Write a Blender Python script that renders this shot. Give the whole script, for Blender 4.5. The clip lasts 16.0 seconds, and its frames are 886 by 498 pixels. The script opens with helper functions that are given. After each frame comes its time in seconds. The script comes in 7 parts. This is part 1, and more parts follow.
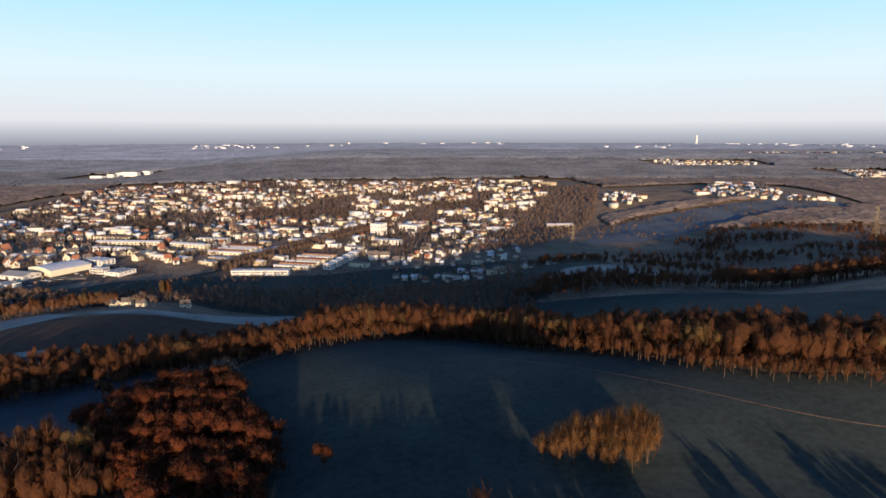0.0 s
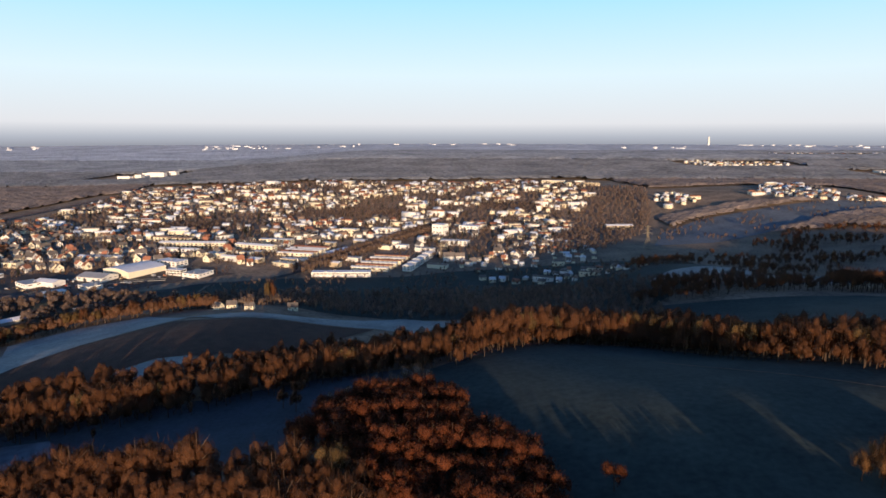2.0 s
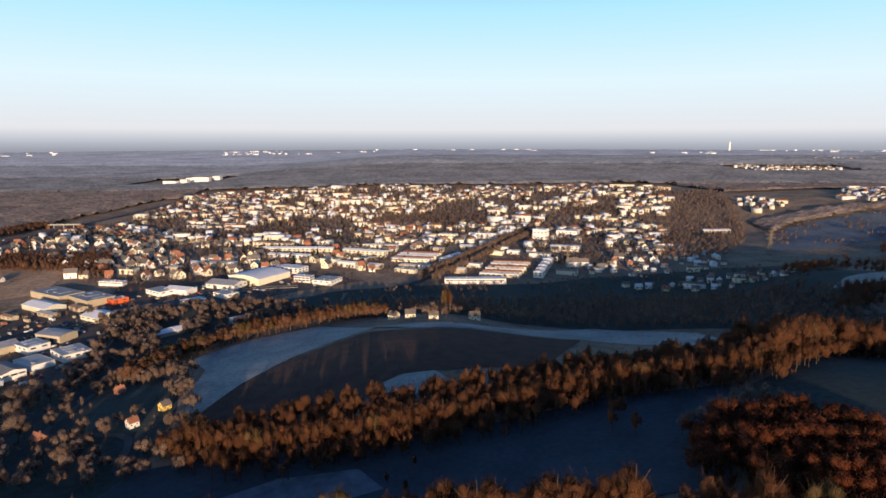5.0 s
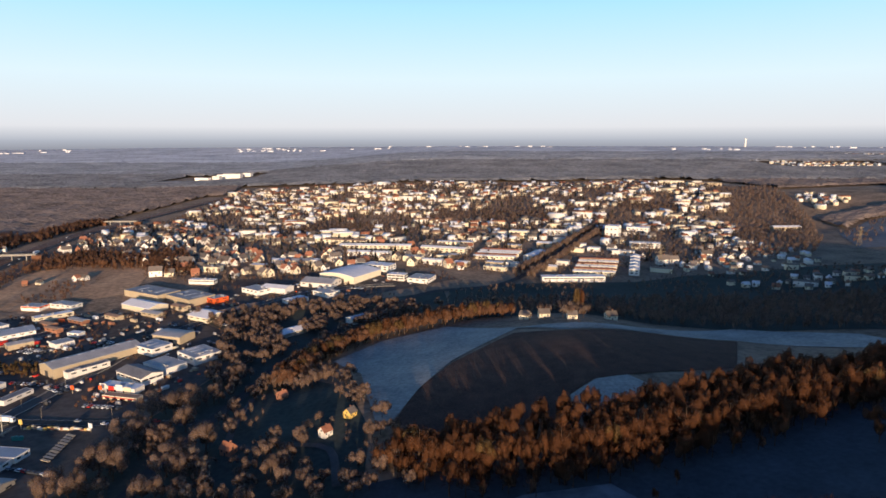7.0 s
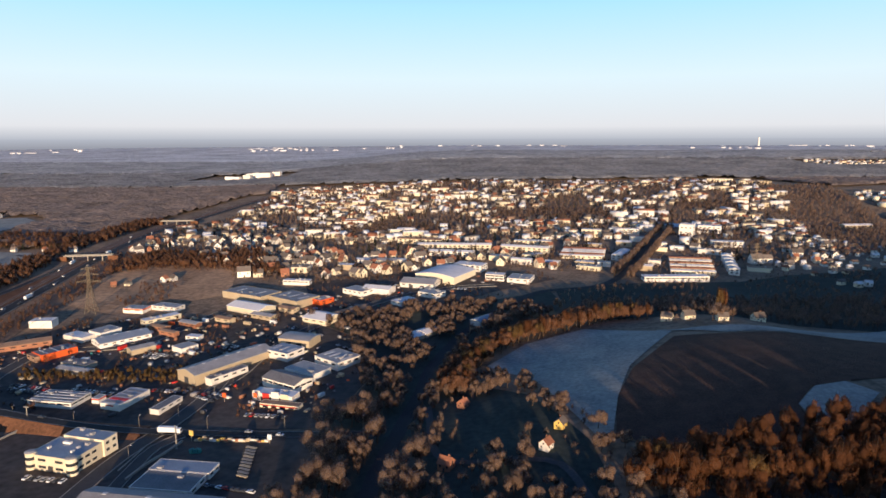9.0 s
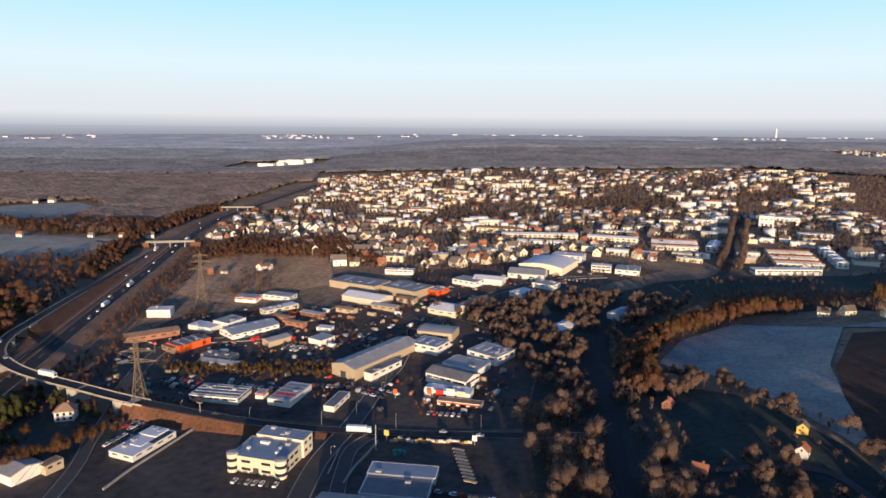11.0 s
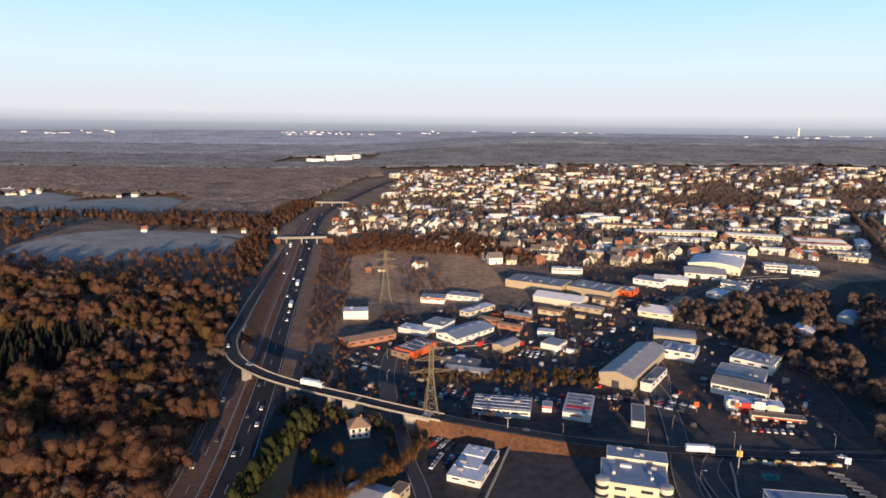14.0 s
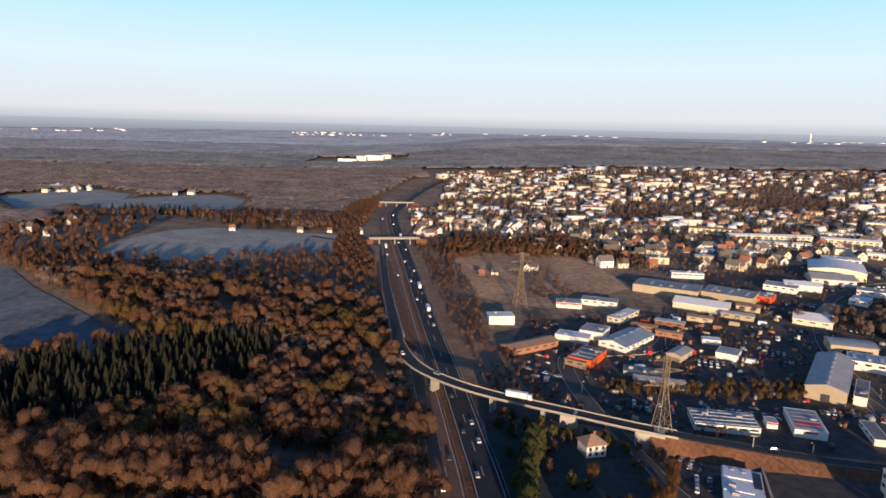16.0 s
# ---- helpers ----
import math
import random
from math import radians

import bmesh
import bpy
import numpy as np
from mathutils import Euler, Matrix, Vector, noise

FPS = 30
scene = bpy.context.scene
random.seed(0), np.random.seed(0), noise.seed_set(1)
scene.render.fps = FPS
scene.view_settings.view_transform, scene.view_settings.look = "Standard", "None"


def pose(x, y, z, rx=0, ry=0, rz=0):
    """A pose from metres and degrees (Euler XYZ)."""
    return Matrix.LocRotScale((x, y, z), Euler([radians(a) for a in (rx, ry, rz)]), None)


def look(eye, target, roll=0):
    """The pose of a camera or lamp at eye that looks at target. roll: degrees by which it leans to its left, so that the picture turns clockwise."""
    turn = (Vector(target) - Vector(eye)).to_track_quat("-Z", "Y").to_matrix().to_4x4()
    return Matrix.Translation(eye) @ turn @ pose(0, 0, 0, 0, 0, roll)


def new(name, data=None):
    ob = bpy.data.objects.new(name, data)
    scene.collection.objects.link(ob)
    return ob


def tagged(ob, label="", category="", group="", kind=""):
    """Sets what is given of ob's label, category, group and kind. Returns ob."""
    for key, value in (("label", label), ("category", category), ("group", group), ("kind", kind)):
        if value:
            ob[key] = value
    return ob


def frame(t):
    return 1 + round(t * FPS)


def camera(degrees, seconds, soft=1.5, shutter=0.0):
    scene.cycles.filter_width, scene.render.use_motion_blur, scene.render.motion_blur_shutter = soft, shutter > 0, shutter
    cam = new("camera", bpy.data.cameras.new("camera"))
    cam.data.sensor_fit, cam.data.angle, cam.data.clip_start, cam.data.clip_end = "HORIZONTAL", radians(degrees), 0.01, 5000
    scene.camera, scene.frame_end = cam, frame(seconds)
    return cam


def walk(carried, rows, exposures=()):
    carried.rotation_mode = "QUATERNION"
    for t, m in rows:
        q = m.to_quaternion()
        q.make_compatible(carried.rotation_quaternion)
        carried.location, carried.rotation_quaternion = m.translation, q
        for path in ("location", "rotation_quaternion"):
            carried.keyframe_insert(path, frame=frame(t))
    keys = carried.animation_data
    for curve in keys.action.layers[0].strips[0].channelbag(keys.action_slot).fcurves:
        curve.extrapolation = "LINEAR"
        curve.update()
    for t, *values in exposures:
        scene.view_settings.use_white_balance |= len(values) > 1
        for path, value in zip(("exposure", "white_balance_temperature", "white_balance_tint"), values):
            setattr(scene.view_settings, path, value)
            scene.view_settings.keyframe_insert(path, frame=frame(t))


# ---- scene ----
cam = camera(68.5, 16.0, soft=1.6)
METRES, EYE, TILT, LEAN, TURN = 620.0, 100.0, -9.9, 0.0, 0.0
ROWS = [
    (0.0, 0.00000, 0.00000, 0.00000, 0.00, 0.00, -0.00),
    (0.5, -0.02999, 0.00610, -0.00025, -0.05, -0.07, -0.03),
    (1.0, -0.06005, 0.01226, -0.00047, -0.16, -0.06, -0.30),
    (1.5, -0.09018, 0.01845, -0.00064, -0.21, 0.10, 0.08),
    (2.0, -0.12037, 0.02470, -0.00079, -0.14, 0.14, -0.03),
    (2.5, -0.15062, 0.03099, -0.00090, -0.07, 0.18, 0.56),
    (3.0, -0.18093, 0.03732, -0.00099, -0.18, 0.35, -0.21),
    (3.5, -0.21128, 0.04371, -0.00106, -0.21, 0.55, -0.03),
    (4.0, -0.24169, 0.05014, -0.00112, -0.24, 0.87, -0.05),
    (6.5, -0.39427, 0.08297, -0.00130, 0.03, 0.27, 0.11),
    (7.0, -0.42487, 0.08967, -0.00134, -0.06, 0.43, 0.04),
    (7.5, -0.45550, 0.09642, -0.00140, -0.11, 0.64, -0.22),
    (8.0, -0.48614, 0.10322, -0.00147, -0.12, 0.64, 0.04),
    (8.5, -0.51679, 0.11005, -0.00157, -0.24, 0.61, -0.08),
    (9.0, -0.54745, 0.11694, -0.00169, -0.14, 0.41, 0.14),
    (11.5, -0.70072, 0.15203, -0.00280, -0.11, -0.55, -0.51),
    (12.0, -0.73134, 0.15918, -0.00316, -0.07, -0.28, -0.30),
    (12.5, -0.76195, 0.16637, -0.00357, 0.04, -0.26, -0.69),
    (13.0, -0.79253, 0.17361, -0.00403, -0.07, -0.44, -0.55),
    (13.5, -0.82308, 0.18090, -0.00456, -0.03, -0.72, -0.68),
    (14.0, -0.85361, 0.18822, -0.00515, -0.19, -0.68, -0.70),
    (14.5, -0.88409, 0.19560, -0.00581, -0.19, -0.60, -1.08),
    (15.0, -0.91454, 0.20301, -0.00655, -0.30, -0.56, -1.08),
    (15.5, -0.94495, 0.21047, -0.00736, -0.41, -0.50, -0.73),
    (16.0, -0.97531, 0.21797, -0.00826, -0.47, -0.46, -1.27),
]
walk(cam, [(t, pose(0, 0, EYE, TILT, LEAN, TURN) @ pose(METRES * x, METRES * y, METRES * z, 90 + pitch, roll, yaw)) for t, x, y, z, yaw, pitch, roll in ROWS])

# ---- world, sun ----
SUN_ELEV, SUN_TURN = 6.2, 6.0          # degrees above the horizon; shadows fall this far west of straight ahead
world = bpy.data.worlds.new("winter_sky")
scene.world = world
world.use_nodes = True
wn, wl = world.node_tree.nodes, world.node_tree.links
sky = wn.new("ShaderNodeTexSky")
sky.sky_type, sky.sun_disc = "NISHITA", False
sky.sun_elevation, sky.sun_rotation = radians(SUN_ELEV), radians(180 - SUN_TURN)
sky.altitude, sky.air_density, sky.dust_density, sky.ozone_density = 200, 1.0, 1.2, 2.0
# winter haze: pale above the horizon, deep blue overhead
crd, sep, grad, dim, both = (wn.new("ShaderNode" + k) for k in ("TexCoord", "SeparateXYZ", "ValToRGB", "VectorMath", "VectorMath"))
wl.new(crd.outputs["Generated"], sep.inputs[0])
wl.new(sep.outputs["Z"], grad.inputs[0])
HAZE = [(0, 0.3772, 0.4018, 0.4592), (0.02, 0.645, 0.652, 0.682), (0.09, 0.622, 0.752, 0.822), (0.19, 0.376, 0.678, 0.85), (0.32, 0.092, 0.215, 0.44), (0.55, 0.040, 0.098, 0.26), (1, 0.024, 0.068, 0.215)]
while len(grad.color_ramp.elements) < len(HAZE):
    grad.color_ramp.elements.new(0.5)
for el, (at, *rgb) in zip(grad.color_ramp.elements, HAZE):
    el.position, el.color = at, (*rgb, 1)
dim.operation, both.operation = "SCALE", "ADD"
dim.inputs["Scale"].default_value = 0.0015
wl.new(sky.outputs[0], dim.inputs[0])
wl.new(dim.outputs[0], both.inputs[0])
wl.new(grad.outputs[0], both.inputs[1])
wl.new(both.outputs[0], wn["Background"].inputs[0])
wn["Background"].inputs[1].default_value = 1.0
scene.view_settings.exposure = 0.3
sun = new("sun", bpy.data.lights.new("sun", "SUN"))
sun.data.energy, sun.data.angle, sun.data.color = 5.1, radians(0.6), (1.0, 0.74, 0.497)
sx, sy = math.sin(radians(SUN_TURN)), -math.cos(radians(SUN_TURN))
sun.matrix_basis = look((0, 0, 0), (-sx * math.cos(radians(SUN_ELEV)), -sy * math.cos(radians(SUN_ELEV)), -math.sin(radians(SUN_ELEV))))

# ---- the lie of the land ----
HILLS_EAST = [
    (-40, 190, 90, 17.6), (60, 190, 110, 30.8), (190, 240, 110, 21.5), (300, 330, 130, 37.6),
    (-60, 290, 70, 17.8), (20, 290, 90, -0.8), (110, 340, 90, 12.4), (-190, 350, 80, 17.6),
    (-250, 400, 70, 2.1), (-200, 270, 60, 8.8), (-290, 300, 60, 7.1), (-130, 230, 60, 6.6),
    (420, 600, 180, 2.1), (450, 900, 220, 27.2), (110, 480, 80, 22.0), (0, 560, 120, -2.0),
    # the hill at (400, 290) lies out of view, added to shade the valley
    (420, 430, 120, 20.4), (-150, 150, 70, 17.1), (-20, 395, 70, 12.8), (200, 170, 80, 17.8), (400, 290, 100, 24.0), (-188, 418, 30, 4.0),
]
HILLS_WEST = [
    (-330, 200, 110, 5.7), (-420, 280, 110, -3.7), (-540, 300, 110, -1.9), (-640, 480, 130, -1.0),
    (-740, 400, 120, 10.0), (-850, 560, 160, 15.4), (-860, 820, 200, 6.1), (-140, 620, 140, -2.4),
    (-420, 600, 160, 1.9), (160, 850, 150, -9.1), (90, 1080, 150, 7.4), (-290, 1080, 160, 7.6),
]
# an unseen ridge, added to lift the trees that shade the pasture
HILLS_SOUTH = [(x, 88, 45, 15) for x in (-75, -20, 35, 90, 145, 200)]
HILLS = np.array(HILLS_EAST + HILLS_WEST + HILLS_SOUTH, float)


def ramp(a, b, v):
    s = np.clip((v - a) / (b - a), 0, 1)
    return s * s * (3 - 2 * s)


def ground_z(x, y):
    """Height of the land, for numbers or arrays."""
    x, y = np.asarray(x, float), np.asarray(y, float)
    e = ramp(-900, -250, x)
    z = -23 + 9 * ramp(350, 750, y) + (10 + 14 * e) * ramp(780, 1180, y) + (6 + 28 * e) * ramp(1150, 1900, y) + (38 - 38 * e) * ramp(1900, 4700, y)
    d = (x[..., None] - HILLS[:, 0]) ** 2 + (y[..., None] - HILLS[:, 1]) ** 2
    return z + np.exp(-d / HILLS[:, 2] ** 2) @ HILLS[:, 3]


def gz(x, y):
    return float(ground_z(x, y))


def inside(poly, x, y):
    """Which of the points lie in the polygon."""
    x, y = np.asarray(x, float), np.asarray(y, float)
    r = np.zeros(x.shape, bool)
    for (ax, ay), (bx, by) in zip(poly, poly[1:] + poly[:1]):
        c = (ay > y) != (by > y)
        r ^= c & (x < (bx - ax) * (y - ay) / (by - ay if by != ay else 1e-9) + ax)
    return r


# ---- materials ----
def material(name, col, rough=0.8, var=0.25, size=1.0, metal=0.0, bump=0.3, tint=None, rnd="", thin=0.0, airy=0.0):
    """A plain surface with grain and larger stains. size: metres of the stains. rnd: 'object' or 'island' varies it piece by piece. thin: share of light that glows through. airy: share of gaps between
    twigs too fine to build."""
    m = bpy.data.materials.new(name)
    m.use_nodes = True
    n, l = m.node_tree.nodes, m.node_tree.links
    b = n["Principled BSDF"]
    b.inputs["Roughness"].default_value, b.inputs["Metallic"].default_value = rough, metal
    b.inputs["Specular IOR Level"].default_value = 0.3
    big, fine = n.new("ShaderNodeTexNoise"), n.new("ShaderNodeTexNoise")
    big.inputs["Scale"].default_value, fine.inputs["Scale"].default_value = 1.0 / size, 8.0 / size
    big.inputs["Detail"].default_value, fine.inputs["Detail"].default_value = 4, 3
    geo = n.new("ShaderNodeNewGeometry")
    for t in (big, fine):
        l.new(geo.outputs["Position"], t.inputs["Vector"])
    add = n.new("ShaderNodeMath")
    add.operation = "ADD"
    l.new(big.outputs[0], add.inputs[0])
    l.new(fine.outputs[0], add.inputs[1])
    last = add
    if rnd:
        src = geo.outputs["Random Per Island"] if rnd == "island" else n.new("ShaderNodeObjectInfo").outputs["Random"]
        more = n.new("ShaderNodeMath")
        more.operation = "MULTIPLY_ADD"
        l.new(src, more.inputs[0])
        more.inputs[1].default_value = 1.0 if rnd == "object" else 0.4
        l.new(last.outputs[0], more.inputs[2])
        off = n.new("ShaderNodeMath")
        off.operation = "SUBTRACT"
        l.new(more.outputs[0], off.inputs[0])
        off.inputs[1].default_value = 0.5 if rnd == "object" else 0.2
        last = off
    cr = n.new("ShaderNodeMapRange")
    cr.inputs["From Min"].default_value, cr.inputs["From Max"].default_value = 0.6, 1.4
    l.new(last.outputs[0], cr.inputs["Value"])
    mix = n.new("ShaderNodeMix")
    mix.data_type = "RGBA"
    t2 = tint or col
    lo = [c * (1 - var) for c in col]
    hi = [min(1, c * (1 + var)) for c in t2]
    mix.inputs[6].default_value, mix.inputs[7].default_value = (*lo, 1), (*hi, 1)
    l.new(cr.outputs[0], mix.inputs[0])
    l.new(mix.outputs[2], b.inputs["Base Color"])
    if bump:
        bp = n.new("ShaderNodeBump")
        bp.inputs["Strength"].default_value, bp.inputs["Distance"].default_value = bump, 0.1 * size
        l.new(fine.outputs[0], bp.inputs["Height"])
        l.new(bp.outputs[0], b.inputs["Normal"])
    if thin:
        tl, both = n.new("ShaderNodeBsdfTranslucent"), n.new("ShaderNodeMixShader")
        l.new(mix.outputs[2], tl.inputs["Color"])
        both.inputs[0].default_value = thin
        l.new(b.outputs[0], both.inputs[1])
        l.new(tl.outputs[0], both.inputs[2])
        l.new(both.outputs[0], n["Material Output"].inputs["Surface"])
        if airy:
            gap, clear, mesh = n.new("ShaderNodeMapRange"), n.new("ShaderNodeBsdfTransparent"), n.new("ShaderNodeMixShader")
            gap.inputs["From Min"].default_value, gap.inputs["From Max"].default_value = 0.35, 0.65
            gap.inputs["To Min"].default_value, gap.inputs["To Max"].default_value = airy - 0.28, airy + 0.28
            l.new(fine.outputs[0], gap.inputs["Value"])
            l.new(gap.outputs[0], mesh.inputs[0])
            l.new(both.outputs[0], mesh.inputs[1])
            l.new(clear.outputs[0], mesh.inputs[2])
            l.new(mesh.outputs[0], n["Material Output"].inputs["Surface"])
    return m


M = {
    "land": material("winter_land", (0.17, 0.12, 0.078), 1.0, 0.45, 22, bump=0.08, tint=(0.28, 0.195, 0.13)),
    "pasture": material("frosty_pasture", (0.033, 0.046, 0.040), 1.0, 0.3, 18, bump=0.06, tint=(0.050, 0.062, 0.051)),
    "frost": material("hoar_frost_meadow", (0.27, 0.275, 0.255), 1.0, 0.25, 14, bump=0.12, tint=(0.40, 0.37, 0.31)),
    # two darker, bluer copies of the frost, with shade and haze painted into the colour
    "shadefrost": material("shade_darkened_frost_grass", (0.055, 0.067, 0.076), 1.0, 0.3, 14, bump=0.08),
    "dimfrost": material("shade_dimmed_frost_grass", (0.095, 0.113, 0.13), 1.0, 0.35, 30, bump=0.08, tint=(0.15, 0.165, 0.18)),
    "plough": material("ploughed_soil", (0.06, 0.032, 0.023), 1.0, 0.35, 6, bump=0.9, tint=(0.088, 0.047, 0.034)),
    "meadow": material("dry_meadow", (0.36, 0.205, 0.115), 1.0, 0.5, 30, bump=0.2, tint=(0.47, 0.29, 0.165)),
    "asphalt": material("asphalt", (0.034, 0.034, 0.036), 0.85, 0.25, 7, bump=0.2),
    "road": material("worn_road_asphalt", (0.08, 0.074, 0.07), 0.85, 0.25, 7, bump=0.2),
    "lattice": material("weathered_lattice_steel", (0.25, 0.195, 0.13), 0.7, 0.2, 3, metal=0.1, bump=0.05),
    "skylight": material("dull_roof_light", (0.52, 0.52, 0.54), 0.6, 0.15, 4, bump=0.05),
    "brown_asphalt": material("brown_concrete_asphalt", (0.175, 0.105, 0.072), 0.9, 0.25, 9, bump=0.2),
    "line": material("road_paint", (0.5, 0.5, 0.48), 0.7, 0.2, 2, bump=0),
    "concrete": material("concrete", (0.34, 0.31, 0.27), 0.9, 0.2, 3),
    "verge": material("dry_verge_grass", (0.21, 0.125, 0.08), 1.0, 0.4, 7, bump=0.5, tint=(0.28, 0.18, 0.115)),
    "parapet": material("pale_parapet_concrete", (0.44, 0.39, 0.32), 0.85, 0.2, 4),
    "greyroof": material("dark_grey_sheet_roof", (0.27, 0.265, 0.27), 0.6, 0.2, 5, bump=0.1),
    "earth": material("bare_earth_bank", (0.17, 0.078, 0.042), 1.0, 0.45, 9, bump=0.35),
    "bark": material("bark", (0.078, 0.05, 0.033), 0.95, 0.3, 1.0, rnd="object"),
    "twig": material("bare_twigs", (0.128, 0.052, 0.024), 0.9, 0.3, 3.2, bump=0, tint=(0.195, 0.082, 0.036), rnd="island", thin=0.45, airy=0.48),
    "twigw": material("grey_brown_twigs", (0.172, 0.083, 0.047), 0.9, 0.3, 3.2, bump=0, tint=(0.266, 0.137, 0.080), rnd="island", thin=0.45, airy=0.48),
    "twigt": material("grey_garden_twigs", (0.20, 0.13, 0.097), 0.9, 0.3, 3.2, bump=0, tint=(0.29, 0.195, 0.147), rnd="island", thin=0.45, airy=0.48),
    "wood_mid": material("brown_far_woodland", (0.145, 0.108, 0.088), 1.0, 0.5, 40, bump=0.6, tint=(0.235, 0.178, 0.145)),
    "hedge": material("olive_evergreen", (0.042, 0.046, 0.011), 0.9, 0.3, 3.2, bump=0, tint=(0.066, 0.067, 0.018), rnd="island", thin=0.3),
    "yard": material("worn_yard_asphalt", (0.058, 0.047, 0.042), 0.85, 0.45, 26, bump=0.05, tint=(0.086, 0.070, 0.060)),
    "twig2": material("olive_twigs", (0.15, 0.088, 0.033), 0.9, 0.3, 3.2, bump=0, tint=(0.225, 0.135, 0.053), rnd="island", thin=0.45, airy=0.48),
    "russet": material("russet_oak_leaves", (0.12, 0.034, 0.014), 0.9, 0.3, 3.2, bump=0, tint=(0.19, 0.056, 0.022), rnd="island", thin=0.45, airy=0.32),
    "gold": material("golden_twigs", (0.18, 0.09, 0.036), 0.9, 0.3, 3.2, bump=0, tint=(0.28, 0.14, 0.055), rnd="island", thin=0.45, airy=0.4),
    "frosted": material("frosted_twigs", (0.19, 0.14, 0.11), 0.9, 0.3, 3.2, bump=0, tint=(0.29, 0.215, 0.17), rnd="island", thin=0.45, airy=0.5),
    "needle": material("spruce_needles", (0.010, 0.0115, 0.007), 0.85, 0.4, 4, bump=0, tint=(0.018, 0.0175, 0.0095)),
    # woods grow greyer and paler with distance: haze put into the base colours
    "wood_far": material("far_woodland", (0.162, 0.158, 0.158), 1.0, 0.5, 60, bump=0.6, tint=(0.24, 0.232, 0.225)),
    "wood_pale": material("haze_paled_woodland", (0.235, 0.24, 0.25), 1.0, 0.45, 90, bump=0.5, tint=(0.335, 0.34, 0.345)),
    "wood_dist": material("haze_paled_distant_woodland", (0.36, 0.385, 0.43), 1.0, 0.35, 170, bump=0.5, tint=(0.47, 0.49, 0.53)),
    "white": material("white_render", (0.85, 0.79, 0.71), 0.85, 0.12, 4, bump=0.1, rnd="object"),
    "cream": material("cream_render", (0.78, 0.68, 0.50), 0.85, 0.12, 4, bump=0.1, rnd="object"),
    "tan": material("tan_cladding", (0.50, 0.40, 0.27), 0.75, 0.12, 4, bump=0.1, rnd="object"),
    "brickwall": material("red_brick", (0.33, 0.15, 0.09), 0.9, 0.25, 3, bump=0.2, rnd="object"),
    "orange": material("orange_cladding", (0.80, 0.13, 0.03), 0.6, 0.1, 4, bump=0.05),
    "red": material("red_paint", (0.62, 0.04, 0.03), 0.5, 0.1, 3, bump=0.05),
    "yellow": material("yellow_render", (0.78, 0.52, 0.14), 0.85, 0.1, 3, bump=0.1),
    "metalroof": material("grey_sheet_roof", (0.38, 0.365, 0.36), 0.55, 0.25, 5, metal=0.1, bump=0.1),
    "blueroof": material("blue_sheet_roof", (0.26, 0.31, 0.385), 0.5, 0.2, 5, metal=0.1, bump=0.1),
    "paleroof": material("frosted_felt_roof", (0.80, 0.78, 0.78), 0.8, 0.15, 5, bump=0.1),
    "darkroof": material("dark_felt_roof", (0.22, 0.21, 0.21), 0.8, 0.3, 5, bump=0.15),
    "brownroof": material("brown_sheet_roof", (0.33, 0.21, 0.14), 0.8, 0.2, 5, bump=0.1),
    "tile": material("red_roof_tiles", (0.34, 0.14, 0.08), 0.85, 0.3, 2, bump=0.3, rnd="object"),
    "slate": material("dark_roof_tiles", (0.17, 0.14, 0.12), 0.8, 0.3, 2, bump=0.3, rnd="object"),
    "glass": material("window_glass", (0.035, 0.04, 0.05), 0.12, 0.2, 3, bump=0),
    "dark": material("dark_metal", (0.06, 0.06, 0.065), 0.6, 0.2, 2, bump=0.05),
    "steel": material("galvanised_steel", (0.40, 0.33, 0.24), 0.6, 0.2, 3, metal=0.2, bump=0.05),
    "rubber": material("tyre_rubber", (0.03, 0.03, 0.03), 0.9, 0.2, 1, bump=0),
    "carwhite": material("white_car_paint", (0.80, 0.80, 0.80), 0.3, 0.05, 3, bump=0),
    "cardark": material("dark_car_paint", (0.05, 0.055, 0.07), 0.3, 0.2, 3, bump=0),
    "carred": material("red_car_paint", (0.5, 0.03, 0.025), 0.3, 0.1, 3, bump=0),
    "carsilver": material("silver_car_paint", (0.45, 0.46, 0.48), 0.35, 0.1, 3, metal=0.3, bump=0),
    "teal": material("teal_tarpaulin", (0.05, 0.25, 0.22), 0.7, 0.25, 2),
}


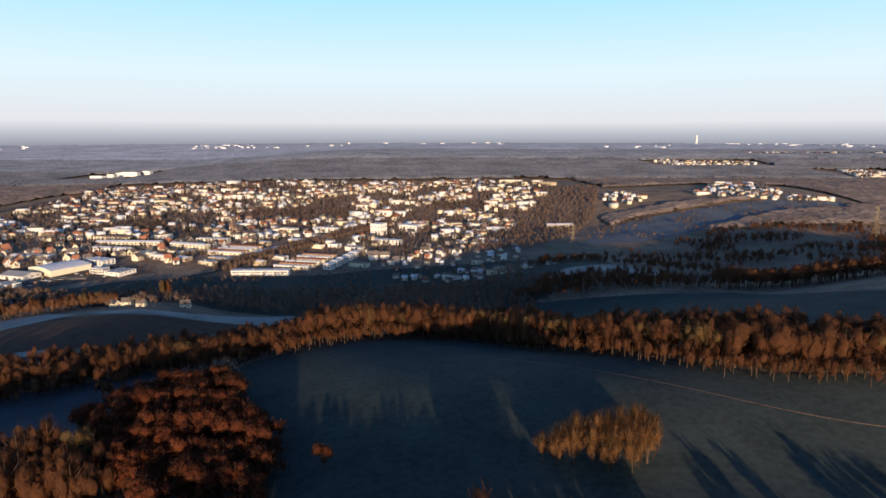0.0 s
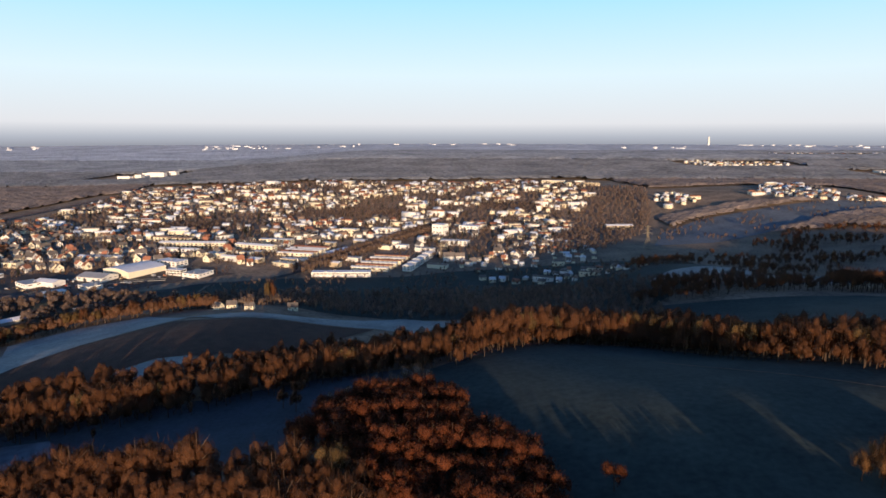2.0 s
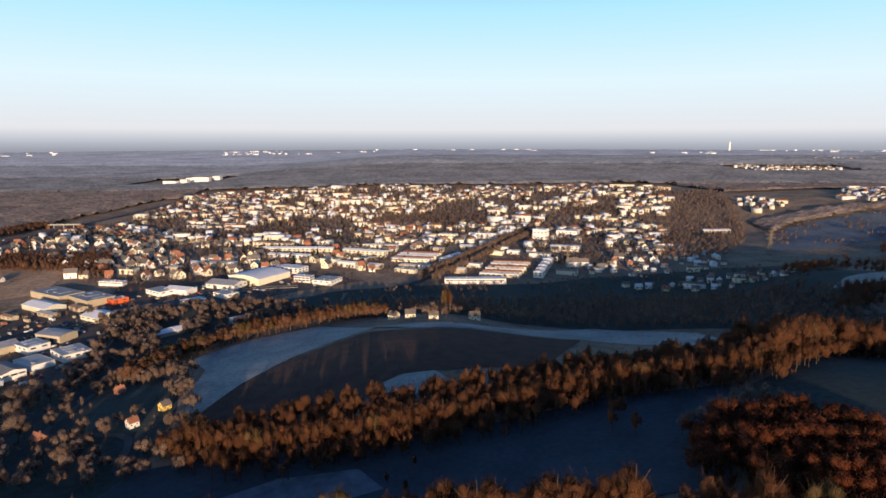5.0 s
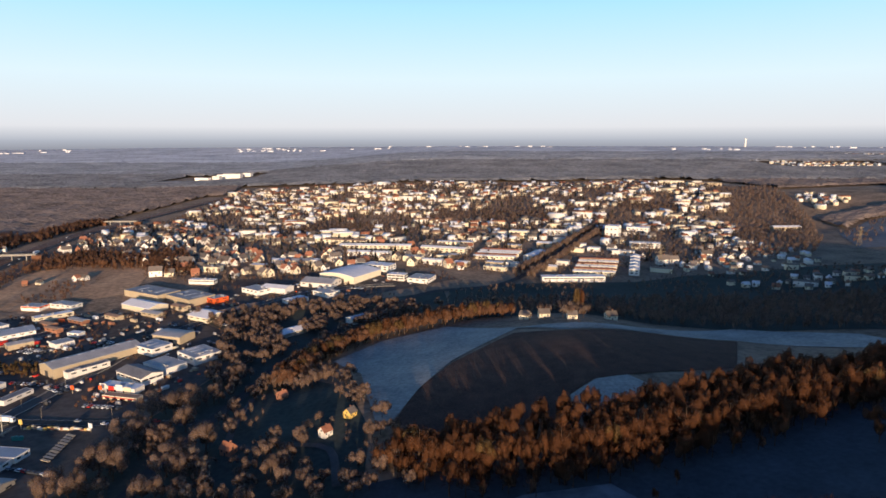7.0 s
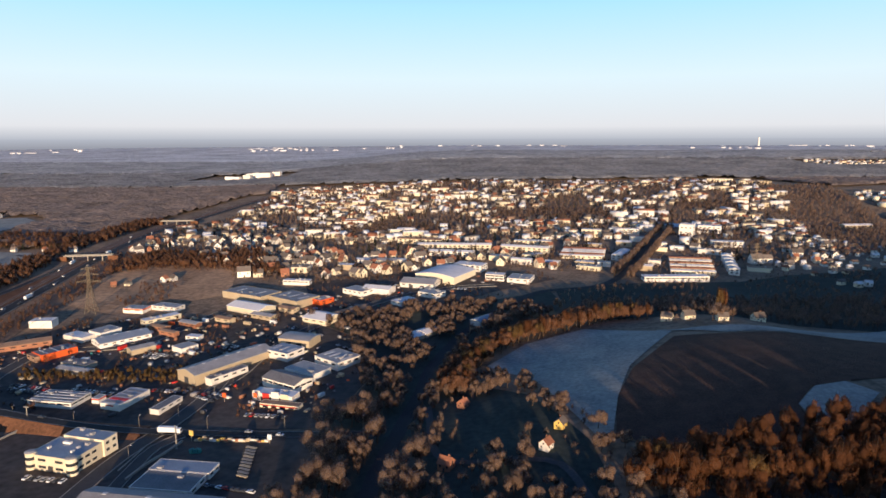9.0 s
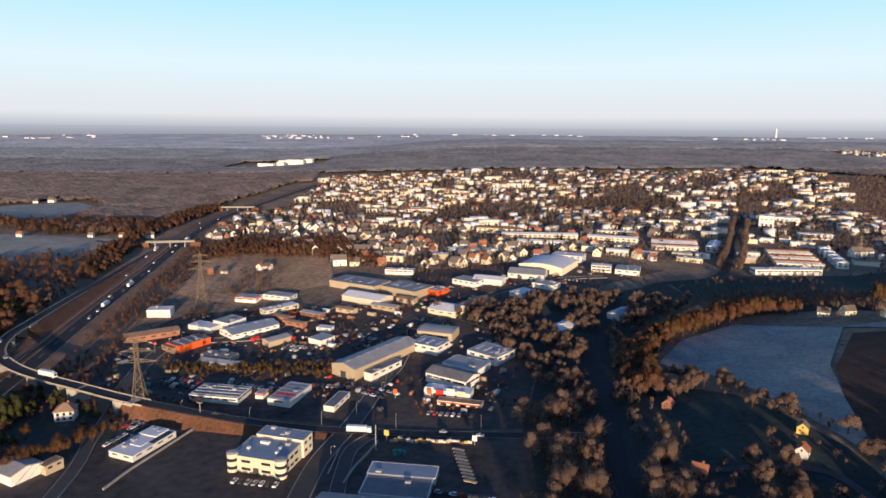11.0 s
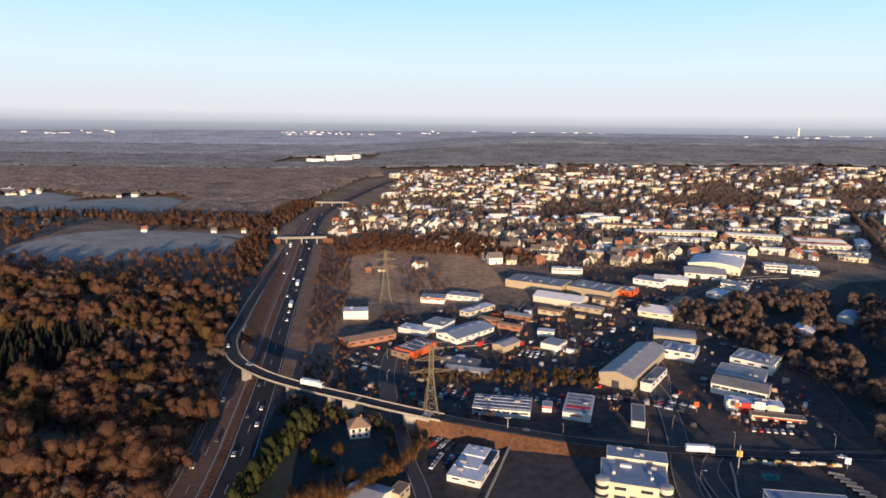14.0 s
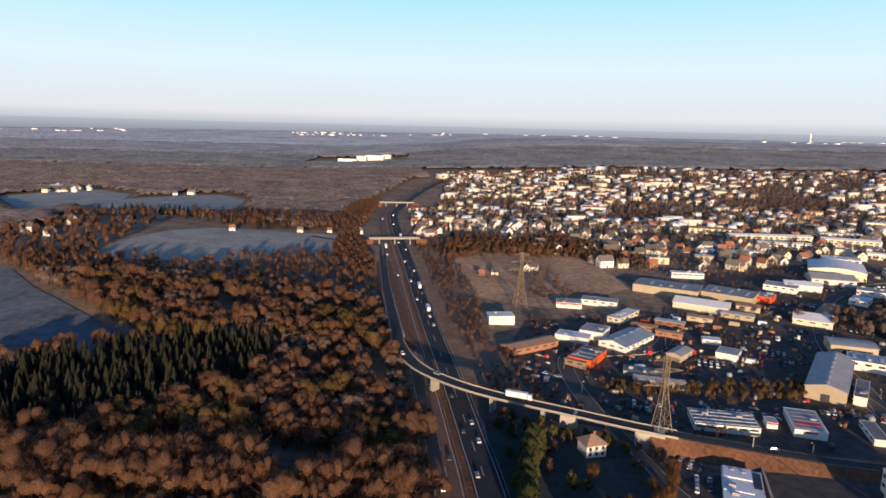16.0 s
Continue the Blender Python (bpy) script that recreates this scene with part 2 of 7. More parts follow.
# ---- mesh helpers ----
class Shape:
    """Collects corners and faces."""

    def __init__(self):
        self.v, self.f = [], []

    def add(self, vs, fs):
        k = len(self.v)
        self.v += [tuple(p) for p in vs]
        self.f += [tuple(i + k for i in q) for q in fs]
        return self

    def box(self, x, y, z, w, d, h, rot=0.0, taper=1.0):
        c, s = math.cos(radians(rot)), math.sin(radians(rot))
        vs = []
        for zz, k in ((z, 1.0), (z + h, taper)):
            for a, b in ((-1, -1), (1, -1), (1, 1), (-1, 1)):
                px, py = a * w / 2 * k, b * d / 2 * k
                vs.append((x + px * c - py * s, y + px * s + py * c, zz))
        return self.add(vs, [(0, 3, 2, 1), (4, 5, 6, 7), (0, 1, 5, 4), (1, 2, 6, 5), (2, 3, 7, 6), (3, 0, 4, 7)])

    def beam(self, a, b, r0, r1=None, sides=4):
        a, b = Vector(a), Vector(b)
        r1 = r0 if r1 is None else r1
        w = (b - a).normalized()
        u = w.orthogonal().normalized()
        v = w.cross(u)
        vs = []
        for p, r in ((a, r0), (b, r1)):
            for i in range(sides):
                t = 2 * math.pi * (i + 0.5) / sides
                vs.append(p + u * (r * math.cos(t)) + v * (r * math.sin(t)))
        fs = [(i, (i + 1) % sides, sides + (i + 1) % sides, sides + i) for i in range(sides)]
        return self.add(vs, fs + [tuple(range(sides))[::-1], tuple(range(sides, 2 * sides))])

    def tube(self, pts, r, sides=4):
        """One bar through all the points."""
        P = [Vector(p) for p in pts]
        k = len(self.v)
        for i, p in enumerate(P):
            w = (P[min(i + 1, len(P) - 1)] - P[max(i - 1, 0)]).normalized()
            u = w.cross(Vector((0.3, 0.9, 0.1))).normalized()
            v = w.cross(u)
            self.v += [tuple(p + u * (r * math.cos(2 * math.pi * (j + 0.5) / sides)) + v * (r * math.sin(2 * math.pi * (j + 0.5) / sides))) for j in range(sides)]
        for i in range(len(P) - 1):
            a, b = k + i * sides, k + (i + 1) * sides
            self.f += [(a + j, a + (j + 1) % sides, b + (j + 1) % sides, b + j) for j in range(sides)]
        self.f += [tuple(range(k, k + sides))[::-1], tuple(range(len(self.v) - sides, len(self.v)))]
        return self

    def prism(self, outline, x0, x1):
        """An outline in (y, z), run along x."""
        n = len(outline)
        vs = [(x0, p, q) for p, q in outline] + [(x1, p, q) for p, q in outline]
        return self.add(vs, [(i, (i + 1) % n, n + (i + 1) % n, n + i) for i in range(n)] + [tuple(range(n))[::-1], tuple(range(n, 2 * n))])

    def mesh(self, name, mat):
        me = bpy.data.meshes.new(name)
        me.from_pydata(self.v, [], self.f)
        mats = mat if isinstance(mat, (list, tuple)) else [mat]
        for m in mats:
            me.materials.append(m)
        me.update()
        return me


def part(name, shape, mat, parent=None, label=""):
    me = shape if isinstance(shape, bpy.types.Mesh) else shape.mesh(name, mat)
    ob = new(name, me)
    ob.parent = parent
    return tagged(ob, label)


def thing(name, x, y, z, rot, label, category, group="", kind=""):
    ob = new(name)
    ob.matrix_basis = pose(x, y, z, 0, 0, rot)
    return tagged(ob, label, category, group, kind)


def soup(name, V, F, mat, label, category="", kind="stuff", idx=None, normals=None):
    """One mesh from arrays of corners and triangles."""
    me = bpy.data.meshes.new(name)
    me.vertices.add(len(V))
    me.vertices.foreach_set("co", np.asarray(V, np.float32).ravel())
    k = F.shape[1]
    me.loops.add(F.size)
    me.loops.foreach_set("vertex_index", F.ravel().astype(np.int32))
    me.polygons.add(len(F))
    me.polygons.foreach_set("loop_start", np.arange(0, F.size, k, dtype=np.int32))
    for m in (mat if isinstance(mat, list) else [mat]):
        me.materials.append(m)
    if idx is not None:
        me.polygons.foreach_set("material_index", idx.astype(np.int32))
    me.update()
    me.validate()
    if normals is not None:
        soft(me, normals)
    ob = new(name, me)
    return tagged(ob, label, category, "", kind)


# ---- ground ----
def axis(lo, hi, a, b, step, grow=1.12):
    core = list(np.arange(a, b + 0.1, step))
    s, v, up = step, core[-1], []
    while v < hi:
        s *= grow
        v += s
        up.append(min(v, hi))
    s, v, down = step, core[0], []
    while v > lo:
        s *= grow
        v -= s
        down.append(max(v, lo))
    return np.array(down[::-1] + core + up)


gx, gy = axis(-4900, 4900, -1120, 560, 10), axis(-900, 4980, 60, 1200, 10)
GX, GY = np.meshgrid(gx, gy)
GV = np.stack([GX, GY, ground_z(GX, GY)], -1).reshape(-1, 3)
ni, nj = len(gx), len(gy)
q = (np.arange(nj - 1)[:, None] * ni + np.arange(ni - 1)[None]).ravel()
ground = soup("ground", GV, np.stack([q, q + 1, q + ni + 1, q + ni], 1), M["land"], "rolling brown and grey-green winter land", kind="structure")
for p in ground.data.polygons:
    p.use_smooth = True


def field(name, poly, mat, label, lift=0.25, step=9.0):
    """A patch of land laid over the ground."""
    bm = bmesh.new()
    bm.faces.new([bm.verts.new((x, y, 0)) for x, y in poly])
    xs, ys = [p[0] for p in poly], [p[1] for p in poly]
    for i in range(2):
        lo, hi = (min(xs), max(xs)) if i == 0 else (min(ys), max(ys))
        for v in np.arange(lo + step / 2, hi, step):
            bmesh.ops.bisect_plane(bm, geom=bm.verts[:] + bm.edges[:] + bm.faces[:], plane_co=(v, v, 0), plane_no=(1, 0, 0) if i == 0 else (0, 1, 0))
    bmesh.ops.triangulate(bm, faces=bm.faces[:])
    for v in bm.verts:
        v.co.z = gz(v.co.x, v.co.y) + lift
    bmesh.ops.recalc_face_normals(bm, faces=bm.faces[:])
    if bm.faces and sum(f.normal.z for f in bm.faces) < 0:
        bmesh.ops.reverse_faces(bm, faces=bm.faces[:])
    me = bpy.data.meshes.new(name)
    bm.to_mesh(me)
    bm.free()
    me.materials.append(mat)
    for p in me.polygons:
        p.use_smooth = True
    return tagged(new(name, me), label, kind="structure")


def smooth_line(pts, step=5.0):
    """A soft curve through the points, with a corner every few metres."""
    P = np.array(pts, float)
    P = np.vstack([2 * P[0] - P[1], P, 2 * P[-1] - P[-2]])
    out = []
    for i in range(1, len(P) - 2):
        n = max(2, int(np.linalg.norm(P[i + 1][:2] - P[i][:2]) / step))
        for k in range(n):
            t = k / n
            out.append(0.5 * (2 * P[i] + (P[i + 1] - P[i - 1]) * t + (2 * P[i - 1] - 5 * P[i] + 4 * P[i + 1] - P[i + 2]) * t * t + (3 * P[i] - P[i - 1] - 3 * P[i + 1] + P[i + 2]) * t ** 3))
    out.append(P[-2])
    return np.array(out)


def sides(L):
    d = np.gradient(L[:, :2], axis=0)
    d /= np.linalg.norm(d, axis=1)[:, None]
    return np.stack([d[:, 1], -d[:, 0]], 1)         # to the right of the way


def ribbon(name, L, a, b, mat, label, lift=0.35, parent=None, z=None, dash=None):
    """A strip between a and b metres to the right of the line; dash: (painted, gap) in corners."""
    n = sides(L)
    A, B = L[:, :2] + n * a, L[:, :2] + n * b
    za = ground_z(A[:, 0], A[:, 1]) + lift if z is None else z + lift
    zb = ground_z(B[:, 0], B[:, 1]) + lift if z is None else z + lift
    s = Shape()
    s.v = [(*p, h) for p, h in zip(A, za)] + [(*p, h) for p, h in zip(B, zb)]
    k = len(L)
    s.f = [(i, k + i, k + i + 1, i + 1) for i in range(k - 1) if dash is None or i % sum(dash) < dash[0]]
    ob = part(name, s, mat, parent, label if parent else "")
    return ob if parent else tagged(ob, label, kind="structure")


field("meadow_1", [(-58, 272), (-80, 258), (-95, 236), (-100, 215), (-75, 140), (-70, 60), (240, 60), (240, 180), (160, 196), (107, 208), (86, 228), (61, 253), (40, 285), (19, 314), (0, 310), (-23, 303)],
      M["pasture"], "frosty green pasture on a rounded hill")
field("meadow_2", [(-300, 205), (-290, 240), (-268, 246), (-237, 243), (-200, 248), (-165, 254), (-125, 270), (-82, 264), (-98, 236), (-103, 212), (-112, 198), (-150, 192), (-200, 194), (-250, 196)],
      M["shadefrost"], "frosted meadow between two woods, darkened to stand for shade")
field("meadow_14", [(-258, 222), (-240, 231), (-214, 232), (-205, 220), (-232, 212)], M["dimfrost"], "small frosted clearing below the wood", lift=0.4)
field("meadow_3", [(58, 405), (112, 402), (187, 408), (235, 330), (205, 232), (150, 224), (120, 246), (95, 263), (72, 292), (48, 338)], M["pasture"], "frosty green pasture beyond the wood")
field("meadow_4", [(-318, 366), (-296, 397), (-261, 416), (-224, 386), (-259, 337), (-273, 304), (-281, 279), (-287, 275), (-294, 304), (-300, 335)], M["frost"], "frost-covered meadow beside the ploughed field")
field("ploughed_field", [(-281, 276), (-273, 304), (-259, 333), (-227, 374), (-202, 370), (-172, 375), (-113, 374), (-140, 315), (-190, 300), (-205, 296), (-216, 284), (-219, 268), (-249, 266), (-270, 268)],
      M["plough"], "dark brown ploughed field", lift=0.3)
field("meadow_5", [(-216, 284), (-203, 297), (-190, 300), (-184, 290), (-205, 270), (-216, 268)], M["frost"], "corner of frosted grass by the ploughed field", lift=0.28)
field("meadow_6", [(-224, 388), (-202, 373), (-172, 378), (-113, 377), (-60, 335), (-46, 350), (-52, 372), (-99, 410), (-165, 392)], M["frost"], "long strip of frosted grass with a track")
field("meadow_7", [(-830, 470), (-797, 436), (-761, 406), (-738, 388), (-716, 378), (-735, 362), (-751, 352), (-790, 330), (-900, 330), (-900, 470)], M["dimfrost"], "frosted field beside the spruces, dimmed to stand for shade")
field("meadow_8", [(-800, 498), (-806, 540), (-792, 585), (-770, 612), (-715, 624), (-676, 634), (-668, 582), (-690, 555), (-718, 523), (-738, 504), (-770, 496)], M["frost"], "frosted meadow in front of a hamlet")
field("meadow_9", [(-878, 662), (-905, 700), (-955, 790), (-910, 838), (-850, 868), (-813, 830), (-785, 690), (-825, 650)], M["frost"], "frosted field behind a row of firs")
field("meadow_10", [(-1090, 850), (-1030, 930), (-951, 865), (-925, 775), (-950, 680)], M["frost"], "pale frosted field near a village")
field("meadow_11", [(-594, 488), (-600, 560), (-566, 628), (-512, 622), (-496, 553), (-486, 512), (-522, 484), (-545, 466)], M["meadow"], "dry yellow-brown meadow under a pylon")
field("meadow_12", [(-337, 277), (-330, 309), (-317, 324), (-305, 315), (-307, 282), (-318, 272)], M["pasture"], "fenced grass plot among gardens")
field("meadow_13", [(70, 458), (140, 455), (235, 480), (330, 520), (300, 545), (190, 510), (90, 476)], M["frost"], "frosted strip of grass among hedges")
VALE = [(150, 690), (190, 790), (255, 840), (340, 850), (440, 868), (530, 865), (510, 815), (400, 795), (300, 735), (220, 695)]
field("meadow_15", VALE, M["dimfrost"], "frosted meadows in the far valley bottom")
# four dark sheets laid over the land; their colour stands in for shade
field("meadow_16", [(-392, 222), (-388, 300), (-378, 330), (-350, 350), (-330, 345), (-305, 318), (-290, 275), (-288, 245), (-300, 212)], M["pasture"], "grass of the gardens in the valley, darkened to stand for shade", lift=0.16)
field("meadow_17", [(-586, 262), (-588, 338), (-560, 330), (-536, 318), (-530, 300), (-545, 262)], M["pasture"], "grass of gardens below the bridge, darkened to stand for shade", lift=0.16)
field("meadow_18", [(-262, 440), (-215, 436), (-120, 416), (-60, 388), (0, 362), (48, 352), (60, 410), (100, 450), (150, 520), (150, 610), (60, 605), (-60, 580), (-110, 558), (-200, 548), (-258, 528)], M["pasture"], "grass in the valley bottom, darkened to stand for shade", lift=0.18)
field("meadow_19", [(-385, 308), (-371, 370), (-384, 420), (-440, 474), (-372, 474), (-300, 500), (-262, 520), (-258, 470), (-300, 425), (-322, 395), (-332, 350), (-345, 320), (-350, 345), (-378, 328)], M["pasture"], "grass below the valley trees, darkened to stand for shade", lift=0.15)
field("yard_1", [(-620, 335), (-560, 338), (-500, 322), (-470, 314), (-430, 312), (-385, 310), (-372, 370), (-385, 420), (-440, 470), (-560, 445), (-575, 400)], M["yard"], "dark asphalt yards of a trading estate", lift=0.2)
field("yard_2", [(-420, 470), (-440, 540), (-330, 590), (-250, 560), (-300, 520), (-350, 470)], M["yard"], "dark asphalt yards of a trading estate", lift=0.2)
field("yard_3", [(-530, 306), (-500, 310), (-478, 312), (-440, 309), (-384, 305), (-388, 240), (-560, 240), (-556, 270)], M["yard"], "dark asphalt yards below the road bank", lift=0.2)

# ---- motorway, ramp and roads ----
MW = smooth_line([(-560, -300), (-578, 60), (-586, 180), (-594, 283), (-598, 319), (-604, 366), (-614, 435), (-628, 543), (-641, 640), (-652, 740), (-654, 800), (-645, 886), (-622, 1005), (-600, 1080)], 6)
motorway = tagged(new("motorway"), "four-lane motorway with a planted central strip", "motorway", kind="structure")
ribbon("carriageway", MW, -10, -1.3, M["brown_asphalt"], "brown carriageway", 0.45, motorway)
ribbon("carriageway", MW, 1.3, 10, M["asphalt"], "dark carriageway", 0.45, motorway)
ribbon("central_strip", MW, -1.3, 1.3, M["earth"], "brown planted central strip", 0.5, motorway)
vm = MW[(MW[:, 1] > 200) & (MW[:, 1] < 660)]
ribbon("verge_1", vm[vm[:, 1] > 352], 10, 33, M["verge"], "dry reddish-brown verge beside the motorway", 0.3)
ribbon("verge_2", vm, -12, -10, M["verge"], "dry reddish-brown verge beside the motorway", 0.3)
for a in (-9.4, -1.9, 1.8, 9.3):
    ribbon("edge_line", MW, a, a + 0.22, M["line"], "white edge line", 0.5, motorway)
for a in (-5.3, 5.2):
    ribbon("lane_line", MW, a, a + 0.2, M["line"], "broken white lane line", 0.5, motorway, dash=(1, 2))


def rail(name, L, off, label, z=None, h=0.6, base=0.45):
    """A guard rail on posts."""
    n = sides(L)
    P = L[:, :2] + n * off
    zz = (ground_z(P[:, 0], P[:, 1]) if z is None else z) + base
    root = tagged(new(name), label, "guard rail")
    s = Shape()
    k = len(P)
    for dz, do in ((h - 0.25, 0), (h, 0), (h, 0.08), (h - 0.25, 0.08)):
        s.v += [(p[0] + m[0] * do, p[1] + m[1] * do, a + dz) for p, m, a in zip(P, n, zz)]
    s.f = [(j * k + i, (j + 1) % 4 * k + i, (j + 1) % 4 * k + i + 1, j * k + i + 1) for j in range(4) for i in range(k - 1)]
    part("beam", s, M["steel"], root)
    post = Shape().box(0, 0, 0, 0.1, 0.1, h).mesh("post", M["steel"])
    for p, a in list(zip(P, zz))[::2][:60]:
        part("post", post, None, root).location = (p[0], p[1], a)
    return root


mid = MW[(MW[:, 1] > 230) & (MW[:, 1] < 640)]
rail("guard_rail", mid, -0.9, "galvanised guard rail along the central strip")
rail("guard_rail", mid, -10.4, "galvanised guard rail along the motorway edge")
rail("guard_rail", mid, 10.4, "galvanised guard rail along the motorway edge")

# ramp: leaves the motorway's west side, climbs, bends over it and runs on as a road along a bank
RP = smooth_line([(-650, 640, 0.3), (-641, 560, 0.5), (-634, 495, 2), (-627, 440, 4), (-622, 405, 5.2), (-619, 383, 5.8), (-611, 363, 6), (-597, 350, 6), (-580, 341, 6), (-560, 333.5, 5.8), (-540, 326, 5.4), (-520, 320.5, 4.6),
                  (-500, 316.5, 3.4), (-480, 313, 2.2), (-460, 311, 1.3), (-440, 309.5, 0.8), (-410, 307, 0.4), (-380, 303, 0.3), (-362, 299.5, 0.3)], 4)
RZ = ground_z(RP[:, 0], RP[:, 1]) * 0 + np.interp(RP[:, 1] * 0 + np.arange(len(RP)), np.arange(len(RP)), ground_z(RP[:, 0], RP[:, 1])) + RP[:, 2]
ramp_road = tagged(new("ramp_bridge"), "curved concrete motorway ramp bridge with parapets", "bridge")
RN = sides(RP)


def deck(name, a, b, z0, z1, mat, sel, label=""):
    s = Shape()
    A, B = RP[sel, :2] + RN[sel] * a, RP[sel, :2] + RN[sel] * b
    k = len(A)
    for P, dz in ((A, z1), (B, z1), (B, z0), (A, z0)):
        s.v += [(p[0], p[1], h + dz) for p, h in zip(P, RZ[sel])]
    s.f = [(j * k + i, (j + 1) % 4 * k + i, (j + 1) % 4 * k + i + 1, j * k + i + 1) for j in range(4) for i in range(k - 1)]
    s.f += [(0, k, 2 * k, 3 * k)[::-1], (k - 1, 2 * k - 1, 3 * k - 1, 4 * k - 1)]
    return part(name, s, mat, ramp_road, label)


ALLR = np.arange(len(RP))
SPAN = ALLR[(RP[:, 0] > -632) & (RP[:, 0] < -536) & (RP[:, 1] < 470)]
WALLS = ALLR[(RP[:, 0] > -632) & (RP[:, 0] < -526) & (RP[:, 1] < 468)]
deck("deck", -2.8, 2.8, -0.4, 0.0, M["concrete"], SPAN, "concrete bridge deck")
ribbon("roadway", RP, -2.5, 2.5, M["asphalt"], "dark asphalt roadway", 0.06, ramp_road, z=RZ)
ribbon("edge_line", RP, -2.3, -2.15, M["line"], "white edge line", 0.1, ramp_road, z=RZ)
ribbon("edge_line", RP, 2.15, 2.3, M["line"], "white edge line", 0.1, ramp_road, z=RZ)
deck("parapet", -2.8, -2.6, -0.3, 0.4, M["parapet"], WALLS, "pale concrete parapet")
deck("parapet", 2.6, 2.8, -0.3, 0.4, M["parapet"], WALLS, "pale concrete parapet")
for x, y in ((-619, 383), (-603.5, 355), (-583, 342.5), (-570, 337)):
    i = int(np.argmin((RP[:, 0] - x) ** 2 + (RP[:, 1] - y) ** 2))
    z0 = gz(RP[i, 0], RP[i, 1])
    part("pier", Shape().box(RP[i, 0], RP[i, 1], z0, 1.2, 3.6, RZ[i] - z0 - 0.4, math.degrees(math.atan2(-RN[i, 0], RN[i, 1]))), M["concrete"], ramp_road)
for x, y, w in ((-560, 333.5, 5), (-536, 325, 9), (-621.5, 400, 7)):
    i = int(np.argmin((RP[:, 0] - x) ** 2 + (RP[:, 1] - y) ** 2))
    z0 = gz(RP[i, 0], RP[i, 1]) - 0.5
    part("abutment", Shape().box(RP[i, 0], RP[i, 1], z0, w, 6.4, RZ[i] - z0 - 0.02, math.degrees(math.atan2(RN[i, 0], -RN[i, 1]))), M["parapet"], ramp_road, "sunlit concrete abutment")


def bank(name, sel, inner, outer, label):
    """An earth slope from the ramp's edge down to the ground."""
    s = Shape()
    A, B = RP[sel, :2] + RN[sel] * inner, RP[sel, :2] + RN[sel] * outer
    k = len(A)
    s.v = [(p[0], p[1], h - 0.05) for p, h in zip(A, RZ[sel])] + [(p[0], p[1], gz(*p) - 0.2) for p in B]
    s.f = [(i, i + 1, k + i + 1, k + i) for i in range(k - 1)]
    for i in (0, k - 1):
        n = len(s.v)
        s.v.append((A[i, 0], A[i, 1], gz(*A[i]) - 0.2))
        s.f.append((i, k + i, n) if i == 0 else (i, n, k + i))
    return tagged(part(name, s, M["earth"]), label, kind="structure")


E1 = ALLR[(RP[:, 0] > -537) & (RP[:, 0] < -455)]
bank("road_bank_1", E1, 2.5, 7.0, "bare brown earth bank below the road")
bank("road_bank_2", E1, -2.5, -8.5, "brown earth bank below the road")
E2 = ALLR[(RP[:, 1] > 392) & (RP[:, 1] < 560)]
bank("road_bank_3", E2, 2.5, 5.5, "brown earth bank of the ramp")
bank("road_bank_4", E2, -2.5, -9.5, "brown earth bank of the ramp")

ROADS = [
    ("road_1", [(-443, 372), (-443, 350), (-446, 330), (-450, 312), (-454, 298), (-457, 280), (-458, 240), (-455, 180)], 3.2, "asphalt junction road with kerbs"),
    ("road_2", [(-440, 308), (-446, 298), (-447, 285), (-446, 262), (-440, 230)], 2.2, "asphalt slip road at the junction"),
    ("road_3", [(-546, 345), (-544, 330), (-541, 316), (-538, 300), (-533, 280), (-528, 240)], 2.0, "narrow asphalt lane below the bridge"),
    ("road_4", [(-548, 345), (-551, 372), (-548, 398), (-530, 404), (-505, 412), (-490, 440), (-478, 470)], 3.0, "asphalt street through the trading estate"),
    ("road_5", [(-443, 350), (-436, 372), (-432, 395), (-420, 430), (-400, 465), (-372, 500), (-330, 528), (-300, 536)], 2.8, "asphalt street between halls"),
    ("road_6", [(-362, 180), (-362, 254), (-357, 290), (-349, 336), (-342, 381), (-316, 447), (-273, 515), (-212, 551), (-144, 688), (-87, 800)], 3.0, "dark lane along the railway cutting"),
    ("road_7", [(-700, 616), (-662, 607), (-637, 612), (-600, 618), (-545, 640), (-480, 640)], 2.4, "narrow road over the motorway"),
    ("road_8", [(-230, 391), (-200, 377), (-170, 382), (-113, 383), (-70, 356), (-50, 340)], 1.0, "frosted farm track"),
    ("road_9", [(-296, 240), (-302, 262), (-318, 268), (-340, 274), (-345, 320)], 1.4, "narrow lane between gardens"),
    ("road_10", [(10, 262), (40, 232), (70, 205), (110, 178), (160, 160)], 0.28, "faint track across the pasture"),
]
for name, pts, half, label in ROADS:
    L = smooth_line(pts, 5)
    ribbon(name, L, -half, half, M[{"road_8": "frost", "road_10": "verge", "road_6": "asphalt"}.get(name, "road")], label, 0.42)
for name, pts, half, label in ROADS[:5]:
    L = smooth_line(pts, 5)
    for a in (-half - 0.25, half):
        s = Shape()
        m = sides(L)
        A, B = L[:, :2] + m * a, L[:, :2] + m * (a + 0.25)
        k = len(L)
        for P, dz in ((A, 0.2), (A, 0.56), (B, 0.56), (B, 0.2)):
            s.v += [(p[0], p[1], gz(*p) + dz) for p in P]
        s.f = [(j * k + i, (j + 1) % 4 * k + i, (j + 1) % 4 * k + i + 1, j * k + i + 1) for j in range(4) for i in range(k - 1)]
        tagged(part("kerb_" + name[5:], s, M["concrete"]), "pale concrete kerb", kind="structure")

